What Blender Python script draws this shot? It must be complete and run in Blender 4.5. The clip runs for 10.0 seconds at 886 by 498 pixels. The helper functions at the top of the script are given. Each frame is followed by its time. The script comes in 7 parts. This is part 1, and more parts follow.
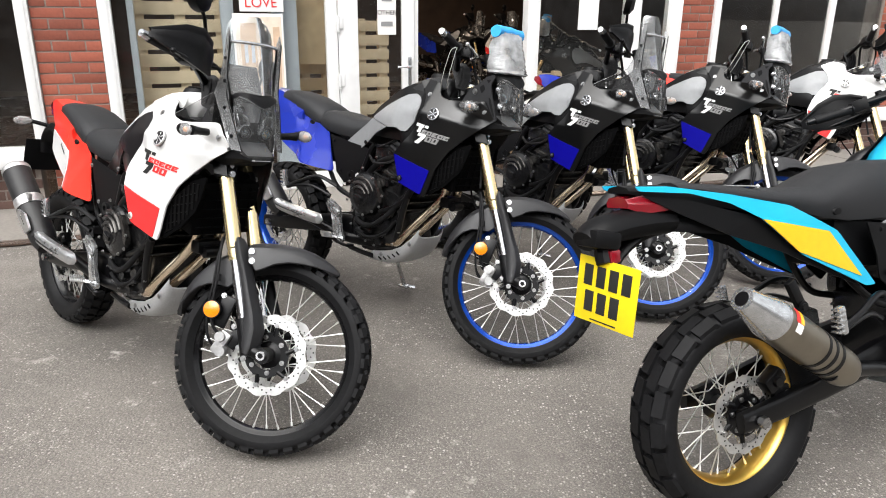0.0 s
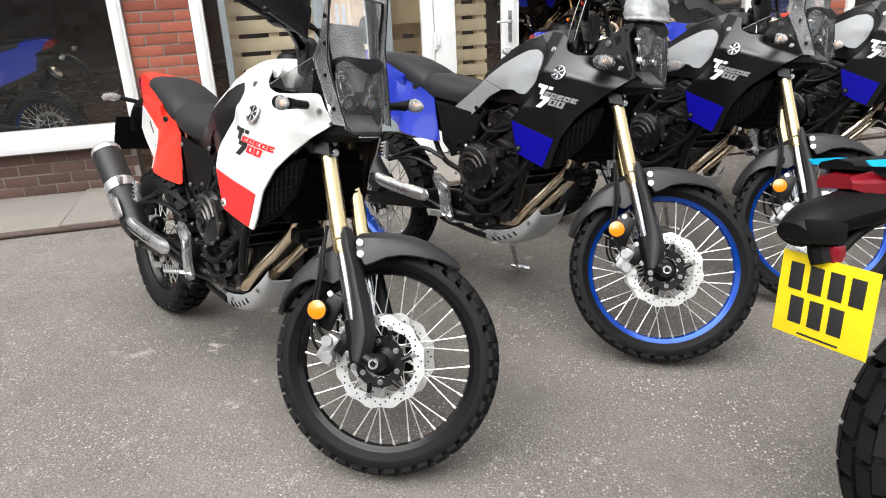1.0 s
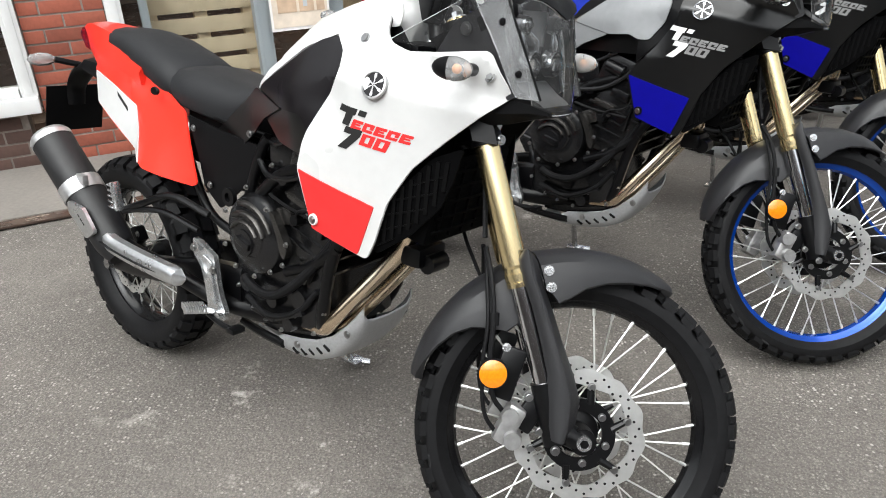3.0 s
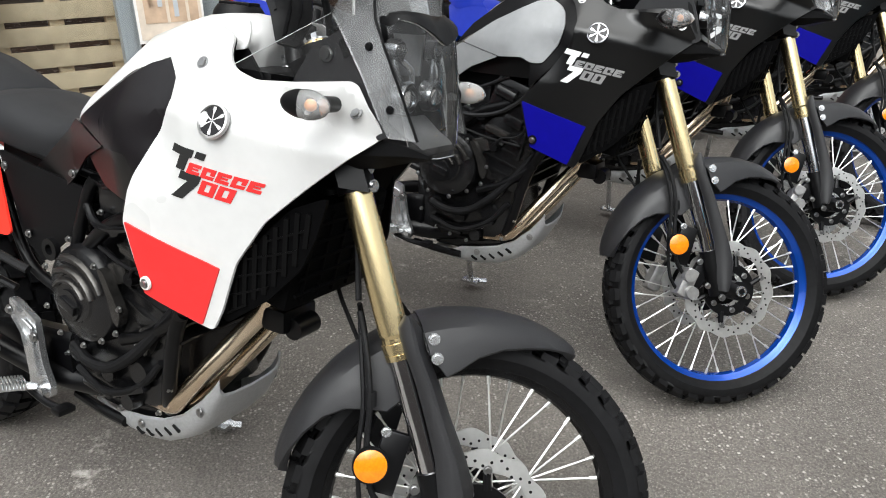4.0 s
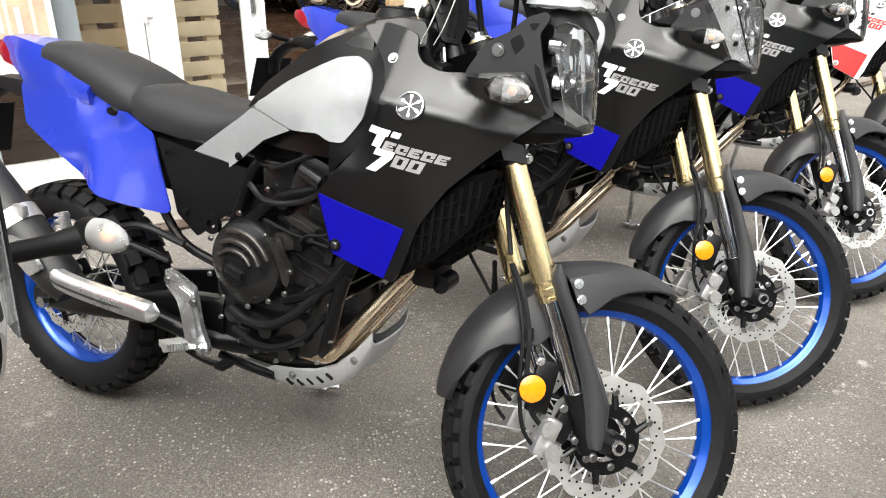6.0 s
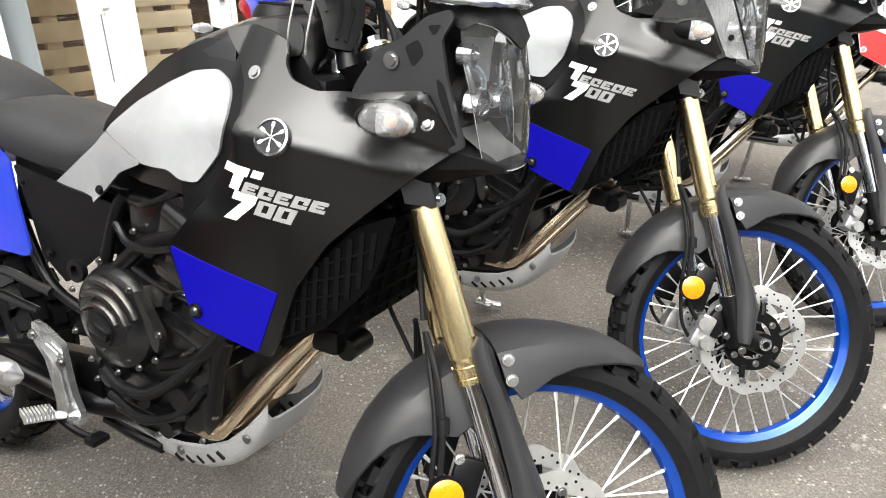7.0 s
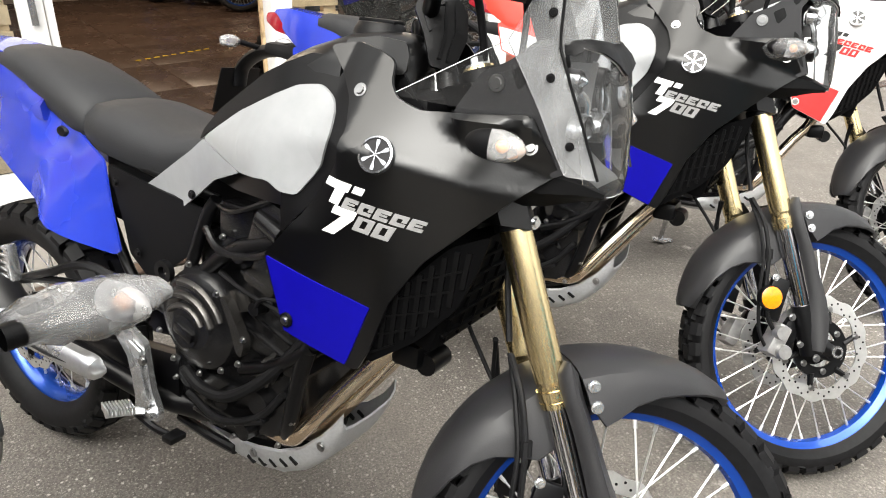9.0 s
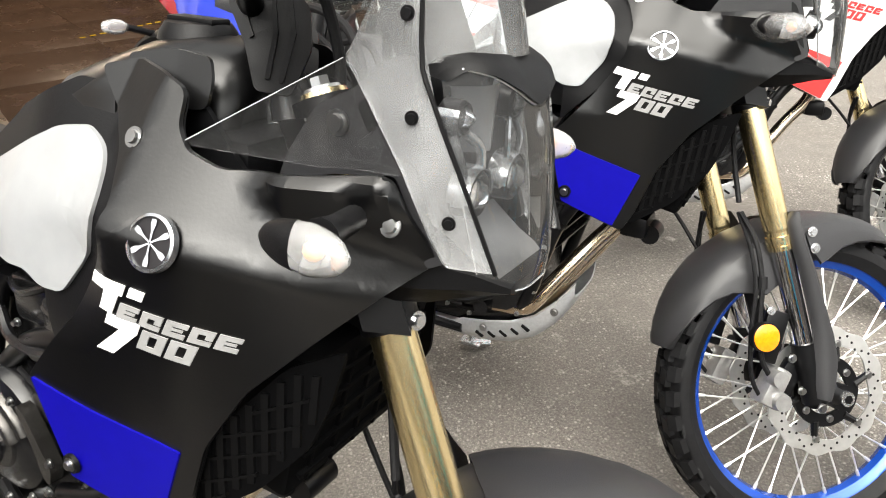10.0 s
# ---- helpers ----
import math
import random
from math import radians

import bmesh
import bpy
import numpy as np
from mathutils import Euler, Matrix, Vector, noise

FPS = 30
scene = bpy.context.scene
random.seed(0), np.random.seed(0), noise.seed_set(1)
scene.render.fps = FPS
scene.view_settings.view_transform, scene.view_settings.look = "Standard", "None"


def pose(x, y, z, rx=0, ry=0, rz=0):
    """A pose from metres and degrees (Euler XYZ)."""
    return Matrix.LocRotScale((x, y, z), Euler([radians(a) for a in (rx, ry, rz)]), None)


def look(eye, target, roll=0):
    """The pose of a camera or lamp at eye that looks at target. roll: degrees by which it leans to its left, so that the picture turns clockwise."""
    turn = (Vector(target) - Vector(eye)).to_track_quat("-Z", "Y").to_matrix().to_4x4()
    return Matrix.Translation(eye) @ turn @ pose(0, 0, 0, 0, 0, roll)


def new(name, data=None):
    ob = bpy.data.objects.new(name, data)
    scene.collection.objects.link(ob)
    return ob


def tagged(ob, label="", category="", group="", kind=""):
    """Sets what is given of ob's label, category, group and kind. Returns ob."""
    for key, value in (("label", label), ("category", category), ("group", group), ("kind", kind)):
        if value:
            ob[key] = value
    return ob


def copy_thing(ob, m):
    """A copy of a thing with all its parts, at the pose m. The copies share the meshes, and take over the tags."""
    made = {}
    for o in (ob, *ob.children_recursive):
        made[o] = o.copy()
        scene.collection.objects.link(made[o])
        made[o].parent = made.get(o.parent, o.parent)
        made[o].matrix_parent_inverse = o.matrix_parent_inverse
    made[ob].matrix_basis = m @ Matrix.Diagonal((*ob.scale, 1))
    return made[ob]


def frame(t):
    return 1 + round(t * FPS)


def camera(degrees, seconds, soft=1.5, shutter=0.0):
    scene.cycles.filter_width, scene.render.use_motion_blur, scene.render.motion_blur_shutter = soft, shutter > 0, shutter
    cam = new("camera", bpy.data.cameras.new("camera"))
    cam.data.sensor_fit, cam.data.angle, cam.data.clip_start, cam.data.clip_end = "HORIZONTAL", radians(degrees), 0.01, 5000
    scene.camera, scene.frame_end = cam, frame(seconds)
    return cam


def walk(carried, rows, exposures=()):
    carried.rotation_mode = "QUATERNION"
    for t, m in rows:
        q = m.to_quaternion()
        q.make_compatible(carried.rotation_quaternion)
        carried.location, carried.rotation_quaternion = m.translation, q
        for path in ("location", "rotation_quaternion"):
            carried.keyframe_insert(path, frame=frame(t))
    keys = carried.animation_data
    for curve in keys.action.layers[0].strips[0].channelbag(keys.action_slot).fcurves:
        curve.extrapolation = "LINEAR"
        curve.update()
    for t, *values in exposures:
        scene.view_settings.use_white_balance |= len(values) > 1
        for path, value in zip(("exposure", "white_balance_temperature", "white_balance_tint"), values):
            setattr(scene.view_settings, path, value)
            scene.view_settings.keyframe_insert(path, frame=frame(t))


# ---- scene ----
cam = camera(63.49, 10.0, 1.0)
ROWS = [
    (0.0, 0.0232, -0.0275, 1.4863, 71.496, -0.600, 0.825),
    (0.5, -0.0274, 0.1530, 1.4562, 70.284, 0.988, 3.562),
    (1.0, -0.1425, 0.3580, 1.4409, 68.462, 2.542, 6.898),
    (1.5, -0.4245, 0.5342, 1.4202, 67.126, 1.766, 3.441),
    (2.0, -0.6433, 0.7006, 1.4027, 66.234, 1.853, -0.181),
    (2.2, -0.6973, 0.7788, 1.3888, 66.023, 2.643, 0.076),
    (3.3, -0.9636, 1.0968, 1.3825, 63.099, 0.584, -7.799),
    (3.5, -0.9546, 1.1425, 1.3731, 63.360, -0.409, -10.298),
    (4.0, -0.8481, 1.2649, 1.3636, 64.261, -0.087, -11.710),
    (4.5, -0.7150, 1.3984, 1.3625, 63.696, -1.035, -12.132),
    (5.0, -0.6032, 1.4844, 1.3600, 64.805, -1.104, -13.351),
    (5.5, -0.4658, 1.6395, 1.3761, 64.889, -2.124, -13.796),
    (5.7, -0.4138, 1.6879, 1.3795, 65.381, -1.530, -14.436),
    (6.8, -0.0753, 1.9925, 1.3745, 64.485, 0.236, -11.583),
    (7.0, -0.0272, 2.0603, 1.3652, 63.847, 0.018, -12.059),
    (7.5, 0.0930, 2.2755, 1.3654, 61.836, -0.797, -14.445),
    (8.0, 0.2138, 2.4010, 1.3727, 62.006, -0.481, -17.031),
    (8.5, 0.3803, 2.5467, 1.3805, 64.150, -1.137, -15.449),
    (9.0, 0.5222, 2.6560, 1.3886, 64.139, -1.217, -15.092),
    (9.5, 0.6500, 2.8377, 1.3736, 63.227, 1.081, -15.716),
    (10.0, 0.7881, 2.9962, 1.3725, 61.079, 0.405, -16.431),
]
walk(cam, [(t, pose(x, y, z, rx, ry, rz)) for t, x, y, z, rx, ry, rz in ROWS],
     exposures=((0.0, 1.58, 6400, 10), (2.0, 1.52, 6300, 8.5), (3.5, 1.33, 6250, 7.5), (4.5, 1.37, 6350, 7.5), (5.5, 1.92, 6550, 8), (7.0, 2.21, 6550, 8), (8.0, 2.34, 6600, 8), (8.5, 2.15, 6600, 8), (9.0, 2.10, 6650, 8), (9.5, 2.17, 6700, 8), (10.0, 2.31, 6750, 8)))

# ---- world and light: an overcast day, soft light from a high veiled sun ----
world = bpy.data.worlds.new("overcast")
scene.world = world
world.use_nodes = True
wn = world.node_tree.nodes
wl = world.node_tree.links
sky = wn.new("ShaderNodeTexSky")
sky.sky_type = "NISHITA"
sky.sun_disc = False
sky.sun_elevation = radians(52)
sky.sun_rotation = radians(200)
sky.air_density, sky.dust_density, sky.ozone_density = 1.0, 4.0, 1.0
grey = wn.new("ShaderNodeHueSaturation")
grey.inputs["Saturation"].default_value = 0.06
wl.new(sky.outputs[0], grey.inputs["Color"])
wl.new(grey.outputs[0], wn["Background"].inputs["Color"])
wn["Background"].inputs["Strength"].default_value = 0.10
sun = new("sun", bpy.data.lights.new("sun", "SUN"))
sun.data.energy, sun.data.angle, sun.data.color = 1.5, radians(70), (1.0, 0.96, 0.90)
sun.matrix_world = look((-2, -1, 14), (0, 4, 0))


# ---- materials ----
def material(name, base, rough=0.5, metal=0.0, vary=0.12, scale=40.0, bump=0.0, coat=0.0, spec=0.5, big=3.0, second=None):
    """A painted, moulded or metal surface: colour and gloss vary at a fine and a broad scale."""
    m = bpy.data.materials.new(name)
    m.use_nodes = True
    n, l = m.node_tree.nodes, m.node_tree.links
    b = n["Principled BSDF"]
    b.inputs["Roughness"].default_value = rough
    b.inputs["Metallic"].default_value = metal
    b.inputs["Coat Weight"].default_value = coat
    b.inputs["Coat Roughness"].default_value = 0.06
    b.inputs["Specular IOR Level"].default_value = spec
    co = n.new("ShaderNodeTexCoord")
    fine, broad = n.new("ShaderNodeTexNoise"), n.new("ShaderNodeTexNoise")
    fine.inputs["Scale"].default_value, broad.inputs["Scale"].default_value = scale, big
    fine.inputs["Detail"].default_value, broad.inputs["Detail"].default_value = 4, 3
    l.new(co.outputs["Object"], fine.inputs["Vector"])
    l.new(co.outputs["Object"], broad.inputs["Vector"])
    add = n.new("ShaderNodeMath")
    add.operation = "ADD"
    l.new(fine.outputs["Fac"], add.inputs[0])
    l.new(broad.outputs["Fac"], add.inputs[1])
    ramp = n.new("ShaderNodeMapRange")
    ramp.inputs["From Min"].default_value, ramp.inputs["From Max"].default_value = 0.6, 1.4
    l.new(add.outputs[0], ramp.inputs["Value"])
    mix = n.new("ShaderNodeMix")
    mix.data_type = "RGBA"
    two = second or tuple(min(1.0, c * (1 + 2 * vary)) for c in base)
    mix.inputs["A"].default_value = (*[c * (1 - vary) for c in base], 1)
    mix.inputs["B"].default_value = (*two, 1)
    l.new(ramp.outputs[0], mix.inputs["Factor"])
    l.new(mix.outputs["Result"], b.inputs["Base Color"])
    rr = n.new("ShaderNodeMapRange")
    rr.inputs["To Min"].default_value, rr.inputs["To Max"].default_value = max(0.02, rough * 0.85), min(1, rough * 1.2)
    l.new(broad.outputs["Fac"], rr.inputs["Value"])
    l.new(rr.outputs[0], b.inputs["Roughness"])
    if bump:
        bp = n.new("ShaderNodeBump")
        bp.inputs["Strength"].default_value, bp.inputs["Distance"].default_value = bump, 0.002
        l.new(fine.outputs["Fac"], bp.inputs["Height"])
        l.new(bp.outputs[0], b.inputs["Normal"])
    return m


def clear(name, tint, rough=0.03, haze=0.05, film=(0.8, 0.8, 0.8), ior=1.4, bump=0.0):
    """A thin clear sheet: see-through, a little hazy, with a real gloss on its surface."""
    m = bpy.data.materials.new(name)
    m.use_nodes = True
    n, l = m.node_tree.nodes, m.node_tree.links
    n.remove(n["Principled BSDF"])
    t, d, g = n.new("ShaderNodeBsdfTransparent"), n.new("ShaderNodeBsdfDiffuse"), n.new("ShaderNodeBsdfGlossy")
    t.inputs["Color"].default_value = (*tint, 1)
    d.inputs["Color"].default_value = (*film, 1)
    g.inputs["Roughness"].default_value = rough
    co, no, mr = n.new("ShaderNodeTexCoord"), n.new("ShaderNodeTexNoise"), n.new("ShaderNodeMapRange")
    no.inputs["Scale"].default_value = 14
    no.inputs["Detail"].default_value = 6
    l.new(co.outputs["Object"], no.inputs["Vector"])
    mr.inputs["From Min"].default_value, mr.inputs["From Max"].default_value = 0.3, 0.7
    mr.inputs["To Min"].default_value, mr.inputs["To Max"].default_value = haze * 0.5, haze * 1.5
    l.new(no.outputs["Fac"], mr.inputs["Value"])
    m1, m2, fr = n.new("ShaderNodeMixShader"), n.new("ShaderNodeMixShader"), n.new("ShaderNodeFresnel")
    fr.inputs["IOR"].default_value = ior
    l.new(mr.outputs[0], m1.inputs["Fac"])
    l.new(t.outputs[0], m1.inputs[1])
    l.new(d.outputs[0], m1.inputs[2])
    l.new(fr.outputs[0], m2.inputs["Fac"])
    l.new(m1.outputs[0], m2.inputs[1])
    l.new(g.outputs[0], m2.inputs[2])
    l.new(m2.outputs[0], n["Material Output"].inputs["Surface"])
    if bump:
        st, cr, bp = n.new("ShaderNodeMapping"), n.new("ShaderNodeTexNoise"), n.new("ShaderNodeBump")
        st.inputs["Scale"].default_value = (1.0, 1.0, 3.5)
        cr.inputs["Scale"].default_value, cr.inputs["Detail"].default_value = 26, 6
        bp.inputs["Strength"].default_value, bp.inputs["Distance"].default_value = bump, 0.006
        l.new(co.outputs["Object"], st.inputs["Vector"])
        l.new(st.outputs[0], cr.inputs["Vector"])
        l.new(cr.outputs["Fac"], bp.inputs["Height"])
        for sh in (d, g, fr):
            l.new(bp.outputs[0], sh.inputs["Normal"])
    return m


M = {}
M["white_paint"] = material("white_paint", (0.585, 0.585, 0.58), 0.28, vary=0.03, coat=0.4)
M["pearl_cover"] = material("pearl_cover", (0.212, 0.218, 0.225), 0.36, vary=0.06, coat=0.1)
M["red_paint"] = material("red_paint", (0.78, 0.035, 0.02), 0.3, vary=0.05, coat=0.4)
M["blue_paint"] = material("blue_paint", (0.010, 0.026, 0.30), 0.26, vary=0.06, coat=0.8)
M["blue_decal"] = material("blue_decal", (0.003, 0.002, 0.205), 0.38, vary=0.05, spec=0.14)
M["satin_black"] = material("satin_black", (0.0012, 0.0012, 0.0014), 0.29, vary=0.1, scale=300, bump=0.05, spec=0.52)
M["black_gloss"] = material("black_gloss", (0.006, 0.005, 0.006), 0.3, vary=0.1, spec=0.4)
M["black_plastic"] = material("black_plastic", (0.0022, 0.0022, 0.0026), 0.46, vary=0.25, scale=420, bump=0.12, spec=0.17)
M["grey_plastic"] = material("grey_plastic", (0.014, 0.014, 0.0155), 0.47, vary=0.15, scale=420, bump=0.15, spec=0.46)
M["seat_vinyl"] = material("seat_vinyl", (0.011, 0.0115, 0.013), 0.6, vary=0.15, scale=600, bump=0.4, spec=0.35)
M["rubber"] = material("rubber", (0.004, 0.004, 0.0045), 0.58, vary=0.5, scale=60, bump=0.25, spec=0.18)
M["black_metal"] = material("black_metal", (0.002, 0.002, 0.0024), 0.32, vary=0.3, scale=30, spec=0.26)
M["engine_black"] = material("engine_black", (0.0045, 0.0045, 0.005), 0.24, vary=0.4, scale=25, bump=0.2, spec=0.45)
# paler companion to engine_black: light caught by the ribs is put into its colour
M["engine_lit_grey"] = material("engine_lit_grey", (0.062, 0.059, 0.056), 0.27, metal=0.8, vary=0.3, scale=30, bump=0.1)
M["gold"] = material("gold", (0.90, 0.74, 0.42), 0.23, metal=1.0, vary=0.015, scale=3)
M["gold_rim"] = material("gold_rim", (0.70, 0.45, 0.10), 0.3, metal=1.0, vary=0.06)
M["blue_rim"] = material("blue_rim", (0.002, 0.048, 0.32), 0.22, metal=0.5, vary=0.05, coat=0.3)
M["black_rim"] = material("black_rim", (0.004, 0.004, 0.0045), 0.2, vary=0.1, spec=0.3)
M["slider_chrome"] = material("slider_chrome", (0.66, 0.66, 0.68), 0.13, metal=1.0, vary=0.05)
M["aluminium"] = material("aluminium", (0.58, 0.59, 0.60), 0.26, metal=0.92, vary=0.2, scale=60, bump=0.05)
M["skid_aluminium"] = material("skid_aluminium", (0.50, 0.51, 0.52), 0.5, metal=0.75, vary=0.1, scale=160, bump=0.08)
M["disc_steel"] = material("disc_steel", (0.58, 0.58, 0.57), 0.36, metal=0.85, vary=0.1, scale=60)
M["cast_grey"] = material("cast_grey", (0.32, 0.318, 0.315), 0.34, metal=0.7, vary=0.2, scale=60, bump=0.1)
M["steel_bolt"] = material("steel_bolt", (0.34, 0.34, 0.34), 0.28, metal=1.0, vary=0.15)
M["spoke_steel"] = material("spoke_steel", (0.70, 0.70, 0.68), 0.34, metal=0.8, vary=0.04)
M["header_steel"] = material("header_steel", (0.74, 0.52, 0.34), 0.2, metal=1.0, vary=0.2, scale=6, second=(0.92, 0.80, 0.62))
M["titanium"] = material("titanium", (0.30, 0.27, 0.22), 0.36, metal=1.0, vary=0.1, scale=20)
M["amber"] = material("amber", (0.66, 0.185, 0.004), 0.2, vary=0.2, scale=160, coat=0.5)
M["bulb_amber"] = material("bulb_amber", (0.85, 0.35, 0.12), 0.3)
M["red_lens"] = material("red_lens", (0.17, 0.004, 0.010), 0.16, vary=0.1, coat=0.3)
M["reflector_chrome"] = material("reflector_chrome", (0.42, 0.43, 0.45), 0.16, metal=0.95, vary=0.3, scale=25)
M["light_grey_decal"] = material("light_grey_decal", (0.23, 0.23, 0.23), 0.45)
M["white_decal"] = material("white_decal", (0.75, 0.75, 0.75), 0.45)
M["red_decal"] = material("red_decal", (0.64, 0.022, 0.022), 0.45)
M["black_decal"] = material("black_decal", (0.012, 0.012, 0.012), 0.5)
M["yellow_paint"] = material("yellow_paint", (0.80, 0.43, 0.012), 0.32, vary=0.05, coat=0.2)
M["cyan_paint"] = material("cyan_paint", (0.01, 0.38, 0.60), 0.28, vary=0.05, coat=0.4)
M["plate_yellow"] = material("plate_yellow", (0.72, 0.55, 0.006), 0.35, vary=0.04)
M["tape_blue"] = material("tape_blue", (0.03, 0.30, 0.68), 0.45, vary=0.15, scale=50, bump=0.3)
M["nylon_white"] = material("nylon_white", (0.75, 0.73, 0.70), 0.5)
# haze of the screen and its sides is raised to hold reflected sky sheen
M["screen_clear"] = clear("screen_clear", (0.90, 0.92, 0.93), 0.04, 0.085)
M["screen_smoke_sheen"] = clear("screen_smoke_sheen", (0.90, 0.905, 0.91), 0.07, 0.15, (0.66, 0.67, 0.68), 1.45)
M["lamp_clear"] = clear("lamp_clear", (0.95, 0.96, 0.97), 0.03, 0.04, (0.66, 0.67, 0.68), 1.5)
M["sheet_clear"] = clear("sheet_clear", (0.97, 0.97, 0.97), 0.03, 0.008)
M["grille_bar"] = material("grille_bar", (0.0016, 0.0016, 0.0018), 0.45, vary=0.2, scale=200, spec=0.13)
M["grille_core"] = material("grille_core", (0.0012, 0.0012, 0.0014), 0.65, vary=0.2, scale=200, spec=0.05)
M["silencer_black"] = material("silencer_black", (0.009, 0.009, 0.0095), 0.5, vary=0.3, scale=40, spec=0.4)
M["lamp_chrome"] = material("lamp_chrome", (0.50, 0.51, 0.53), 0.16, metal=1.0, vary=0.1, scale=40)
M["dull_metal"] = material("dull_metal", (0.52, 0.52, 0.52), 0.42, metal=0.85, vary=0.15, scale=60)
M["lamp_grey"] = material("lamp_grey", (0.12, 0.122, 0.125), 0.36, metal=0.2, vary=0.35, scale=20)
M["chrome_satin"] = material("chrome_satin", (0.62, 0.63, 0.64), 0.28, metal=0.92, vary=0.1, scale=90)
M["lamp_silver"] = material("lamp_silver", (0.40, 0.41, 0.42), 0.22, metal=0.95, vary=0.25, scale=60)
M["lens_clear"] = clear("lens_clear", (0.93, 0.94, 0.95), 0.03, 0.03)
M["indicator_clear"] = clear("indicator_clear", (0.90, 0.90, 0.90), 0.12, 0.30)
M["film_wrap"] = clear("film_wrap", (0.88, 0.89, 0.90), 0.10, 0.20, (0.7, 0.7, 0.71), bump=0.6)
M["bubble_wrap"] = clear("bubble_wrap", (0.88, 0.89, 0.90), 0.12, 0.50, (0.60, 0.61, 0.62), bump=0.9)
M["window_glass"] = clear("window_glass", (0.86, 0.88, 0.88), 0.01, 0.006, ior=1.3)
M["upvc"] = material("upvc", (0.70, 0.70, 0.695), 0.35, vary=0.04, scale=12)
M["grey_post"] = material("grey_post", (0.48, 0.51, 0.54), 0.5, vary=0.05)
M["pallet_wood"] = material("pallet_wood", (0.66, 0.53, 0.36), 0.75, vary=0.15, scale=18, bump=0.2)
M["board_wood"] = material("board_wood", (0.50, 0.37, 0.22), 0.7, vary=0.2, scale=14, bump=0.2)
M["sepia"] = material("sepia", (0.50, 0.36, 0.25), 0.7, vary=0.25, scale=14)
M["pale_sepia"] = material("pale_sepia", (0.66, 0.57, 0.47), 0.7, vary=0.12, scale=20)
M["paper"] = material("paper", (0.78, 0.76, 0.74), 0.8, vary=0.03)
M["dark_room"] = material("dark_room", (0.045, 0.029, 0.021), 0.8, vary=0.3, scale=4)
M["mortar"] = material("mortar", (0.20, 0.17, 0.15), 0.9, vary=0.2, scale=60, bump=0.4)
M["backdrop_wall"] = material("backdrop_wall", (0.07, 0.06, 0.055), 0.9, vary=0.3, scale=2)


def ground_material(name, base, stone):
    """Worn asphalt: scattered pale chips in a dark binder, broad stains, pale scuffs and oil marks."""
    m = bpy.data.materials.new(name)
    m.use_nodes = True
    n, l = m.node_tree.nodes, m.node_tree.links
    b = n["Principled BSDF"]
    co = n.new("ShaderNodeTexCoord")

    def noise(scale, detail=4, rough=0.55):
        q = n.new("ShaderNodeTexNoise")
        q.inputs["Scale"].default_value, q.inputs["Detail"].default_value, q.inputs["Roughness"].default_value = scale, detail, rough
        l.new(co.outputs["Object"], q.inputs["Vector"])
        return q.outputs["Fac"]

    def span(src, a, z, lo, hi):
        q = n.new("ShaderNodeMapRange")
        for k, v in (("From Min", a), ("From Max", z), ("To Min", lo), ("To Max", hi)):
            q.inputs[k].default_value = v
        l.new(src, q.inputs["Value"])
        return q.outputs[0]

    def times(a, c):
        q = n.new("ShaderNodeMath")
        q.operation = "MULTIPLY"
        l.new(a, q.inputs[0])
        l.new(c, q.inputs[1])
        return q.outputs[0]

    def blend(fac, a, c, mode="MIX"):
        q = n.new("ShaderNodeMix")
        q.data_type, q.blend_type = "RGBA", mode
        for s, v in (("A", a), ("B", c)):
            if isinstance(v, tuple):
                q.inputs[s].default_value = (*v, 1)
            else:
                l.new(v, q.inputs[s])
        if isinstance(fac, float):
            q.inputs["Factor"].default_value = fac
        else:
            l.new(fac, q.inputs["Factor"])
        return q.outputs["Result"]

    def chips(scale, reach, share):
        v = n.new("ShaderNodeTexVoronoi")
        v.inputs["Scale"].default_value = scale
        l.new(co.outputs["Object"], v.inputs["Vector"])
        sep = n.new("ShaderNodeSeparateColor")
        l.new(v.outputs["Color"], sep.inputs[0])
        return times(span(v.outputs["Distance"], reach, reach * 0.6, 0.0, 1.0), span(sep.outputs[0], 1 - share, 1 - share * 0.4, 0.0, 1.0)), v.outputs["Distance"], sep.outputs[1]
    big, hollow, _ = chips(84, 0.45, 0.26)
    small, _, shade = chips(210, 0.5, 0.5)
    col = blend(span(shade, 0.0, 1.0, 0.0, 1.0), tuple(c * 0.74 for c in base), tuple(c * 1.26 for c in base))
    col = blend(times(small, span(noise(3.0), 0.35, 0.7, 0.25, 0.75)), col, tuple(c * 0.8 for c in stone))
    col = blend(times(big, span(noise(2.2), 0.35, 0.65, 0.25, 0.9)), col, stone)
    col = blend(span(noise(1.3, 6, 0.65), 0.44, 0.66, 0.0, 0.65), col, tuple(c * 1.5 for c in base))
    col = blend(span(noise(0.75, 6, 0.62), 0.46, 0.62, 0.0, 0.36), col, tuple(c * 0.55 for c in base))
    grain = span(noise(150, 3, 0.7), 0.30, 0.70, 0.0, 1.0)
    col = blend(0.75, col, blend(grain, (0.48, 0.47, 0.46), (1.5, 1.5, 1.5)), "MULTIPLY")
    scuff = times(span(noise(7.0, 8, 0.72), 0.59, 0.70, 0.0, 0.75), span(noise(0.9, 3), 0.46, 0.62, 0.0, 1.0))
    col = blend(scuff, col, tuple(c * 1.15 for c in stone))
    oil = span(noise(2.6, 5, 0.6), 0.58, 0.70, 0.0, 0.45)
    col = blend(oil, col, tuple(c * 0.5 for c in base))
    spot, _, _ = chips(9, 0.05, 0.30)
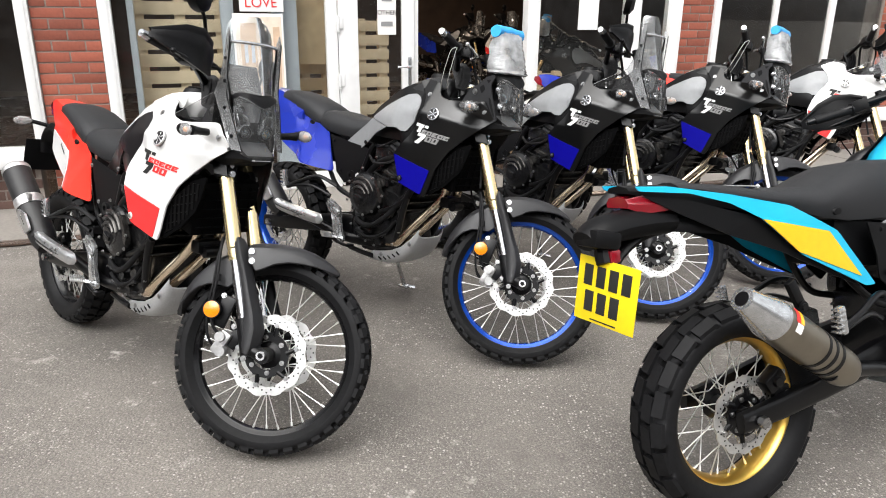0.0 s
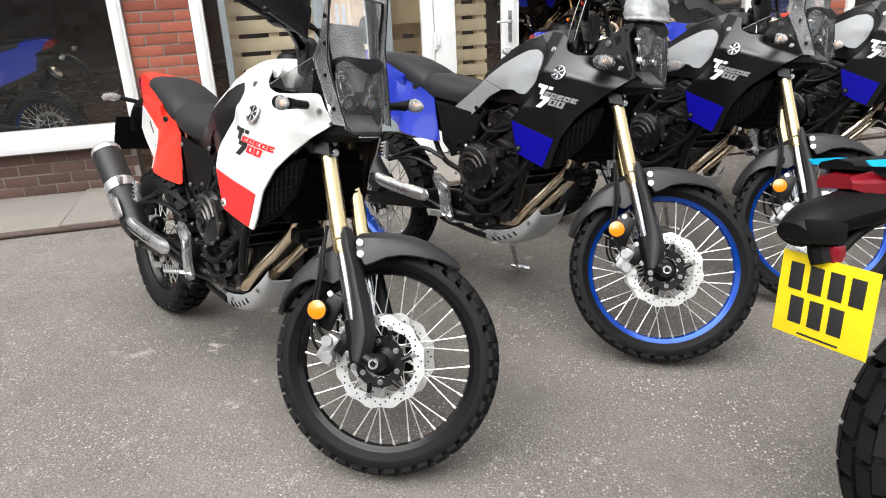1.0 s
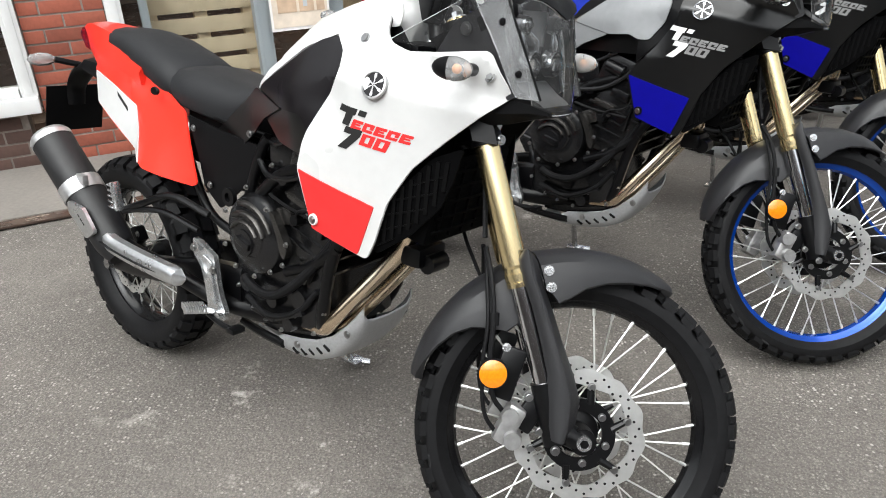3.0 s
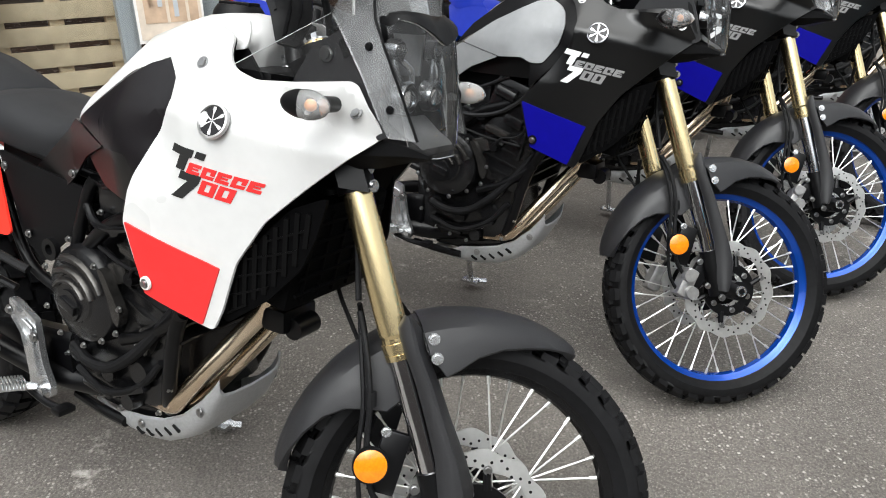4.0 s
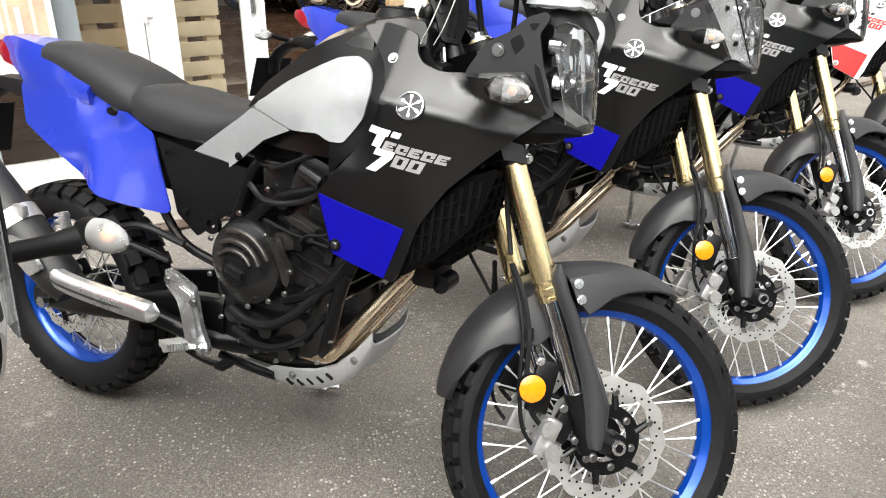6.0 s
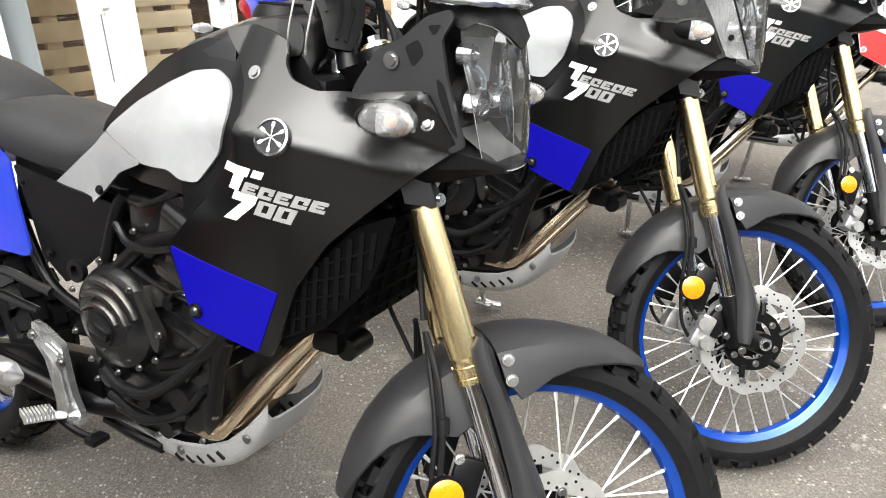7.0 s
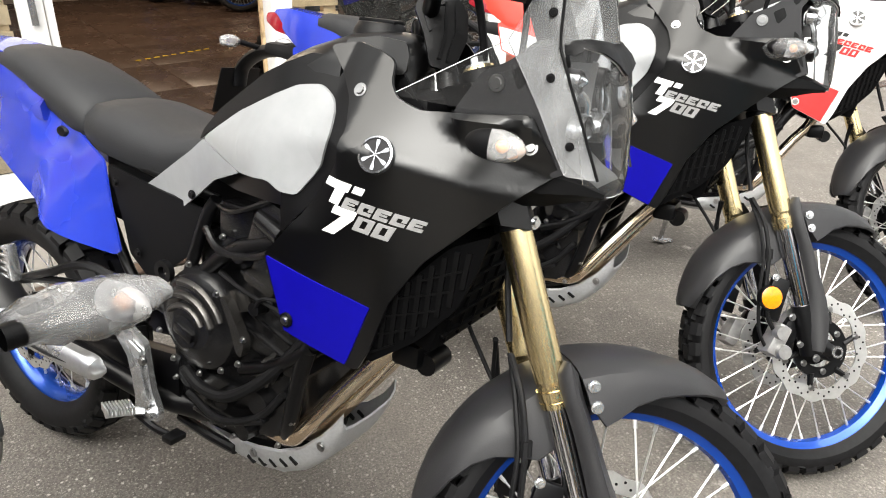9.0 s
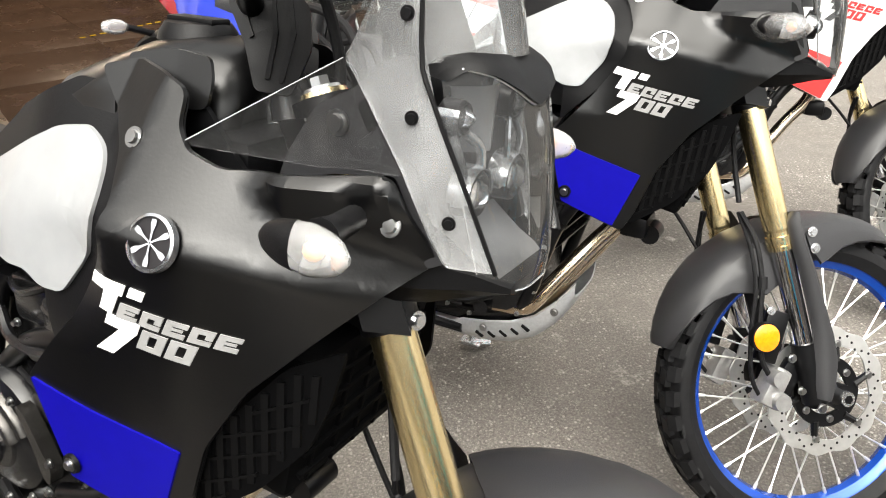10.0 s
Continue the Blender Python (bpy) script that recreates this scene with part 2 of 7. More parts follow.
    col = blend(times(spot, span(noise(60, 3), 0.4, 0.5, 0.2, 0.9)), col, (0.55, 0.54, 0.51))
    l.new(col, b.inputs["Base Color"])
    l.new(span(noise(4.0), 0.3, 0.7, 0.62, 0.9), b.inputs["Roughness"])
    bp = n.new("ShaderNodeBump")
    bp.inputs["Strength"].default_value, bp.inputs["Distance"].default_value = 0.7, 0.004
    l.new(hollow, bp.inputs["Height"])
    l.new(bp.outputs[0], b.inputs["Normal"])
    return m


M["asphalt"] = ground_material("asphalt", (0.112, 0.102, 0.091), (0.47, 0.445, 0.41))
M["slab"] = material("slab", (0.235, 0.212, 0.185), 0.88, vary=0.4, scale=22, bump=0.45, big=3.0)
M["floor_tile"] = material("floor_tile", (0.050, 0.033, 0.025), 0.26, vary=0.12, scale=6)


def per_piece(name, base, spread, rough=0.85, bump=0.3):
    """A surface whose shade differs from piece to piece."""
    m = material(name, base, rough, vary=0.15, scale=45, bump=bump)
    n, l = m.node_tree.nodes, m.node_tree.links
    b = n["Principled BSDF"]
    src = b.inputs["Base Color"].links[0].from_socket
    info = n.new("ShaderNodeObjectInfo")
    hs = n.new("ShaderNodeHueSaturation")
    mr = n.new("ShaderNodeMapRange")
    mr.inputs["To Min"].default_value, mr.inputs["To Max"].default_value = 1 - spread, 1 + spread
    l.new(info.outputs["Random"], mr.inputs["Value"])
    l.new(mr.outputs[0], hs.inputs["Value"])
    l.new(src, hs.inputs["Color"])
    l.new(hs.outputs[0], b.inputs["Base Color"])
    return m


M["red_brick"] = per_piece("red_brick", (0.235, 0.066, 0.040), 0.25)
M["brown_brick"] = per_piece("brown_brick", (0.085, 0.048, 0.038), 0.25)
M["slab_piece"] = per_piece("slab_piece", (0.144, 0.131, 0.117), 0.14)


# ---- mesh helpers ----
def finish(name, bm, mat, angle=35):
    bmesh.ops.recalc_face_normals(bm, faces=bm.faces)
    me = bpy.data.meshes.new(name)
    bm.to_mesh(me)
    bm.free()
    for p in me.polygons:
        p.use_smooth = True
    me.set_sharp_from_angle(angle=radians(angle))
    me.materials.append(M[mat] if isinstance(mat, str) else mat)
    return me


def part(name, bm, mat, parent, label="", angle=35):
    """One bmesh as one mesh object under a thing or a part."""
    ob = new(name, finish(name, bm, mat, angle) if isinstance(bm, bmesh.types.BMesh) else bm)
    ob.parent = parent
    if label:
        tagged(ob, label)
    return ob


def pieces(name, bm, mat, parent, gap=0.011):
    """Each separate small fitting in bm becomes a part of its own."""
    left, groups = set(bm.verts), []
    while left:
        stack, isle = [left.pop()], []
        while stack:
            v = stack.pop()
            isle.append(v)
            for e in v.link_edges:
                o = e.other_vert(v)
                if o in left:
                    left.discard(o)
                    stack.append(o)
        c = sum((v.co for v in isle), Vector()) / len(isle)
        for g in groups:
            if (g[0] - c).length < gap:
                g[1].extend(isle)
                break
        else:
            groups.append((c, isle))
    for c, isle in groups:
        b = bmesh.new()
        to = {v: b.verts.new(v.co) for v in isle}
        for f in {f for v in isle for f in v.link_faces}:
            b.faces.new([to[v] for v in f.verts])
        part(name, b, mat, parent)
    bm.free()


def thing(name, m, label, category, group="", kind=""):
    ob = new(name)
    ob.empty_display_size = 0.1
    ob.matrix_world = m
    return tagged(ob, label, category, group, kind)


def solid(name, bm, mat, label, category, group="", kind="", angle=35):
    return tagged(new(name, finish(name, bm, mat, angle)), label, category, group, kind)


def mk():
    return bmesh.new()


def V(*a):
    return Vector(a)


def box(bm, c, s, rot=None, bevel=0.0):
    g = bmesh.ops.create_cube(bm, size=1.0)["verts"]
    m = Matrix.Translation(c) @ (rot.to_4x4() if rot else Matrix()) @ Matrix.Diagonal((*s, 1))
    bmesh.ops.transform(bm, matrix=m, verts=g)
    if bevel:
        ed = {e for v in g for e in v.link_edges}
        bmesh.ops.bevel(bm, geom=list(ed), offset=bevel, segments=2, affect="EDGES", profile=0.6)
    return g


def ring_faces(bm, rings, closed=True, cap=True):
    vs = [[bm.verts.new(p) for p in r] for r in rings]
    n = len(vs[0])
    for a, b in zip(vs, vs[1:]):
        for i in range(n if closed else n - 1):
            j = (i + 1) % n
            bm.faces.new((a[i], a[j], b[j], b[i]))
    if cap and closed:
        bm.faces.new(vs[0][::-1])
        bm.faces.new(vs[-1])
    return vs


def frame_of(d):
    d = d.normalized()
    a = V(0, 0, 1) if abs(d.z) < 0.9 else V(1, 0, 0)
    u = d.cross(a).normalized()
    return u, d.cross(u).normalized()


def cyl(bm, p0, p1, r0, r1=None, n=16):
    p0, p1 = Vector(p0), Vector(p1)
    r1 = r0 if r1 is None else r1
    u, w = frame_of(p1 - p0)
    ang = [2 * math.pi * i / n for i in range(n)]
    ring_faces(bm, [[p + r * (math.cos(a) * u + math.sin(a) * w) for a in ang] for p, r in ((p0, r0), (p1, r1))])


def curve_pts(pts, k=6):
    """A smooth line through the points."""
    pts = [Vector(p) for p in pts]
    q = [2 * pts[0] - pts[1], *pts, 2 * pts[-1] - pts[-2]]
    out = []
    for i in range(1, len(q) - 2):
        a, b, c, d = q[i - 1:i + 3]
        for j in range(k):
            t = j / k
            out.append(0.5 * (2 * b + (c - a) * t + (2 * a - 5 * b + 4 * c - d) * t * t + (3 * b - a - 3 * c + d) * t ** 3))
    return out + [pts[-1]]


def tube(bm, pts, r, n=10, k=6, flat=1.0):
    """A round bar or hose along a smooth line; r is one radius or a list."""
    p = curve_pts(pts, k) if k > 1 else [Vector(a) for a in pts]
    rr = r if isinstance(r, (list, tuple)) else [r] * len(pts)
    rings, u = [], None
    for i, a in enumerate(p):
        d = (p[min(i + 1, len(p) - 1)] - p[max(i - 1, 0)]).normalized()
        if u is None:
            u, w = frame_of(d)
        u = (u - d * u.dot(d)).normalized()
        w = d.cross(u)
        f = i / (len(p) - 1) * (len(rr) - 1)
        j = min(int(f), len(rr) - 2)
        s = rr[j] + (rr[j + 1] - rr[j]) * (f - j)
        rings.append([a + s * (math.cos(t) * u + flat * math.sin(t) * w) for t in [2 * math.pi * q / n for q in range(n)]])
    ring_faces(bm, rings)


def lathe(bm, prof, c=(0, 0, 0), axis="Y", n=48, close=False, cap=True):
    """Turn a profile of (radius, along) about an axis through c."""
    c = Vector(c)
    rows = []
    for i in range(n):
        a = 2 * math.pi * i / n
        ca, sa = math.cos(a), math.sin(a)
        if axis == "Y":
            rows.append([c + V(r * ca, h, r * sa) for r, h in prof])
        elif axis == "X":
            rows.append([c + V(h, r * ca, r * sa) for r, h in prof])
        else:
            rows.append([c + V(r * ca, r * sa, h) for r, h in prof])
    vs = [[bm.verts.new(p) for p in r] for r in rows]
    k = len(prof)
    for i in range(n):
        a, b = vs[i], vs[(i + 1) % n]
        for j in range(k if close else k - 1):
            q = (j + 1) % k
            bm.faces.new((a[j], a[q], b[q], b[j]))
    if not close and cap:
        for j in (0, k - 1):
            if prof[j][0] > 1e-5:
                bm.faces.new([v[j] for v in vs])
    bmesh.ops.remove_doubles(bm, verts=[v for r in vs for v in r], dist=1e-6)


def rounded(poly, r=0.012, n=4):
    """The polygon with its corners rounded."""
    out = []
    m = len(poly)
    for i in range(m):
        p, a, b = Vector(poly[i]), Vector(poly[i - 1]), Vector(poly[(i + 1) % m])
        da, db = a - p, b - p
        q = min(r, da.length * 0.45, db.length * 0.45)
        s, e = p + da.normalized() * q, p + db.normalized() * q
        for j in range(n + 1):
            t = j / n
            out.append((1 - t) ** 2 * s + 2 * t * (1 - t) * p + t * t * e)
    return out


def panel(bm, poly, yf, thick=0.004, r=0.012, step=0.03, side=-1, zs=True):
    """A moulded sheet: the outline in x and z, its depth y from yf(x, z); side -1 is the right of the bike."""
    pts = rounded([Vector(p) for p in poly], r) if r else [Vector(p) for p in poly]
    t = bmesh.new()
    vs = [t.verts.new((p.x, 0, p.y)) for p in pts]
    f = t.faces.new(vs)
    f.normal_update()
    bmesh.ops.triangulate(t, faces=[f])
    xs, zz = [p.x for p in pts], [p.y for p in pts]
    for ax, lo, hi in ((0, min(xs), max(xs)), (2, min(zz), max(zz))):
        k = int((hi - lo) / step)
        for i in range(1, k + 1):
            q = lo + (hi - lo) * i / (k + 1)
            co, no = [0, 0, 0], [0, 0, 0]
            co[ax], no[ax] = q, 1
            bmesh.ops.bisect_plane(t, geom=t.verts[:] + t.edges[:] + t.faces[:], plane_co=co, plane_no=no, dist=1e-5)
    bmesh.ops.recalc_face_normals(t, faces=t.faces)
    for v in t.verts:
        v.co.y = yf(v.co.x, v.co.z) * (1 if side < 0 else -1)
    faces = t.faces[:]
    ext = bmesh.ops.extrude_face_region(t, geom=faces)
    mv = [e for e in ext["geom"] if isinstance(e, bmesh.types.BMVert)]
    for v in mv:
        v.co.y += thick * (1 if side < 0 else -1)
    me = bpy.data.meshes.new("tmp")
    t.to_mesh(me)
    t.free()
    bm.from_mesh(me)
    bpy.data.meshes.remove(me)


def mirror(bm):
    """The other side's twin of what is in bm, added to it."""
    g = bmesh.ops.duplicate(bm, geom=bm.verts[:] + bm.edges[:] + bm.faces[:])["geom"]
    for v in g:
        if isinstance(v, bmesh.types.BMVert):
            v.co.y = -v.co.y
    return bm


def mirrored(bm):
    for v in bm.verts:
        v.co.y = -v.co.y
    bmesh.ops.reverse_faces(bm, faces=bm.faces)
    return bm


def sections(bm, secs, cap=True):
    ring_faces(bm, secs, True, cap)


def lerp_table(tab, x):
    if x <= tab[0][0]:
        return tab[0][1]
    for (a, b), (c, d) in zip(tab, tab[1:]):
        if x <= c:
            return b + (d - b) * (x - a) / (c - a)
    return tab[-1][1]



# ---- the setting: forecourt, pavement strip and shop front ----
WALL_AT, WALL_TURN = (-3.324, 5.182, 0.0), 21.1
WALL = pose(*WALL_AT, 0, 0, WALL_TURN)      # x along the front, y into the shop


def in_wall(ob):
    ob.matrix_world = WALL @ ob.matrix_world
    return ob


def wbox(bm, u0, u1, y0, y1, z0, z1, bevel=0.0):
    return box(bm, ((u0 + u1) / 2, (y0 + y1) / 2, (z0 + z1) / 2), (u1 - u0, y1 - y0, z1 - z0), bevel=bevel)


bm = mk()
bmesh.ops.create_grid(bm, x_segments=60, y_segments=60, size=150)
for v in bm.verts:
    v.co.z = -0.012
solid("ground", bm, "asphalt", "worn grey asphalt forecourt with pale chips", "ground", kind="structure")

# strip of concrete slabs along the shop front
bm = mk()
wbox(bm, -8, 12, -0.86, 0.1, -0.05, 0.0)
pave = in_wall(solid("pavement", bm, "mortar", "narrow strip of pale concrete slabs before the shop", "pavement", kind="structure"))

# interior floor, ceiling and walls of the shop
bm = mk()
wbox(bm, -8, 12, 0.1, 9.0, -0.06, 0.0)
in_wall(solid("floor", bm, "mortar", "showroom floor bed under brown tiles", "floor", kind="structure"))
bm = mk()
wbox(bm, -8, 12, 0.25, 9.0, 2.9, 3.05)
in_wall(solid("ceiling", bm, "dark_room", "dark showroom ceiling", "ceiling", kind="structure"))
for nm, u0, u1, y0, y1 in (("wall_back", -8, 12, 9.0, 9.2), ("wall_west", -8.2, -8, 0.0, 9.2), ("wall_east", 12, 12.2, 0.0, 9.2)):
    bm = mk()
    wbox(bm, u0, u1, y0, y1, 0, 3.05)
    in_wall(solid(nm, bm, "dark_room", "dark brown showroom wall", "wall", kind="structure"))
bm = mk()
wbox(bm, -8.2, 12.2, 0.0, 0.25, 2.35, 3.3)
in_wall(solid("wall_lintel", bm, "mortar", "band of wall over the shop windows", "wall", kind="structure"))
bm = mk()
wbox(bm, -8.2, 12.2, -0.1, 9.3, 3.3, 3.45)
in_wall(solid("roof", bm, "backdrop_wall", "flat dark roof of the shop", "roof", kind="structure"))

# brick piers and the low wall: cores with single bricks set proud of the mortar
CORES = (("wall_pier", 0.34, 0.79, 0.0, 2.35, "red_brick"), ("wall_low", -8.0, 0.25, 0.0, 0.33, "brown_brick"),
         ("wall_pier", 5.95, 6.34, 0.0, 2.35, "red_brick"), ("wall_low", 6.34, 12.0, 0.0, 0.33, "brown_brick"),
         ("wall_pier", 8.62, 8.95, 0.33, 2.35, "red_brick"))
brick_cores = []
for nm, u0, u1, z0, z1, mat in CORES:
    bm = mk()
    wbox(bm, u0 + 0.004, u1 - 0.004, 0.008, 0.24, z0, z1)
    ob = in_wall(solid(nm, bm, "mortar", "red brick pier between white window frames" if "pier" in nm else "low dark brown brick wall under the window", "wall", kind="structure"))
    brick_cores.append((ob, u0, u1, z0, z1, mat))


def upvc_post(name, u0, u1, z0, z1, y0=-0.03, y1=0.09, mat="upvc", label="white plastic window post"):
    bm = mk()
    wbox(bm, u0, u1, y0, y1, z0, z1, bevel=0.008)
    if u1 - u0 > 0.07:
        wbox(bm, u0 + 0.022, u1 - 0.022, y0 - 0.006, y0 + 0.01, z0 + 0.02, z1 - 0.02, bevel=0.004)
    return in_wall(solid(name, bm, mat, label, "window frame", kind="structure"))


for u0, u1, z0 in ((0.25, 0.34, 0.42), (0.79, 0.88, 0.0), (5.82, 5.95, 0.0), (-1.75, -1.66, 0.42)):
    upvc_post("window_post", u0, u1, z0, 2.35)
upvc_post("window_post", 6.34, 6.41, 0.42, 2.35)
for u0, u1 in ((7.12, 7.165), (7.87, 7.93)):
    upvc_post("window_post", u0, u1, 0.42, 2.35, 0.0, 0.06)
upvc_post("window_post", 5.34, 5.48, 0.0, 2.35)
upvc_post("window_post", 1.66, 1.76, 0.0, 2.35, 0.1, 0.2, "grey_post", "light grey painted post in the shop window")
upvc_post("window_post", 2.05, 2.26, 0.0, 2.35, 0.12, 0.3, "grey_post", "light grey painted post in the shop window")
upvc_post("window_post", 0.98, 1.03, 0.0, 2.35, 0.1, 0.16, "grey_post", "thin grey metal post behind the glass")
for u0, u1, z1 in ((-8.0, 0.34, 0.42), (6.34, 12.0, 0.42)):
    bm = mk()
    wbox(bm, u0, u1 - 0.005, -0.075, 0.09, z1 - 0.09, z1, bevel=0.008)
    wbox(bm, u0, u1 - 0.095, -0.04, 0.09, z1, z1 + 0.055, bevel=0.006)
    in_wall(solid("window_sill", bm, "upvc", "white plastic window sill over dark bricks", "window sill", kind="structure"))
for u0, u1 in ((0.88, 2.47), (4.41, 5.34), (5.48, 5.82)):
    bm = mk()
    wbox(bm, u0, u1, -0.02, 0.08, 0.0, 0.14, bevel=0.008)
    in_wall(solid("window_rail", bm, "upvc", "white plastic bottom rail of the shop window", "window frame", kind="structure"))
PANES = ((-1.66, 0.25, 0.47), (-8.0, -1.75, 0.47), (0.88, 2.47, 0.14), (4.41, 5.34, 0.14), (5.48, 5.82, 0.14), (6.41, 7.11, 0.47), (7.18, 7.85, 0.47), (7.96, 8.62, 0.47), (8.95, 12, 0.47))
for u0, u1, z0 in PANES:
    bm = mk()
    wbox(bm, u0, u1, 0.03, 0.038, z0, 2.35)
    ob = in_wall(solid("window_pane", bm, "window_glass", "clear shop window pane reflecting the forecourt", "window", kind="structure"))
    ob.visible_shadow = False

# the entrance: door frame, the shut leaf with its glass, and the open gap
door = thing("door_1", WALL.copy(), "white plastic glazed shop door, shut, with lever handle", "door", kind="structure")
bm = mk()
wbox(bm, 2.47, 2.56, -0.03, 0.05, 0, 2.35, 0.008)
wbox(bm, 3.225, 3.262, -0.01, 0.04, 0, 2.35, 0.006)
part("door_frame", bm, "upvc", door)
bm = mk()
wbox(bm, 2.565, 2.73, -0.05, 0.02, 0.02, 2.3, 0.012)
wbox(bm, 3.11, 3.22, -0.035, 0.015, 0.02, 2.3, 0.012)
wbox(bm, 2.72, 3.12, -0.045, 0.015, 0.02, 0.2, 0.01)
part("door_leaf", bm, "upvc", door)
bm = mk()
wbox(bm, 2.72, 3.12, -0.02, -0.012, 0.2, 2.3)
part("door_glass", bm, "window_glass", door).visible_shadow = False
for z in (0.45, 0.92, 1.38, 1.85):
    bm = mk()
    cyl(bm, (2.562, -0.058, z - 0.055), (2.562, -0.058, z + 0.055), 0.011, n=12)
    cyl(bm, (2.562, -0.058, z - 0.075), (2.562, -0.058, z - 0.06), 0.013, n=12)
    wbox(bm, 2.565, 2.6, -0.062, -0.05, z - 0.05, z + 0.05, 0.003)
    part("hinge", bm, "upvc", door)
bm = mk()
wbox(bm, 3.155, 3.185, -0.062, -0.05, 0.86, 1.1, 0.004)
tube(bm, [(3.17, -0.06, 1.02), (3.17, -0.1, 1.02), (3.13, -0.105, 1.02), (3.05, -0.1, 1.02)], 0.009)
part("door_handle", bm, "aluminium", door)
upvc_post("door_frame", 4.29, 4.41, 0.0, 2.35)

# things behind the glass: upright pallets, boards, posters
def pallet(u, y, z0, w, h, rows, turn=0.0, mat="pallet_wood"):
    p = thing("pallet", WALL @ pose(u, y, z0, 0, 0, turn), "pale slatted wooden pallet stood upright behind the glass", "pallet", "pallets in the shop window")
    step = h / rows
    for i in range(rows):
        b = mk()
        box(b, (0, 0, (i + 0.5) * step), (w, 0.018, step * 0.74), bevel=0.002)
        part("slat", b, mat, p)
    for x in (-w / 2 + 0.05, 0, w / 2 - 0.05):
        b = mk()
        box(b, (x, 0.05, h / 2), (0.08, 0.08, h), bevel=0.003)
        part("runner", b, mat, p)
    return p


pallet(1.36, 0.34, 0.06, 0.72, 1.75, 13)
pallet(2.88, 0.45, 0.05, 0.5, 1.35, 11)
pallet(2.38, 0.52, 0.05, 0.5, 1.0, 7, 4, "board_wood")
pallet(4.75, 0.6, 0.05, 0.5, 0.85, 6, -10, "board_wood")
bm = mk()
box(bm, (2.38, 0.35, 1.35), (0.42, 0.02, 0.65), bevel=0.002)
in_wall(solid("wooden_board", bm, "board_wood", "pale brown wooden board behind the shop glass", "board"))


def sheet(name, u0, u1, z0, z1, y, label):
    b = mk()
    wbox(b, u0, u1, y, y + 0.002, z0, z1)
    return in_wall(solid(name, b, "paper", label, "poster"))


def words(text, u, z, y, size, mat, parent):
    c = bpy.data.curves.new("letters", "FONT")
    c.body, c.size, c.align_x, c.extrude = text, size, "CENTER", 0.0008
    tmp = bpy.data.objects.new("tmp", c)
    scene.collection.objects.link(tmp)
    bpy.context.view_layer.update()
    me = bpy.data.meshes.new_from_object(tmp.evaluated_get(bpy.context.evaluated_depsgraph_get()))
    bpy.data.objects.remove(tmp)
    me.materials.clear()
    me.materials.append(M[mat])
    ob = new("lettering", me)
    ob.parent = parent
    ob.matrix_basis = parent.matrix_world.inverted() @ WALL @ pose(u, y, z, 90, 0, 0)
    return ob


bpy.context.view_layer.update()
post = sheet("poster", 1.80, 2.14, 1.455, 1.9, 0.02, "white paper poster with red lettering stuck on the glass")
bpy.context.view_layer.update()
words("LOVE", 1.965, 1.488, 0.017, 0.105, "red_decal", post)
picture = sheet("picture_poster", 1.74, 2.13, 0.62, 1.44, 0.02, "sepia photographic poster of a street, behind the glass")
bpy.context.view_layer.update()
for u0, u1, z0, z1, mat in ((1.66, 2.07, 0.80, 1.31, "pale_sepia"), (1.70, 1.84, 0.86, 1.28, "sepia"), (1.86, 1.97, 0.86, 1.20, "sepia"), (1.99, 2.05, 0.86, 1.26, "sepia"), (1.73, 1.76, 0.92, 1.02, "sepia"), (1.79, 1.82, 0.92, 1.02, "grey_post"), (1.89, 1.92, 0.88, 1.00, "grey_post"), (1.73, 1.76, 1.08, 1.18, "grey_post"), (1.79, 1.82, 1.08, 1.18, "grey_post")):
    b = mk()
    u0, u1, z0, z1 = 1.755 + (u0 - 1.66) * 0.88, 1.755 + (u1 - 1.66) * 0.88, 0.64 + (z0 - 0.80) * 1.52, 0.64 + (z1 - 0.80) * 1.52
    wbox(b, u0, u1, 0.0165 if mat == "pale_sepia" else (0.0140 if mat == "sepia" else 0.0115), 0.0195, z0, z1)
    ob = part("printed_block", b, mat, picture)
    ob.matrix_basis = picture.matrix_world.inverted() @ WALL
notice = sheet("notice", 2.90, 3.06, 1.28, 1.62, -0.025, "white paper notice taped to the door glass")
bpy.context.view_layer.update()
words("OTHER", 2.98, 1.44, -0.028, 0.05, "black_decal", notice)
for z, w in ((1.545, 0.085), (1.35, 0.1)):
    b = mk()
    wbox(b, 2.98 - w / 2, 2.98 + w / 2, -0.029, -0.0255, z, z + 0.035)
    ob = part("text_bar", b, "light_grey_decal", notice)
    ob.matrix_basis = notice.matrix_world.inverted() @ WALL
sheet("notice", 4.83, 5.04, 1.32, 1.62, 0.02, "plain white paper notice on the window")

# added walls, unseen behind and beside the viewer, to darken the reflections
bm = mk()
box(bm, (0, -12, 3.5), (60, 0.6, 7.0))
box(bm, (-20, 0, 3.0), (0.6, 30, 6.0))
solid("backdrop", bm, "backdrop_wall", "added dark walls out of view, darkening the reflections", "backdrop", kind="structure")

# ---- the motorcycles: x forward from the rear axle, y left, z up ----
RAKE, STEER = radians(27), radians(38.5)
AXIS = Vector((-math.sin(RAKE), 0, math.cos(RAKE)))
PIVOT = Vector((1.7, 0, 0))
TURN = Matrix.Translation(PIVOT) @ Matrix.Rotation(STEER, 4, AXIS) @ Matrix.Translation(-PIVOT)
FRONT, REAR = Vector((1.592, 0, 0.345)), Vector((0, 0, 0.333))


def steered(bm):
    bmesh.ops.transform(bm, matrix=TURN, verts=bm.verts)
    return bm


def fork_x(z):
    return 1.300 + 0.42 * (0.907 - z)


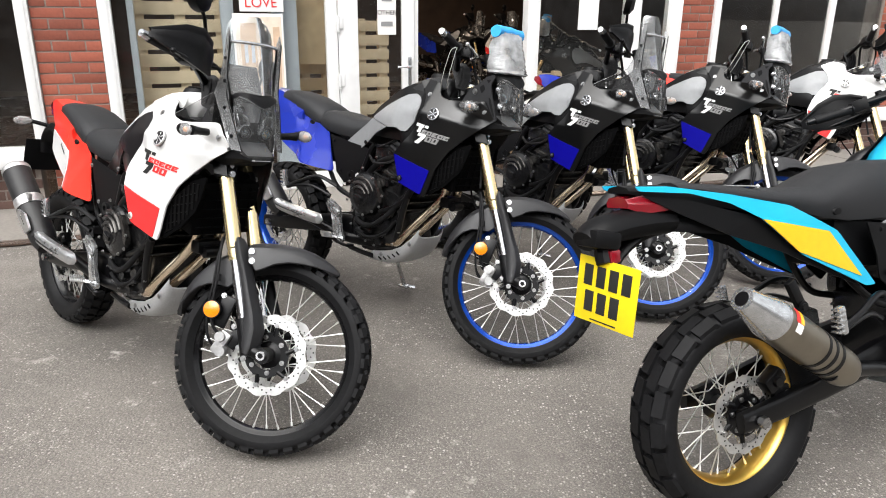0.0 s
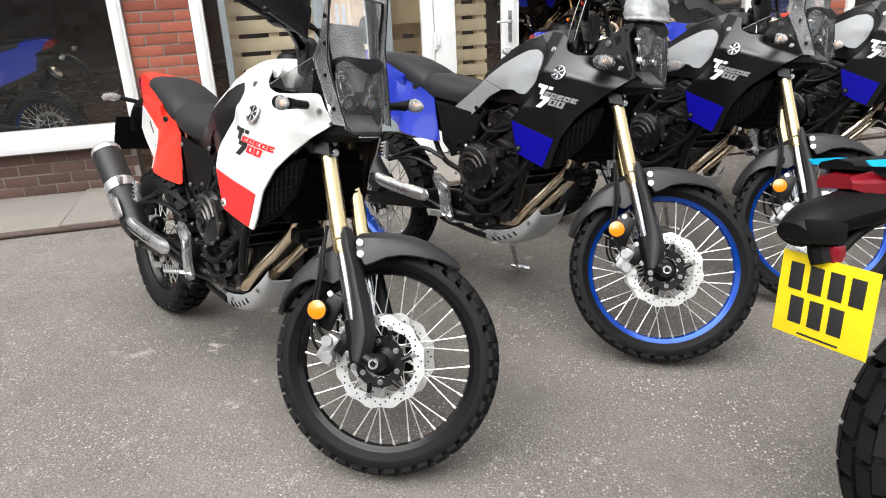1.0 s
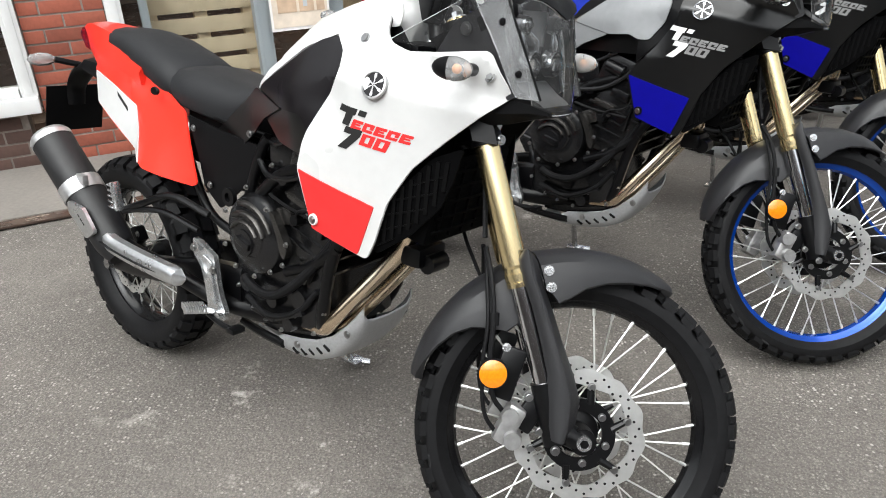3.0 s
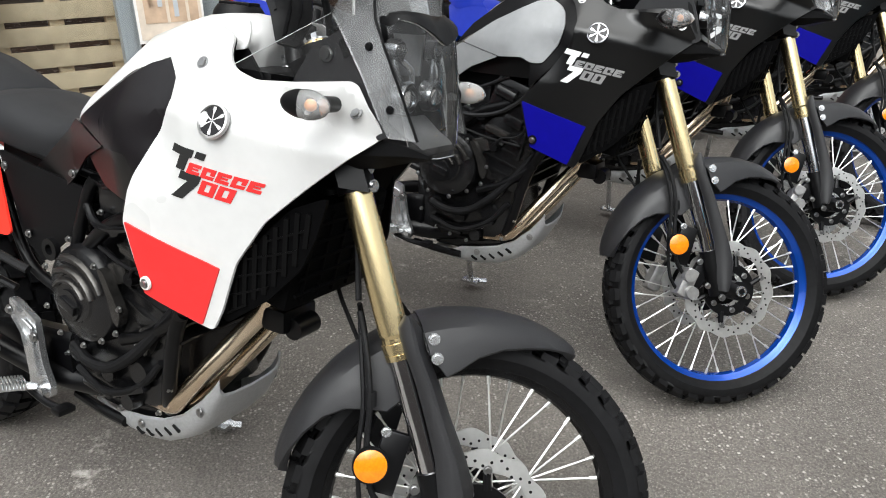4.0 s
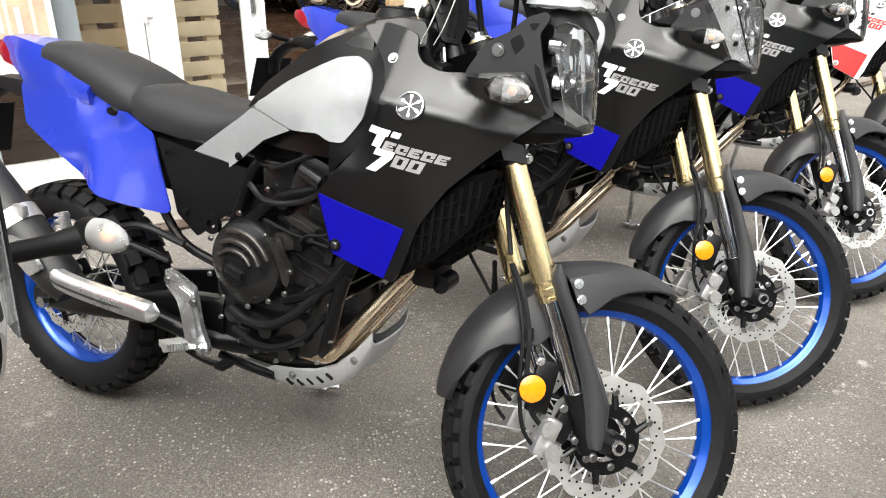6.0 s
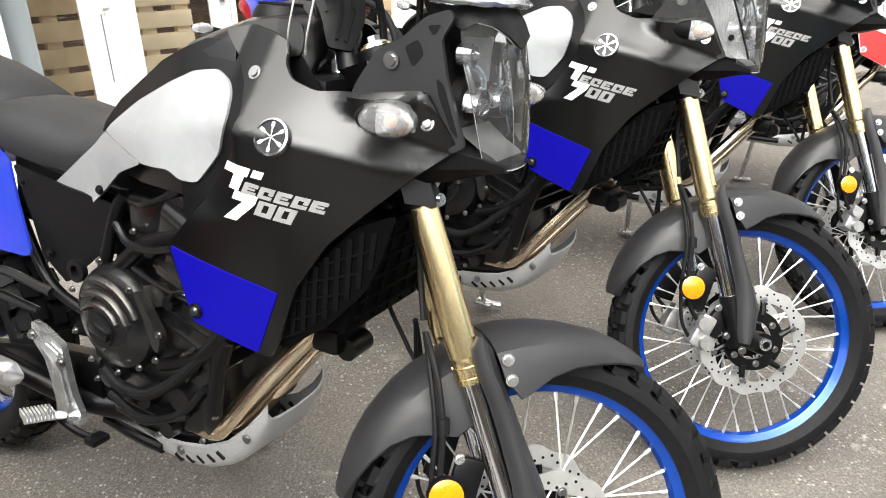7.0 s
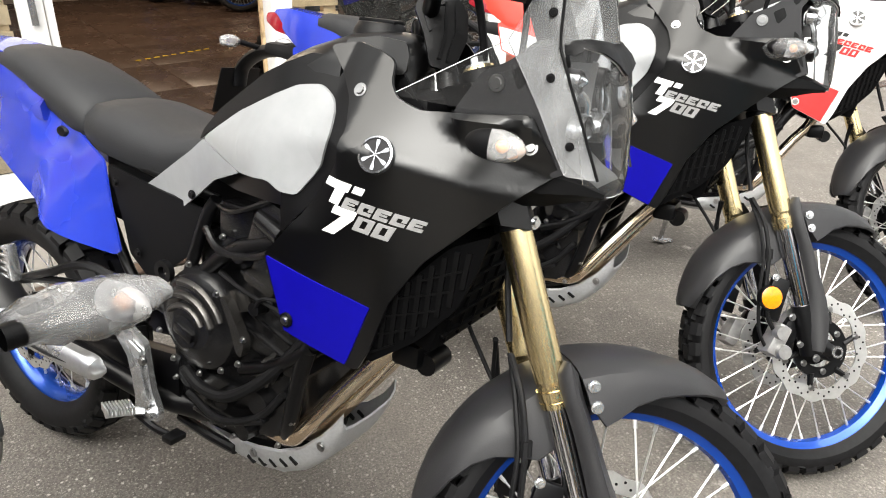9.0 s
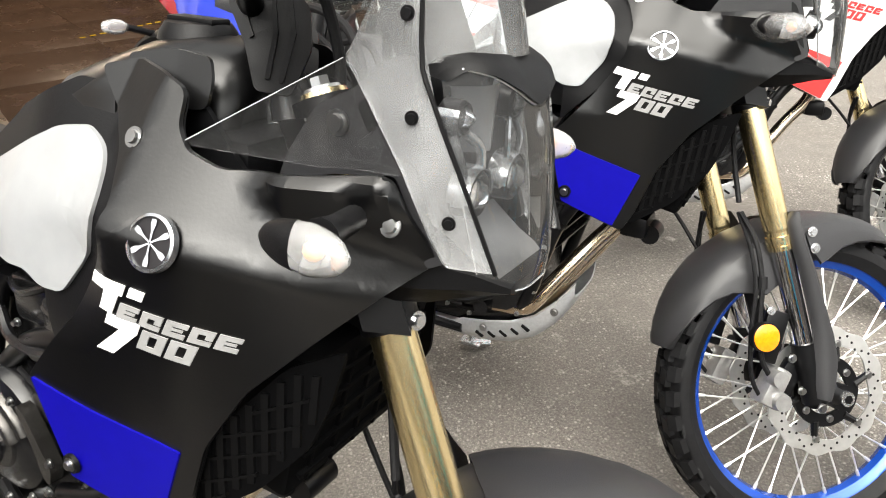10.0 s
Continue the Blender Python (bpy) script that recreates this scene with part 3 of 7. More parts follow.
def bolt(bm, p, axis=(0, -1, 0), r=0.007, h=0.006):
    p, a = Vector(p), Vector(axis).normalized()
    cyl(bm, p, p + a * h * 0.35, r * 1.45, n=14)
    cyl(bm, p + a * h * 0.3, p + a * h, r, r * 0.9, n=10)


def tyre_mesh(R, w, rim_r, blocks, depth, wide):
    """Carcass with its side walls, and the tread blocks set round it."""
    bm = mk()
    rc = R - depth
    prof = [(rim_r - 0.006, -w * 0.30), (rim_r + 0.006, -w * 0.40), (rim_r + (rc - rim_r) * 0.30, -w * 0.49), (rim_r + (rc - rim_r) * 0.62, -w * 0.50),
            (rc - w * 0.13, -w * 0.455), (rc - w * 0.045, -w * 0.33), (rc, -w * 0.14), (rc + 0.001, 0)]
    prof = prof + [(r, -h) for r, h in prof[-2::-1]]
    lathe(bm, prof, n=80, cap=False)
    skin = bm.verts[:]
    places = np.array([v.co for v in skin])
    step = 2 * math.pi / blocks

    def block(a, y0, y1, da, tilt, r0, r1, out):
        pts = []
        for y, rr in ((y0, r0), (y1, r1)):
            for s in (-0.5, 0.5):
                ang = a + s * da + tilt * (1 if y == y1 else 0)
                for q in (-0.004, out):
                    pts.append(Vector(((rr + q) * math.cos(ang), y, (rr + q) * math.sin(ang))))
        v = [bm.verts.new(p) for p in pts]
        for f in ((0, 1, 3, 2), (4, 6, 7, 5), (0, 4, 5, 1), (2, 3, 7, 6), (1, 5, 7, 3), (0, 2, 6, 4)):
            bm.faces.new([v[i] for i in f])
        # a web under the block ties it to the carcass, as it is moulded in one
        mid = np.array((v[0].co + v[4].co) / 2)
        bm.faces.new((v[0], v[4], skin[int(((places - mid) ** 2).sum(1).argmin())]))

    for i in range(blocks):
        a = i * step
        for s in (-1, 1):
            o = 0.5 * step if s > 0 else 0
            block(a + o, s * w * 0.47, s * w * 0.30, step * wide, 0.0, rc - w * 0.16, rc - w * 0.035, depth)
            block(a + o + step * 0.25, s * w * 0.27, s * w * 0.04, step * wide, s * 0.02, rc - w * 0.03, rc - 0.001, depth)
    return bm


def wheel(parent, name, at, R, w, rim_r, rim_mat, disc_r, disc_sides, turn, blocks, depth, wide, rim_w):
    """Hub with tyre, rim, spokes and brake discs, about the y axis at the axle."""
    place = (TURN if turn else Matrix()) @ Matrix.Translation(at)

    def put(nm, bm, mat, par, label=""):
        bmesh.ops.transform(bm, matrix=place, verts=bm.verts)
        return part(nm, bm, mat, par, label)

    bm = mk()
    hw = 0.05 if turn else 0.06
    lathe(bm, [(0.010, -hw - 0.02), (0.022, -hw - 0.02), (0.024, -hw), (0.046, -hw + 0.004), (0.048, -hw + 0.012), (0.030, -hw + 0.022), (0.026, 0),
               (0.030, hw - 0.022), (0.048, hw - 0.012), (0.046, hw - 0.004), (0.024, hw), (0.022, hw + 0.02), (0.010, hw + 0.02)], n=28)
    hub = put(name, bm, "black_metal", parent)
    put("tyre", tyre_mesh(R, w, rim_r, blocks, depth, wide), "rubber", hub, "black knobbly dual-sport tyre")
    bm = mk()
    q = rim_w
    lathe(bm, [(rim_r + 0.005, -q), (rim_r + 0.007, -q + 0.004), (rim_r, -q + 0.008), (rim_r - 0.004, -q + 0.013), (rim_r - 0.011, -q * 0.55), (rim_r - 0.015, -q * 0.2),
               (rim_r - 0.015, q * 0.2), (rim_r - 0.011, q * 0.55), (rim_r - 0.004, q - 0.013), (rim_r, q - 0.008), (rim_r + 0.007, q - 0.004), (rim_r + 0.005, q),
               (rim_r - 0.002, q - 0.001), (rim_r - 0.010, q - 0.008), (rim_r - 0.021, q * 0.5), (rim_r - 0.026, 0), (rim_r - 0.021, -q * 0.5), (rim_r - 0.010, -q + 0.008), (rim_r - 0.002, -q + 0.001)], n=72, close=True)
    put("rim", bm, rim_mat, hub)
    sp = None
    for i in range(36):
        s = -1 if i % 2 else 1
        a = 2 * math.pi * i / 36
        lead = radians(58) * (1 if (i // 2) % 2 else -1)
        if i < 4:
            b = mk()
            h = V(0.043 * math.cos(a + lead), s * (hw - 0.008), 0.043 * math.sin(a + lead))
            e = V((rim_r - 0.023) * math.cos(a), s * 0.004, (rim_r - 0.023) * math.sin(a))
            cyl(b, h, e, 0.0021, n=6)
            d = (e - h).normalized()
            cyl(b, e - d * 0.016, e + d * 0.004, 0.0036, 0.0042, n=6)
            if sp is None:
                sp = {}
            # spokes keep to the wheel's own axes so that all of one lay share a mesh
            sp[i] = (finish("spoke", b, "spoke_steel"), a)
        me, a0 = sp[i % 4]
        ob = part("spoke", me, None, hub)
        ob.matrix_basis = place @ Matrix.Rotation(-(a - a0), 4, "Y")
    for s in disc_sides:
        y = s * (0.068 if turn else 0.075)
        bm = mk()
        n = 120
        inner = disc_r * 0.765
        rows = []
        for i in range(n):
            a = 2 * math.pi * i / n
            ro = disc_r + 0.0035 * math.cos(12 * a)
            ri = inner + 0.004 * math.cos(6 * a + 1)
            rows.append([V(r * math.cos(a), yy, r * math.sin(a)) for r, yy in ((ri, y - 0.0022), (ro, y - 0.0022), (ro, y + 0.0022), (ri, y + 0.0022))])
        vs = [[bm.verts.new(p) for p in r] for r in rows]
        for i in range(n):
            for j in range(4):
                bm.faces.new((vs[i][j], vs[i][(j + 1) % 4], vs[(i + 1) % n][(j + 1) % 4], vs[(i + 1) % n][j]))
        disc = put("brake_disc", bm, "disc_steel", hub, "drilled wavy steel brake disc")
        bm = mk()
        for i in range(48):
            a = 2 * math.pi * i / 48
            r = disc_r * (0.80, 0.86, 0.92, 0.86)[i % 4]
            for q in (-1, 1):
                p = V(r * math.cos(a), y + q * 0.0018, r * math.sin(a))
                cyl(bm, p, p + V(0, q * 0.0008, 0), 0.0030, n=8)
        put("drilled_hole", bm, "black_metal", hub)
        bm = mk()
        lathe(bm, [(disc_r * 0.36, y - 0.003), (disc_r * 0.56, y - 0.004), (disc_r * 0.56, y + 0.004), (disc_r * 0.36, y + 0.003)], n=48, close=True)
        put("disc_carrier", bm, "black_metal", hub)
        for i in range(6):
            bm = mk()
            a = 2 * math.pi * (i + 0.3) / 6
            cyl(bm, V(disc_r * 0.5 * math.cos(a), y, disc_r * 0.5 * math.sin(a)), V(disc_r * 0.76 * math.cos(a + 0.12), y, disc_r * 0.76 * math.sin(a + 0.12)), 0.009, 0.007, n=8)
            put("carrier_arm", bm, "black_metal", hub)
        bm = mk()
        for i in range(6):
            a = 2 * math.pi * (i + 0.3) / 6
            bolt(bm, V(disc_r * 0.76 * math.cos(a + 0.12), y + s * 0.005, disc_r * 0.76 * math.sin(a + 0.12)), (0, s, 0), 0.006, 0.004)
            bolt(bm, V(disc_r * 0.44 * math.cos(a + 0.5), y + s * 0.004, disc_r * 0.44 * math.sin(a + 0.5)), (0, s, 0), 0.006, 0.006)
        bmesh.ops.transform(bm, matrix=place, verts=bm.verts)
        pieces("disc_bolt", bm, "steel_bolt", hub)
    return hub


# the side fairing: a vertical lower flank, a crease, and a shoulder that leans in above it
PLAN = [(0.98, -0.252), (1.05, -0.247), (1.126, -0.236), (1.20, -0.220), (1.30, -0.175), (1.37, -0.127), (1.43, -0.085)]
CREASE = [(1.0, 1.040), (1.13, 1.043), (1.20, 1.032), (1.29, 1.013), (1.37, 0.990), (1.43, 1.0)]
RECESS_LOW = [(1.235, 1.095), (1.296, 1.064), (1.346, 1.052), (1.42, 1.031)]


def smooth(tab, x, w=0.03):
    return sum(lerp_table(tab, x + w * k) for k in (-1, -0.5, 0, 0.5, 1)) / 5


def flank(x, z):
    y, zc = smooth(PLAN, x), smooth(CREASE, x)
    y += 0.024 * min(1.0, max(0.0, (1.135 - x) / 0.06)) * min(1.0, max(0.0, (z - 0.90) / 0.10))
    if z > zc:
        lean = smooth([(1.0, 0.62), (1.15, 0.72), (1.25, 0.58), (1.36, 0.34), (1.43, 0.2)], x)
        y += (z - zc) * lean * min(1.0, 0.35 + (z - zc) / 0.03)
        # over the indicator the face stands upright, under a narrow bevelled brow
        up = z - lerp_table(RECESS_LOW, x)
        if up > 0 and x > 1.235:
            y -= (lean + 0.25) * up * min(1.0, (x - 1.235) / 0.05)
            top = min(1.0985 + 0.105 * (x - 1.241), 1.104 - 1.30 * (x - 1.384)) - 0.004
            if z > top:
                y += 1.6 * (z - top) * min(1.0, (x - 1.235) / 0.05)
        return y
    return y + 0.075 * (zc - z) * lerp_table([(0.98, 0.0), (1.08, 0.5), (1.16, 1.0)], x)


def side_y(x, z):
    y = lerp_table([(0.5, -0.10), (0.6, -0.112), (0.72, -0.132), (0.85, -0.178), (0.96, -0.215), (1.1, -0.226)], x)
    return y + max(0, z - 1.0) * 0.40 - 0.012 * math.sin(min(1, max(0, (z - 0.85) / 0.25)) * math.pi)


def cover_y(x, z):
    """The tank covers follow the tank's side and stay a little inside the fairing."""
    a, c = side_y(x, z), flank(x, z) + 0.007
    return 0.5 * (a + c + math.sqrt((a - c) ** 2 + 0.010 ** 2)) - 0.002


def rally_y(x, z):
    return lerp_table([(-0.4, -0.082), (-0.15, -0.106), (0.0, -0.120), (0.2, -0.136), (0.5, -0.150)], x) + abs(z - 0.9) * 0.06


def tail_y(x, z):
    return lerp_table([(-0.15, -0.080), (0.0, -0.105), (0.2, -0.128), (0.4, -0.140), (0.52, -0.142)], x) + (z - 0.84) * lerp_table([(0.17, 0.13), (0.23, 0.38), (0.33, 0.34), (0.47, 0.15)], x + 0.25 * (z - 0.84))


SHROUD = [(1.015, 1.152), (1.047, 1.120), (1.074, 1.093), (1.097, 1.048), (1.060, 0.988), (1.027, 0.928), (1.006, 0.846), (1.045, 0.722), (1.148, 0.679), (1.168, 0.672), (1.187, 0.712),
          (1.216, 0.804), (1.263, 0.881), (1.331, 0.951), (1.381, 1.000), (1.424, 1.038), (1.378, 1.117), (1.285, 1.107), (1.225, 1.103), (1.186, 1.116), (1.168, 1.136), (1.160, 1.166), (1.13, 1.178), (1.080, 1.186)]
SHROUD_DARK = [(1.035, 1.176), (1.075, 1.140), (1.112, 1.107), (1.133, 1.066), (1.129, 1.016), (1.074, 0.930)] + SHROUD[6:]
ACCENT = [(1.012, 0.846), (1.189, 0.792), (1.150, 0.681), (1.047, 0.722)]
COVER_FRONT = [(0.916, 0.956), (0.989, 0.961), (1.015, 0.948), (1.050, 0.949), (1.088, 1.003), (1.099, 1.048), (1.087, 1.084), (1.068, 1.104), (1.042, 1.117), (1.000, 1.111), (0.877, 1.051), (0.778, 0.986)]
COVER_WHITE = [(0.916, 0.956), (0.989, 0.955), (1.013, 0.925), (1.050, 0.930), (1.105, 1.003), (1.112, 1.060), (1.090, 1.092), (1.064, 1.114), (1.042, 1.119), (1.000, 1.108), (0.900, 1.047), (0.798, 0.986)]
COVER_REAR = [(0.540, 0.843), (0.600, 0.828), (0.660, 0.818), (0.705, 0.850), (0.815, 0.918), (0.911, 0.955), (0.774, 0.984)]
TAIL = [(-0.118, 0.940), (-0.02, 0.990), (0.07, 1.012), (0.18, 0.970), (0.30, 0.928), (0.440, 0.878), (0.478, 0.790), (0.521, 0.701), (0.505, 0.692), (0.295, 0.704), (0.10, 0.768), (-0.085, 0.835)]
TAIL_RALLY = [(-0.37, 1.050), (-0.27, 1.042), (-0.07, 1.003), (0.14, 0.952), (0.32, 0.860), (0.495, 0.672), (0.455, 0.672), (0.190, 0.800), (0.035, 0.925), (-0.07, 0.978), (-0.20, 1.017), (-0.36, 1.036)]
TAIL_YELLOW = [(0.037, 0.923), (0.285, 0.862), (0.430, 0.706), (0.172, 0.812)]
TAIL_WHITE = [(-0.108, 0.930), (0.02, 0.906), (0.185, 0.862), (0.270, 0.714), (0.10, 0.774), (-0.080, 0.838)]
FRAME_SIDE = [(0.455, 0.872), (0.60, 0.848), (0.755, 0.830), (0.70, 0.740), (0.575, 0.640), (0.515, 0.690), (0.50, 0.76)]


def lettering(root, first, rest):
    """Two slanted rows of plain bars where the maker's model name stands."""
    ox, oz = 1.117, 0.995

    def at(u, v):
        return ox + u + 0.5 * v, oz + v - 0.17 * u

    def bar(u0, u1, v0, v1):
        return [at(u0, v1), at(u1, v1), at(u1, v0), at(u0, v0)]

    def add(items, mat):
        for q in items:
            b = mk()
            panel(b, q, lambda x, z: flank(x, z) - 0.0016, 0.0012, 0, 0.02)
            part("name_bar", b, mat, root)
    add([bar(0.0, 0.041, -0.013, 0.0), bar(0.020, 0.037, -0.036, -0.013), bar(0.046, 0.062, -0.011, 0.0),
         bar(0.032, 0.069, -0.050, -0.037), [at(0.050, -0.050), at(0.069, -0.050), at(0.053, -0.081), at(0.033, -0.081)]], first)
    for i in range(5):
        u = 0.042 + i * 0.0248
        add([bar(u, u + 0.0215, -0.0375, -0.0322), bar(u, u + 0.0215, -0.0255, -0.0200), bar(u, u + 0.0075, -0.0322, -0.0255), bar(u + 0.0145, u + 0.0215, -0.0305, -0.0255) if i % 2 else bar(u + 0.0075, u + 0.018, -0.0302, -0.0272)], rest)
    for i in range(2):
        u = 0.073 + i * 0.030
        add([bar(u, u + 0.009, -0.064, -0.041), bar(u + 0.0175, u + 0.0265, -0.064, -0.041), bar(u + 0.009, u + 0.0175, -0.064, -0.058), bar(u + 0.009, u + 0.0175, -0.0455, -0.041)], rest)


def indicator(root, base, tip, wrapped=False):
    base, tip = Vector(base), Vector(tip)
    d = (tip - base)
    b = mk()
    tube(b, [base, base + d * 0.35, base + d * 0.6], [0.012, 0.0125, 0.017], n=12)
    ob = part("indicator", b, "black_plastic", root, "clear front indicator on a short black stalk")
    u = d.normalized()
    fwd = V(1, 0, 0)
    up = u.cross(fwd).normalized()
    c = base + d * 0.85

    def pod(lo, hi, grow):
        b = mk()
        rings = []
        for i in range(9):
            t = lo + (hi - lo) * i / 8
            r = 0.0215 * grow * math.sqrt(max(0.02, 1 - (2 * t - 1) ** 2 * 0.97)) * (1.0 if t > 0.5 else 0.95)
            p = c + fwd * (t - 0.5) * 0.086 * grow
            rings.append([p + r * (0.72 * math.cos(a) * u + math.sin(a) * up) for a in [2 * math.pi * k / 16 for k in range(16)]])
        ring_faces(b, rings)
        return b
    part("lens", pod(0.40, 1.0, 1.0), "indicator_clear", ob, "clear ribbed lens")
    part("housing", pod(0.0, 0.42, 1.02), "black_plastic", ob)
    b = mk()
    bmesh.ops.create_icosphere(b, subdivisions=2, radius=0.009, matrix=Matrix.Translation(c + fwd * 0.01))
    part("bulb", b, "bulb_amber", ob)
    if wrapped:
        rnd = random.Random(5)
        b = mk()
        rings = []
        for i in range(12):
            t = i / 11
            p = base + d * (0.12 + 1.08 * t) + fwd * (0.010 * t - 0.008)
            r = 0.32 + 0.68 * math.sin(math.pi * min(1.0, 0.12 + 0.80 * t))
            rings.append([p + r * rnd.uniform(0.88, 1.10) * (0.043 * math.cos(a) * fwd + 0.025 * math.sin(a) * up) for a in [2 * math.pi * k / 14 for k in range(14)]])
        ring_faces(b, rings)
        part("wrapping", b, "film_wrap", ob, "crumpled clear plastic wrapping", angle=60)
    return ob


def tank_ring(x, top, side, low, wide):
    """One cross-section of the tank, from the right lower edge over the top to the left."""
    half = [(-wide, low), (-wide * 1.02, low + (side - low) * 0.6), (-wide * 0.93, side), (-wide * 0.68, side + (top - side) * 0.62), (-wide * 0.36, side + (top - side) * 0.93), (0, top)]
    return [V(x, y, z) for y, z in half] + [V(x, -y, z) for y, z in half[-2::-1]]


def motorcycle(style, m, label, group="motorcycles parked in a row", wrapped=False, screen=True, guards=True, mirrors=True, pale_cover=False):
    white = style == "white"
    rally = style == "rally"
    root = thing("motorcycle", m, label, "motorcycle", group)
    body = "white_paint" if white else ("cyan_paint" if rally else "satin_black")
    accent = "red_decal" if white else "blue_decal"
    tail = "red_paint" if white else ("cyan_paint" if rally else "blue_paint")
    rim = "black_rim" if white else ("gold_rim" if rally else "blue_rim")
    cover = "black_gloss" if white and not pale_cover else "pearl_cover"

    # wheels
    wheel(root, "front_wheel", FRONT, 0.350, 0.092, 0.284, rim, 0.138, (-1, 1), True, 40, 0.013, 0.62, 0.028)
    wheel(root, "rear_wheel", REAR, 0.335, 0.15, 0.236, rim, 0.120, (-1,), False, 22 if rally else 34, 0.014, 0.80 if rally else 0.66, 0.045)
    b = mk()
    cyl(b, FRONT + V(0, -0.13, 0), FRONT + V(0, 0.13, 0), 0.011)
    cyl(b, FRONT + V(0, -0.138, 0), FRONT + V(0, -0.120, 0), 0.0155, n=20)
    ax = part("front_axle", steered(b), "aluminium", root)
    b = mk()
    cyl(b, FRONT + V(0, -0.1395, 0), FRONT + V(0, -0.132, 0), 0.0095, n=6)
    part("axle_socket", steered(b), "black_metal", ax)
    b = mk()
    cyl(b, REAR + V(0, -0.15, 0), REAR + V(0, 0.15, 0), 0.012)
    cyl(b, REAR + V(0, -0.158, 0), REAR + V(0, -0.14, 0), 0.018, n=6)
    part("rear_axle", b, "steel_bolt", root)

    # rear caliper on the swingarm
    b = mk()
    box(b, (0.085, -0.098, 0.432), (0.075, 0.045, 0.052), Matrix.Rotation(radians(-35), 3, "Y"), 0.010)
    cyl(b, (0.085, -0.115, 0.432), (0.085, -0.132, 0.432), 0.018, 0.016, n=16)
    box(b, (0.12, -0.098, 0.385), (0.06, 0.02, 0.05), None, 0.006)
    rc = part("rear_caliper", b, "black_metal", root, "black rear brake caliper")
    b = mk()
    bolt(b, V(0.118, -0.110, 0.452), (0, -1, 0), 0.007, 0.006)
    bolt(b, V(0.135, -0.110, 0.385), (0, -1, 0), 0.007, 0.006)
    pieces("caliper_bolt", b, "steel_bolt", rc)

    # fork legs
    for s in (-1, 1):
        y = s * 0.108
        low = V(fork_x(0.635), y, 0.635)
        b = mk()
        for z0, z1, r0, r1 in ((1.136, 0.676, 0.0262, 0.0262), (0.676, 0.670, 0.0262, 0.0244), (0.670, 0.662, 0.0244, 0.0244), (0.662, 0.648, 0.0270, 0.0266), (0.648, 0.644, 0.0246, 0.0246), (0.644, 0.635, 0.0262, 0.0256)):
            cyl(b, V(fork_x(z0), y, z0), V(fork_x(z1), y, z1), r0, r1, n=32)
        leg = part("fork_leg", steered(b), "gold", root, "gold anodised upside-down fork tube")
        b = mk()
        cyl(b, low, V(fork_x(0.41), y, 0.41), 0.0205, n=24)
        part("slider", steered(b), "slider_chrome", leg, "polished chrome fork slider")
        b = mk()
        cyl(b, V(fork_x(0.45), y, 0.45), V(fork_x(0.33), y, 0.33), 0.025, 0.027, n=20)
        tube(b, [V(fork_x(0.40), y, 0.40), V(fork_x(0.36) + 0.012, y, 0.36), FRONT + V(-0.01, s * 0.106, 0.0)], [0.026, 0.028, 0.030], n=14, flat=0.8)
        cyl(b, FRONT + V(0, s * 0.080, 0), FRONT + V(0, s * 0.126, 0), 0.027, n=24)
        part("fork_foot", steered(b), "black_metal", leg)
        b = mk()
        cyl(b, V(fork_x(0.955), y, 0.955), V(fork_x(0.905), y, 0.905), 0.034, 0.033, n=24)
        part("clamp", steered(b), "black_metal", leg)
        b = mk()
        cyl(b, V(fork_x(1.136), y, 1.136), V(fork_x(1.088), y, 1.088), 0.0345, 0.0335, n=28)
        part("top_clamp", steered(b), "black_metal", leg, "dark clamp round the top of the fork tube")
        b = mk()
        cyl(b, V(fork_x(1.142), y, 1.142), V(fork_x(1.136), y, 1.136), 0.0245, 0.0265, n=28)
        part("fork_rim", steered(b), "gold", leg)
        b = mk()
        cyl(b, V(fork_x(1.146), y, 1.146), V(fork_x(1.141), y, 1.141), 0.019, 0.021, n=24)
        cyl(b, V(fork_x(1.156), y, 1.156), V(fork_x(1.146), y, 1.146), 0.0105, 0.011, n=6)
        part("fork_cap", steered(b), "aluminium", leg)
        b = mk()
        for z in (0.946, 0.918):
            bolt(b, V(fork_x(z) + 0.030, y + s * 0.016, z), (0.6, s * 0.8, 0), 0.0075, 0.008)
        pieces("clamp_bolt", steered(b), "aluminium", leg)
        # guard before the slider
        b = mk()
        rings = []
        for z, x0, x1 in ((0.712, 1.408, 1.420), (0.690, 1.400, 1.442), (0.655, 1.414, 1.456), (0.60, 1.443, 1.487), (0.54, 1.469, 1.517), (0.474, 1.495, 1.553), (0.425, 1.506, 1.574), (0.37, 1.516, 1.574), (0.340, 1.526, 1.562)):
            rings.append([V(x0 + (x1 - x0) * q, s * (0.137 + 0.011 * math.sin(math.pi * q) - 0.075 * max(0.0, q - 0.62) - 0.03 * max(0.0, 0.15 - q)), z) for q in (0, 0.12, 0.3, 0.5, 0.64, 0.78, 0.9, 1)])
        vs = ring_faces(b, rings, False, False)
        g = bmesh.ops.extrude_face_region(b, geom=b.faces[:])
        for v in g["geom"]:
            if isinstance(v, bmesh.types.BMVert):
                v.co.y -= s * 0.005
        part("fork_guard", steered(b), "grey_plastic", root, "matt black plastic fork guard")
    b = mk()
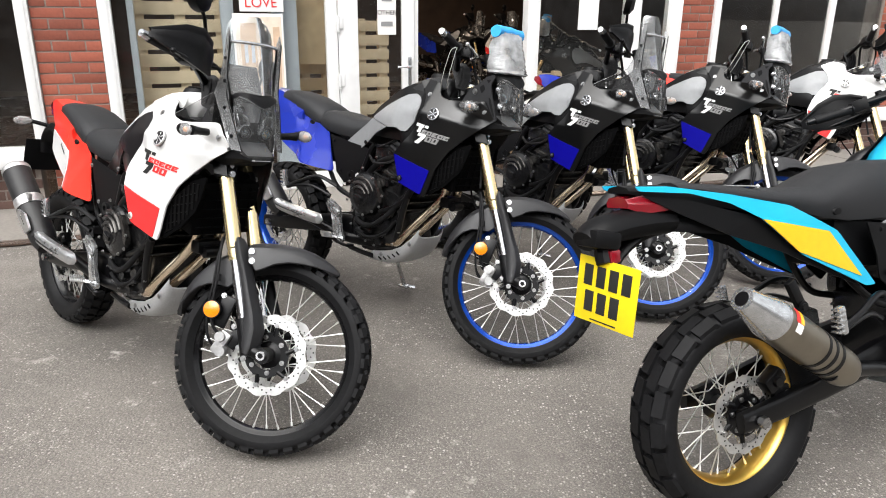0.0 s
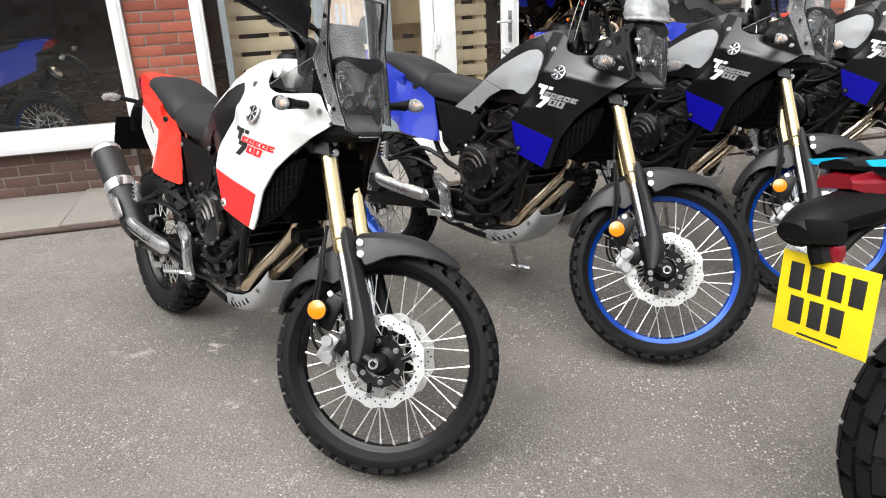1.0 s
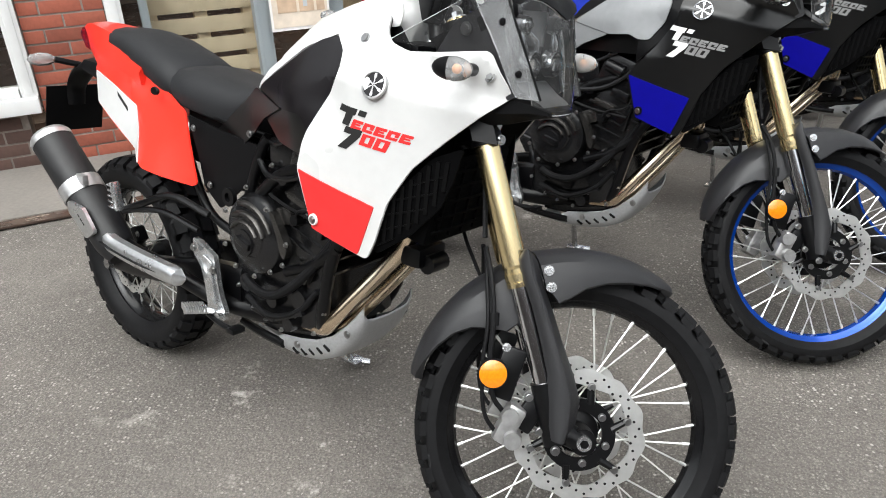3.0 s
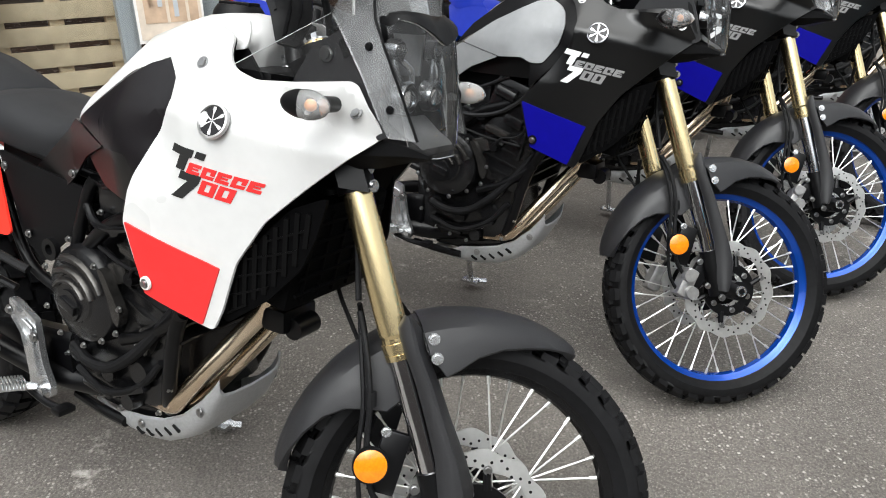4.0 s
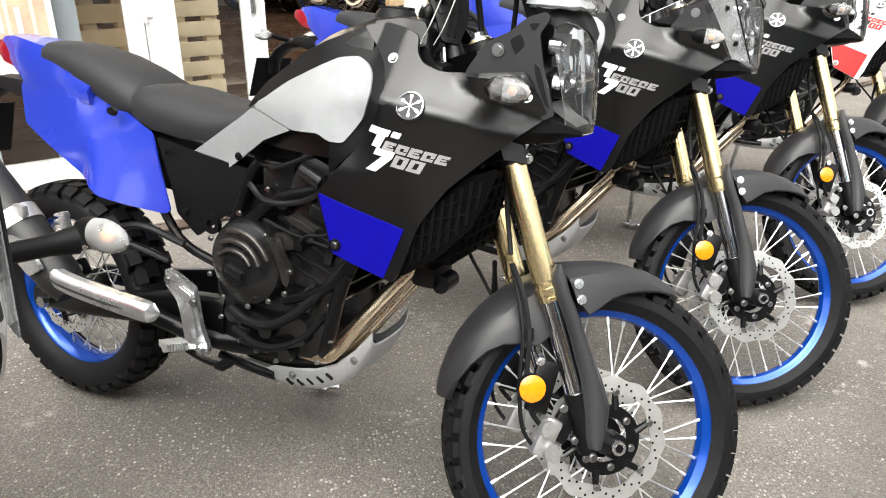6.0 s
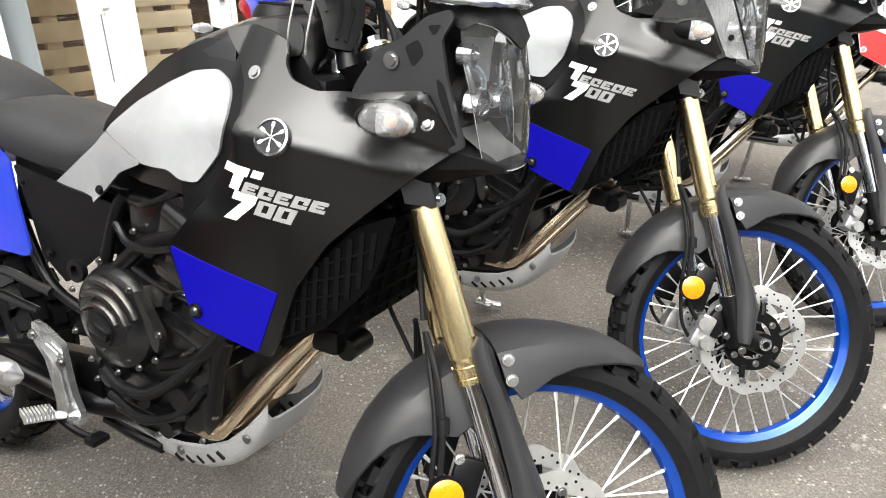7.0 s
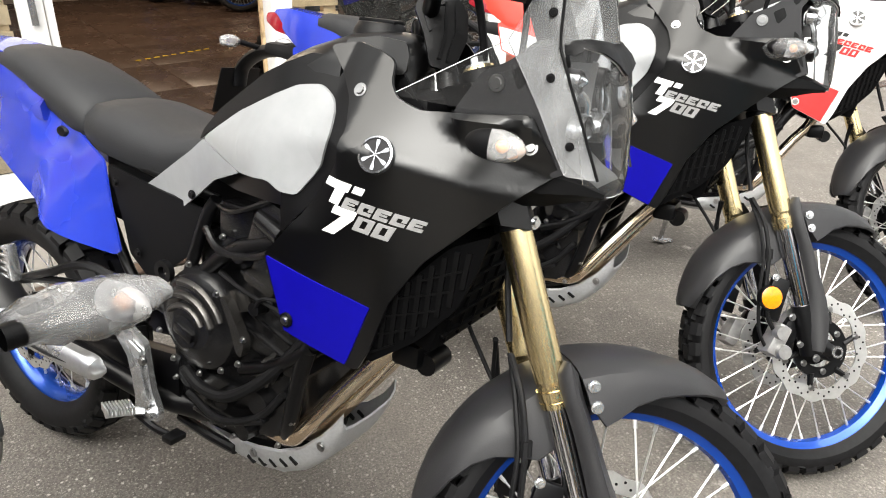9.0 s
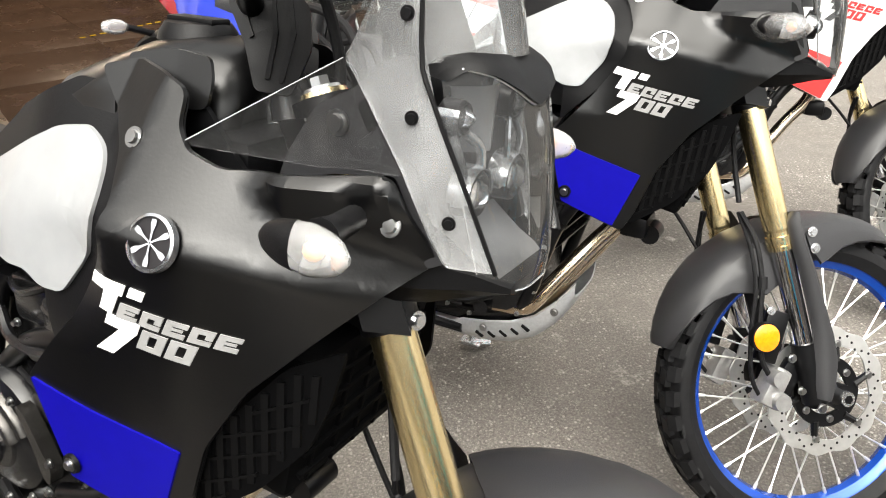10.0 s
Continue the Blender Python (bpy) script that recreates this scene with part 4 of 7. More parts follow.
    for z, t in ((0.93, 0.05), (1.095, 0.03)):
        x = fork_x(z)
        pts = [(x - 0.055, -0.06), (x - 0.02, -0.145), (x + 0.03, -0.145), (x + 0.035, -0.08), (x + 0.01, 0.0), (x + 0.035, 0.08), (x + 0.03, 0.145), (x - 0.02, 0.145), (x - 0.055, 0.06)]
        ring_faces(b, [[V(px, py, z - t / 2) for px, py in pts], [V(px - 0.42 * t, py, z + t / 2) for px, py in pts]])
    part("triple_clamp", steered(b), "black_metal", root)
    b = mk()
    cyl(b, V(1.262, 0, 0.90), V(1.175, 0, 1.10), 0.032, n=20)
    part("steering_head", b, "black_metal", root)

    # front mudguard: a pointed front half and a rear flap, each with side skirts
    def arch(rows):
        b = mk()
        outer = []
        for a, r0, w, rb in rows:
            a = radians(a)
            half = [(0.0, r0), (0.45, r0 - 0.003), (0.72, r0 - 0.010), (0.90, r0 - 0.024), (0.98, r0 - 0.024 - (r0 - 0.024 - rb) * 0.45), (1.0, rb)]
            outer.append([FRONT + V(r * math.cos(a), q * w, r * math.sin(a)) for q, r in [(-q, r) for q, r in half[::-1]] + half[1:]])
        ring_faces(b, outer, False, False)
        g = bmesh.ops.extrude_face_region(b, geom=b.faces[:])
        for v in g["geom"]:
            if isinstance(v, bmesh.types.BMVert):
                d = v.co - FRONT
                v.co = FRONT + V(d.x * 0.988, d.y * 0.955, d.z * 0.988)
        return b
    mud = part("front_mudguard", steered(arch([(113, 0.392, 0.127, 0.330), (109.5, 0.391, 0.127, 0.288), (105, 0.390, 0.122, 0.294), (98, 0.388, 0.112, 0.312), (90, 0.386, 0.100, 0.326), (82, 0.383, 0.086, 0.336), (75, 0.379, 0.070, 0.346), (69, 0.374, 0.052, 0.353), (65.5, 0.370, 0.036, 0.357), (64, 0.366, 0.022, 0.358)])), "grey_plastic", root, "dark grey plastic front mudguard")
    part("rear_flap", steered(arch([(113, 0.388, 0.098, 0.30), (124, 0.388, 0.098, 0.275), (134, 0.388, 0.096, 0.270), (139, 0.388, 0.095, 0.296), (144, 0.387, 0.092, 0.322), (150, 0.387, 0.087, 0.340), (157, 0.385, 0.078, 0.352), (164, 0.382, 0.066, 0.360), (169, 0.379, 0.052, 0.364), (171.5, 0.375, 0.038, 0.364)])), "grey_plastic", mud)
    for s in (-1, 1):
        b = mk()
        bolt(b, V(1.465, s * 0.125, 0.677), (0, s, 0), 0.0074, 0.006)
        bolt(b, V(1.475, s * 0.127, 0.645), (0, s, 0), 0.0074, 0.006)
        bolt(b, V(1.408, s * 0.112, 0.508), (0, s, 0), 0.0064, 0.006)
        pieces("mudguard_bolt", steered(b), "aluminium", mud)
        # caliper behind the leg
        b = mk()
        box(b, (1.440, s * 0.098, 0.352), (0.040, 0.050, 0.085), Matrix.Rotation(radians(20), 3, "Y"), 0.010)
        cyl(b, (1.437, s * 0.112, 0.372), (1.437, s * 0.135, 0.372), 0.019, 0.017, n=18)
        cyl(b, (1.450, s * 0.112, 0.325), (1.450, s * 0.135, 0.325), 0.021, 0.018, n=18)
        cal = part("brake_caliper", steered(b), "cast_grey", root, "silver two-piston brake caliper")
        b = mk()
        box(b, (1.478, s * 0.095, 0.375), (0.045, 0.020, 0.07), Matrix.Rotation(radians(25), 3, "Y"), 0.006)
        box(b, (1.420, s * 0.105, 0.455), (0.05, 0.016, 0.11), Matrix.Rotation(radians(10), 3, "Y"), 0.006)
        part("caliper_bracket", steered(b), "black_metal", cal)
        b = mk()
        bolt(b, V(1.470, s * 0.112, 0.415), (0, s, 0), 0.0066, 0.008)
        bolt(b, V(1.503, s * 0.112, 0.350), (0, s, 0), 0.0066, 0.008)
        bolt(b, V(1.537, s * 0.135, 0.322), (0, s, 0), 0.007, 0.006)
        pieces("caliper_bolt", steered(b), "steel_bolt", cal)
        b = mk()
        tube(b, [(1.335, s * 0.075, 0.70), (1.355, s * 0.112, 0.64), (1.372, s * 0.124, 0.56), (1.378, s * 0.124, 0.48), (1.395, s * 0.122, 0.41), (1.425, s * 0.112, 0.375)], 0.0055, n=8)
        tube(b, [(1.335, s * 0.065, 0.70), (1.348, s * 0.105, 0.63), (1.362, s * 0.120, 0.55), (1.366, s * 0.118, 0.46), (1.385, s * 0.112, 0.37), (1.42, s * 0.10, 0.325)], 0.0045, n=8)
        cyl(b, (1.372, s * 0.122, 0.575), (1.375, s * 0.122, 0.55), 0.010, n=10)
        part("brake_hose", steered(b), "rubber", cal)
        b = mk()
        cyl(b, (1.388, s * 0.128, 0.455), (1.388, s * 0.140, 0.455), 0.031, n=32)
        refl = part("reflector", steered(b), "black_plastic", root, "round amber side reflector")
        b = mk()
        lathe(b, [(0.0, -0.004), (0.020, -0.003), (0.028, 0.0)], (1.388, 0.1405, 0.455), "Y", 32)
        for v in b.verts:
            v.co.y = s * (0.1405 - (v.co.y - 0.1405))
        part("reflector_lens", steered(b), "amber", refl)

    # body sides
    for s in (-1, 1):
        b = mk()
        panel(b, SHROUD if white else SHROUD_DARK, flank, 0.005, 0.010, 0.0095, s)
        fairing = part("side_fairing", b, body, root, "white painted side fairing" if white else "satin black side fairing")
        b = mk()
        panel(b, [(1.20 + (x - 1.20) * 0.985, 0.92 + (z - 0.92) * 0.985) for x, z in (SHROUD if white else SHROUD_DARK)], lambda x, z: flank(x, z) + 0.0070, 0.002, 0.010, 0.02, s)
        part("liner", b, "black_plastic", fairing, "black inner face of the fairing")
        b = mk()
        panel(b, ACCENT, lambda x, z: flank(x, z) - 0.003, 0.003, 0.003, 0.03, s)
        part("accent_panel", b, accent, root, "bright red panel" if white else "deep blue panel")
        b = mk()
        p = V(1.052, s * (-flank(1.052, 0.742) + 0.003), 0.742)
        cyl(b, p, p + V(0, s * 0.004, 0), 0.013, 0.012, n=20)
        part("panel_washer", b, "nylon_white" if white else "black_plastic", root)
        b = mk()
        bolt(b, p + V(0, s * 0.003, 0), (0, s, 0), 0.006, 0.006)
        for x, z in ((1.127, 1.120), (1.384, 1.070)):
            bolt(b, V(x, s * (-flank(x, z)), z), (0, s, 0.5), 0.0075, 0.005)
        pieces("fairing_bolt", b, "steel_bolt", root)
        b = mk()
        panel(b, COVER_WHITE if white and not pale_cover else COVER_FRONT, cover_y, 0.005, 0.010, 0.02, s)
        part("tank_cover", b, cover, root, "glossy black tank side cover" if white else "white plastic tank side cover")
        b = mk()
        panel(b, COVER_REAR, cover_y, 0.005, 0.008, 0.03, s)
        part("side_cover", b, "satin_black" if white else cover, root)
        b = mk()
        bolt(b, V(0.712, s * 0.137, 0.862), (0, s, 0), 0.0065, 0.006)
        bolt(b, V(0.50, s * 0.150, 0.845), (0, s, 0), 0.0065, 0.006)
        bolt(b, V(0.545, s * 0.138, 0.70), (0, s, 0), 0.0065, 0.006)
        pieces("cover_bolt", b, "black_metal" if not white else "steel_bolt", root)
        b = mk()
        panel(b, FRAME_SIDE, lambda x, z: -0.132 + 0.05 * (x - 0.6) + 0.03 * abs(z - 0.76), 0.006, 0.008, 0.04, s)
        part("frame_cover", b, "black_plastic", root, "matt black plastic frame cover")
        # crease of black trim that runs along the tank's lower edge
        b = mk()
        if white and not pale_cover:
            panel(b, [(0.775, 0.978), (0.95, 1.088), (1.04, 1.124), (1.064, 1.130), (1.060, 1.150), (0.95, 1.112), (0.82, 1.03)], lambda x, z: cover_y(x, z) + 0.006, 0.004, 0.006, 0.02, s)
        else:
            panel(b, [(0.750, 0.978), (0.876, 1.048), (0.999, 1.107), (1.042, 1.113), (1.065, 1.100), (1.083, 1.082), (1.095, 1.048), (1.084, 1.004), (1.048, 0.953), (1.016, 0.952), (1.016, 0.880), (1.145, 1.010), (1.147, 1.085), (1.090, 1.155), (1.000, 1.160), (0.90, 1.115), (0.80, 1.040)], lambda x, z: cover_y(x, z) + 0.0055, 0.004, 0.006, 0.02, s)
        part("tank_edge", b, body if white and not pale_cover else "black_plastic", root)
        if white:
            b = mk()
            panel(b, [(0.775, 0.972), (0.95, 1.075), (1.062, 1.110), (1.088, 1.076), (1.093, 1.020), (1.064, 0.95), (1.01, 0.865), (0.88, 0.875), (0.80, 0.93)], lambda x, z: cover_y(x, z) + 0.0065, 0.004, 0.008, 0.02, s)
            part("lower_cover", b, "satin_black", root, "black plastic lower tank trim")
        # emblem: chrome ring on a dark disc with three plain spokes
        c = V(1.192, s * 0.2195, 1.039)
        nrm = V(0.10, s * 0.90, 0.38).normalized()
        c = c - nrm * 0.0025
        u, w = frame_of(nrm)
        b = mk()
        cyl(b, c - nrm * 0.004, c + nrm * 0.003, 0.0275, n=36)
        emb = part("emblem", b, "black_gloss", root, "round dark emblem with chrome ring")
        b = mk()
        k = 36
        rg = []
        for i in range(k):
            a = 2 * math.pi * i / k
            e = math.cos(a) * u + math.sin(a) * w
            rg.append([c + nrm * h + e * r for r, h in ((0.0238, 0.002), (0.0248, 0.0055), (0.0278, 0.0045), (0.0285, -0.002))])
        rg.append(rg[0])
        ring_faces(b, rg, False, False)
        for i in range(3):
            a = radians(90 + 120 * i)
            for q in (0, math.pi):
                e = math.cos(a + q) * u + math.sin(a + q) * w
                f = math.cos(a + q + 1.57) * u + math.sin(a + q + 1.57) * w
                ln = 0.0225
                v = [b.verts.new(c + nrm * 0.0042 + e * t * ln + f * g) for t, g in ((0.04, -0.0008), (0.50, -0.0013), (0.80, -0.0032), (1.0, -0.0026), (1.0, 0.0026), (0.80, 0.0032), (0.50, 0.0013), (0.04, 0.0008))]
                b.faces.new(v)
        pieces("emblem_ring", b, "dull_metal" if white else "reflector_chrome", emb, 0.0005)
        indicator(root, (1.364, s * 0.140, 1.082), (1.392, s * 0.254, 1.091), wrapped)
        # tail panel
        b = mk()
        panel(b, TAIL_RALLY if rally else TAIL, rally_y if rally else tail_y, 0.005, 0.012, 0.035, s)
        part("tail_panel", b, tail, root, "red and white tail panel" if white else ("sky blue and yellow tail panel" if rally else "glossy blue tail panel"))
        if rally:
            b = mk()
            panel(b, TAIL_YELLOW, lambda x, z: rally_y(x, z) - 0.0025, 0.003, 0.004, 0.035, s)
            part("tail_flash", b, "yellow_paint", root)
            b = mk()
            panel(b, [(-0.34, 1.022), (-0.20, 1.0), (0.03, 0.93), (0.205, 0.80), (0.455, 0.668), (0.32, 0.725), (0.13, 0.815), (-0.06, 0.885), (-0.22, 0.960)], lambda x, z: rally_y(x, z) + 0.018, 0.004, 0.01, 0.05, s)
            part("under_tail", b, "black_plastic", root)
        if white:
            b = mk()
            panel(b, TAIL_WHITE, lambda x, z: tail_y(x, z) - 0.0025, 0.003, 0.006, 0.035, s)
            part("tail_flash", b, "white_paint", root)
            b = mk()
            panel(b, [(0.065, 0.885), (0.135, 0.850), (0.140, 0.838), (0.070, 0.873)], lambda x, z: tail_y(x, z) - 0.004, 0.002, 0, 0.05, s)
            part("name_bar", b, "black_decal", root)
        b = mk()
        lathe(b, [(0.0, -0.006), (0.010, -0.005), (0.012, 0.0), (0.008, 0.006), (0.0, 0.006)], (0.315, 0, 0.918), "Y", 18)
        for v in b.verts:
            v.co = V(v.co.x + (v.co.x - 0.315) * 0.5, s * 0.140 + v.co.y, v.co.z)
        part("luggage_lug", b, "black_plastic", root)
    lettering(root, "black_decal" if white else "white_decal", "red_decal" if white else "light_grey_decal")

    # hooded intakes at the front of the tank
    for s in (-1, 1):
        b = mk()
        panel(b, [(1.040, 1.186), (1.095, 1.196), (1.150, 1.192), (1.163, 1.172), (1.168, 1.146), (1.142, 1.142), (1.122, 1.158), (1.088, 1.162), (1.055, 1.166)], lambda x, z: -0.098 - 0.55 * (1.19 - z) - 0.10 * max(0.0, 1.11 - x), 0.004, 0.008, 0.015, s)
        part("tank_scoop", b, "satin_black" if pale_cover else body, root)
        b = mk()
        panel(b, [(1.06, 1.16), (1.16, 1.15), (1.20, 1.09), (1.24, 1.05), (1.10, 1.02), (1.06, 1.06)], lambda x, z: -0.118 + 0.2 * max(0.0, x - 1.16), 0.006, 0.01, 0.04, s)
        part("duct_wall", b, "black_plastic", root)

    # tank
    b = mk()
    sections(b, [tank_ring(0.705, 0.992, 0.958, 0.90, 0.078), tank_ring(0.76, 1.040, 1.002, 0.90, 0.118), tank_ring(0.84, 1.106, 1.062, 0.90, 0.147), tank_ring(0.93, 1.166, 1.116, 0.90, 0.158),
                 tank_ring(1.02, 1.196, 1.148, 0.90, 0.163), tank_ring(1.065, 1.202, 1.152, 0.90, 0.158), tank_ring(1.082, 1.202, 1.150, 0.90, 0.108), tank_ring(1.13, 1.192, 1.146, 0.90, 0.090), tank_ring(1.150, 1.172, 1.120, 0.90, 0.082), tank_ring(1.153, 1.150, 1.10, 0.90, 0.078), tank_ring(1.125, 1.10, 1.06, 0.90, 0.07)])
    part("tank", b, "satin_black" if pale_cover else body, root, "white painted fuel tank" if white and not pale_cover else "satin black fuel tank", 50)
    b = mk()
    lathe(b, [(0.0, 0.022), (0.038, 0.020), (0.045, 0.010), (0.048, 0.0)], (1.03, 0, 1.193), "Z", 28)
    box(b, (1.03, 0.0, 1.215), (0.075, 0.03, 0.008), None, 0.003)
    part("filler_cap", b, "black_plastic", root)

    # seat
    def seat_ring(x, top, low, w):
        half = [(-w * 0.9, low), (-w, low + (top - low) * 0.35), (-w * 0.95, low + (top - low) * 0.7), (-w * 0.72, top - 0.006), (-w * 0.3, top + 0.001), (0, top)]
        return [V(x, y, z) for y, z in half] + [V(x, -y, z) for y, z in half[-2::-1]]
    b = mk()
    sections(b, [seat_ring(0.335, 0.968, 0.90, 0.105), seat_ring(0.36, 0.986, 0.894, 0.122), seat_ring(0.42, 0.985, 0.884, 0.128), seat_ring(0.52, 0.972, 0.874, 0.128), seat_ring(0.60, 0.962, 0.872, 0.12), seat_ring(0.68, 0.972, 0.90, 0.105), seat_ring(0.745, 0.990, 0.94, 0.085), seat_ring(0.785, 1.010, 0.97, 0.06)])
    if rally:
        b.clear()
        sections(b, [seat_ring(-0.20, 1.045, 1.0, 0.055), seat_ring(-0.05, 1.028, 0.985, 0.078), seat_ring(0.12, 1.000, 0.95, 0.098), seat_ring(0.30, 0.990, 0.90, 0.118), seat_ring(0.40, 1.020, 0.88, 0.13), seat_ring(0.50, 1.045, 0.875, 0.13), seat_ring(0.62, 1.050, 0.88, 0.12), seat_ring(0.745, 1.045, 0.94, 0.095), seat_ring(0.785, 1.030, 0.97, 0.07)])
    seat = part("seat", b, "seat_vinyl", root, "black textured vinyl seat", 60)
    b = mk()
    sections(b, [seat_ring(-0.05, 1.046, 1.010, 0.06), seat_ring(-0.01, 1.064, 1.000, 0.084), seat_ring(0.08, 1.064, 0.985, 0.098), seat_ring(0.18, 1.046, 0.955, 0.11), seat_ring(0.27, 1.018, 0.925, 0.118), seat_ring(0.345, 0.990, 0.90, 0.120), seat_ring(0.355, 0.978, 0.905, 0.112)])
    if not rally:
        part("pillion_seat", b, "seat_vinyl", root, "black textured pillion seat", 60)
    else:
        b.clear()
        box(b, (0.08, 0.0, 1.0125), (0.035, 0.12, 0.004), Matrix.Rotation(radians(7), 3, "Y"), 0.001)
        part("name_bar", b, "light_grey_decal", seat)

    # tail top, lamp, plate holder
    b = mk()
    def tail_ring(x, top, low, w):
        half = [(-w, low), (-w * 1.05, (low + top) / 2), (-w * 0.85, top), (0, top + 0.006)]
        return [V(x, y, z) for y, z in half] + [V(x, -y, z) for y, z in half[-2::-1]]
    sections(b, [tail_ring(-0.225, 1.060, 1.040, 0.040), tail_ring(-0.16, 1.066, 0.985, 0.062), tail_ring(-0.07, 1.058, 0.930, 0.084), tail_ring(0.06, 1.040, 0.92, 0.096), tail_ring(0.20, 0.985, 0.92, 0.112)])
    if rally:
        b.clear()
        sections(b, [tail_ring(-0.37, 1.045, 1.03, 0.045), tail_ring(-0.25, 1.038, 1.0, 0.062), tail_ring(-0.05, 1.012, 0.96, 0.082), tail_ring(0.15, 0.975, 0.92, 0.10)])
    part("tail_top", b, "black_plastic" if rally else tail, root, "", 50)
    b = mk()
    sections(b, [tail_ring(-0.265, 1.046, 1.018, 0.035), tail_ring(-0.21, 1.052, 0.990, 0.052), tail_ring(-0.13, 1.040, 0.975, 0.058)])
    if rally:
        b.clear()
        sections(b, [tail_ring(-0.375, 1.015, 0.99, 0.045), tail_ring(-0.33, 1.022, 0.972, 0.06), tail_ring(-0.20, 1.012, 0.975, 0.065)])
    part("tail_lamp", b, "red_lens", root, "dark red tail lamp")
    b = mk()
    sections(b, [tail_ring(0.25, 0.93, 0.86, 0.09), tail_ring(0.0, 0.935, 0.875, 0.085), tail_ring(-0.15, 0.945, 0.90, 0.06), tail_ring(-0.26, 0.945, 0.915, 0.045)])
    tube(b, [(-0.18, 0, 0.93), (-0.31, 0, 0.91), (-0.395, 0, 0.85), (-0.41, 0, 0.78)], [0.05, 0.045, 0.035, 0.03], n=12, flat=0.5)
    holder = part("rear_mudguard", b, "black_plastic", root, "black plastic rear mudguard", 50)
    if rally:
        b = mk()
        tube(b, [(-0.22, -0.01, 0.94), (-0.34, -0.02, 0.945), (-0.46, -0.03, 0.935), (-0.515, -0.035, 0.915)], [0.055, 0.062, 0.058, 0.042], n=14, flat=0.7)
        box(b, (-0.475, -0.045, 0.918), (0.085, 0.10, 0.05), Matrix.Rotation(radians(12), 3, "Y"), 0.014)
        tube(b, [(-0.44, -0.04, 0.925), (-0.46, -0.05, 0.88), (-0.465, -0.06, 0.85)], [0.03, 0.028, 0.025], n=10)
        arm = part("plate_arm", b, "black_plastic", root)
        b = mk()
        box(b, (-0.452, -0.055, 0.872), (0.03, 0.07, 0.035), None, 0.005)
        part("reflector", b, "red_lens", arm, "small red rear reflector")
        across, up = V(-0.043, 0.193, 0.005).normalized(), V(0.022, -0.042, 0.172)
        up = (up - across * up.dot(across)).normalized()
        back = across.cross(up)
        q = Matrix.Translation((-0.4735, -0.0665, 0.7705)) @ Matrix((back, across, up)).transposed().to_4x4() @ Matrix.Rotation(radians(7), 4, "X")
        b = mk()
        box(b, (0, 0, 0), (0.003, 0.208, 0.180), None, 0.001)
        bmesh.ops.transform(b, matrix=q, verts=b.verts)
        plate = part("number_plate", b, "plate_yellow", root, "yellow number plate with dark bars")
        # two rows of plain dark bars in place of the characters
        for z, n in ((0.040, 4), (-0.032, 3)):
            for i in range(n):
                b = mk()
                box(b, (-0.0022, -(i - (n - 1) / 2) * 0.044 + (0.012 if n == 3 else 0), z), (0.0015, 0.030, 0.058), None, 0.0005)
                bmesh.ops.transform(b, matrix=q, verts=b.verts)
                part("plate_bar", b, "black_decal", plate)
        b = mk()
        box(b, (-0.0022, 0.0, -0.081), (0.0012, 0.09, 0.004), None, 0.0003)
        bmesh.ops.transform(b, matrix=q, verts=b.verts)
        part("plate_bar", b, "black_decal", plate)
    else:
        b = mk()
        rot = Matrix.Rotation(radians(14), 3, "Y")
        box(b, (-0.425, 0, 0.765), (0.004, 0.20, 0.165), rot, 0.001)
        part("plate_backing", b, "black_plastic", holder)
    for s in (-1, 1):
        if rally:
            break
        b = mk()
        tube(b, [(-0.30, s * 0.03, 0.925), (-0.325, s * 0.10, 0.940)], 0.010, n=10, k=2)
        ind = part("rear_indicator", b, "black_plastic", root, "clear rear indicator on a black stalk")
        b = mk()
        lathe(b, [(0.0, -0.045), (0.015, -0.034), (0.022, -0.006), (0.020, 0.020), (0.010, 0.042), (0.0, 0.048)], (-0.330, s * 0.140, 0.941), "Y", 16)
        part("lens", b, "indicator_clear", ind)

    # dark box under the seat, between the frame covers
    b = mk()
    box(b, (0.55, 0, 0.80), (0.36, 0.17, 0.17), Matrix.Rotation(radians(5), 3, "Y"), 0.02)
    box(b, (0.80, 0, 0.87), (0.24, 0.18, 0.12), None, 0.02)
    part("air_box", b, "black_plastic", root)

    # frame, swingarm, engine
    for s in (-1, 1):
        for pts, r in (([(1.235, s * 0.04, 1.0), (1.10, s * 0.13, 0.90), (0.96, s * 0.142, 0.83), (0.82, s * 0.140, 0.775), (0.70, s * 0.130, 0.66), (0.665, s * 0.118, 0.54), (0.675, s * 0.105, 0.40)], 0.0155),
                       ([(1.225, s * 0.05, 0.93), (1.14, s * 0.12, 0.80), (1.03, s * 0.145, 0.66), (0.975, s * 0.135, 0.47), (0.940, s * 0.102, 0.392)], 0.016),
                       ([(1.035, s * 0.148, 0.65), (0.95, s * 0.15, 0.585), (0.86, s * 0.15, 0.545)], 0.013),
                       ([(0.66, s * 0.12, 0.64), (0.735, s * 0.125, 0.815), (0.76, s * 0.12, 0.86)], 0.013),
                       ([(0.74, s * 0.095, 0.850), (0.50, s * 0.105, 0.880), (0.20, s * 0.085, 0.91), (-0.05, s * 0.06, 0.93)], 0.010),
                       ([(0.635, s * 0.12, 0.575), (0.50, s * 0.115, 0.62), (0.37, s * 0.085, 0.76), (0.30, s * 0.075, 0.90)], 0.012),
                       ([(0.935, s * 0.098, 0.400), (0.80, s * 0.095, 0.372), (0.67, s * 0.10, 0.395)], 0.014)):
            b = mk()
            tube(b, pts, r, n=12)
            part("frame_tube", b, "black_metal", root)
        # pillion peg hanger
        b = mk()
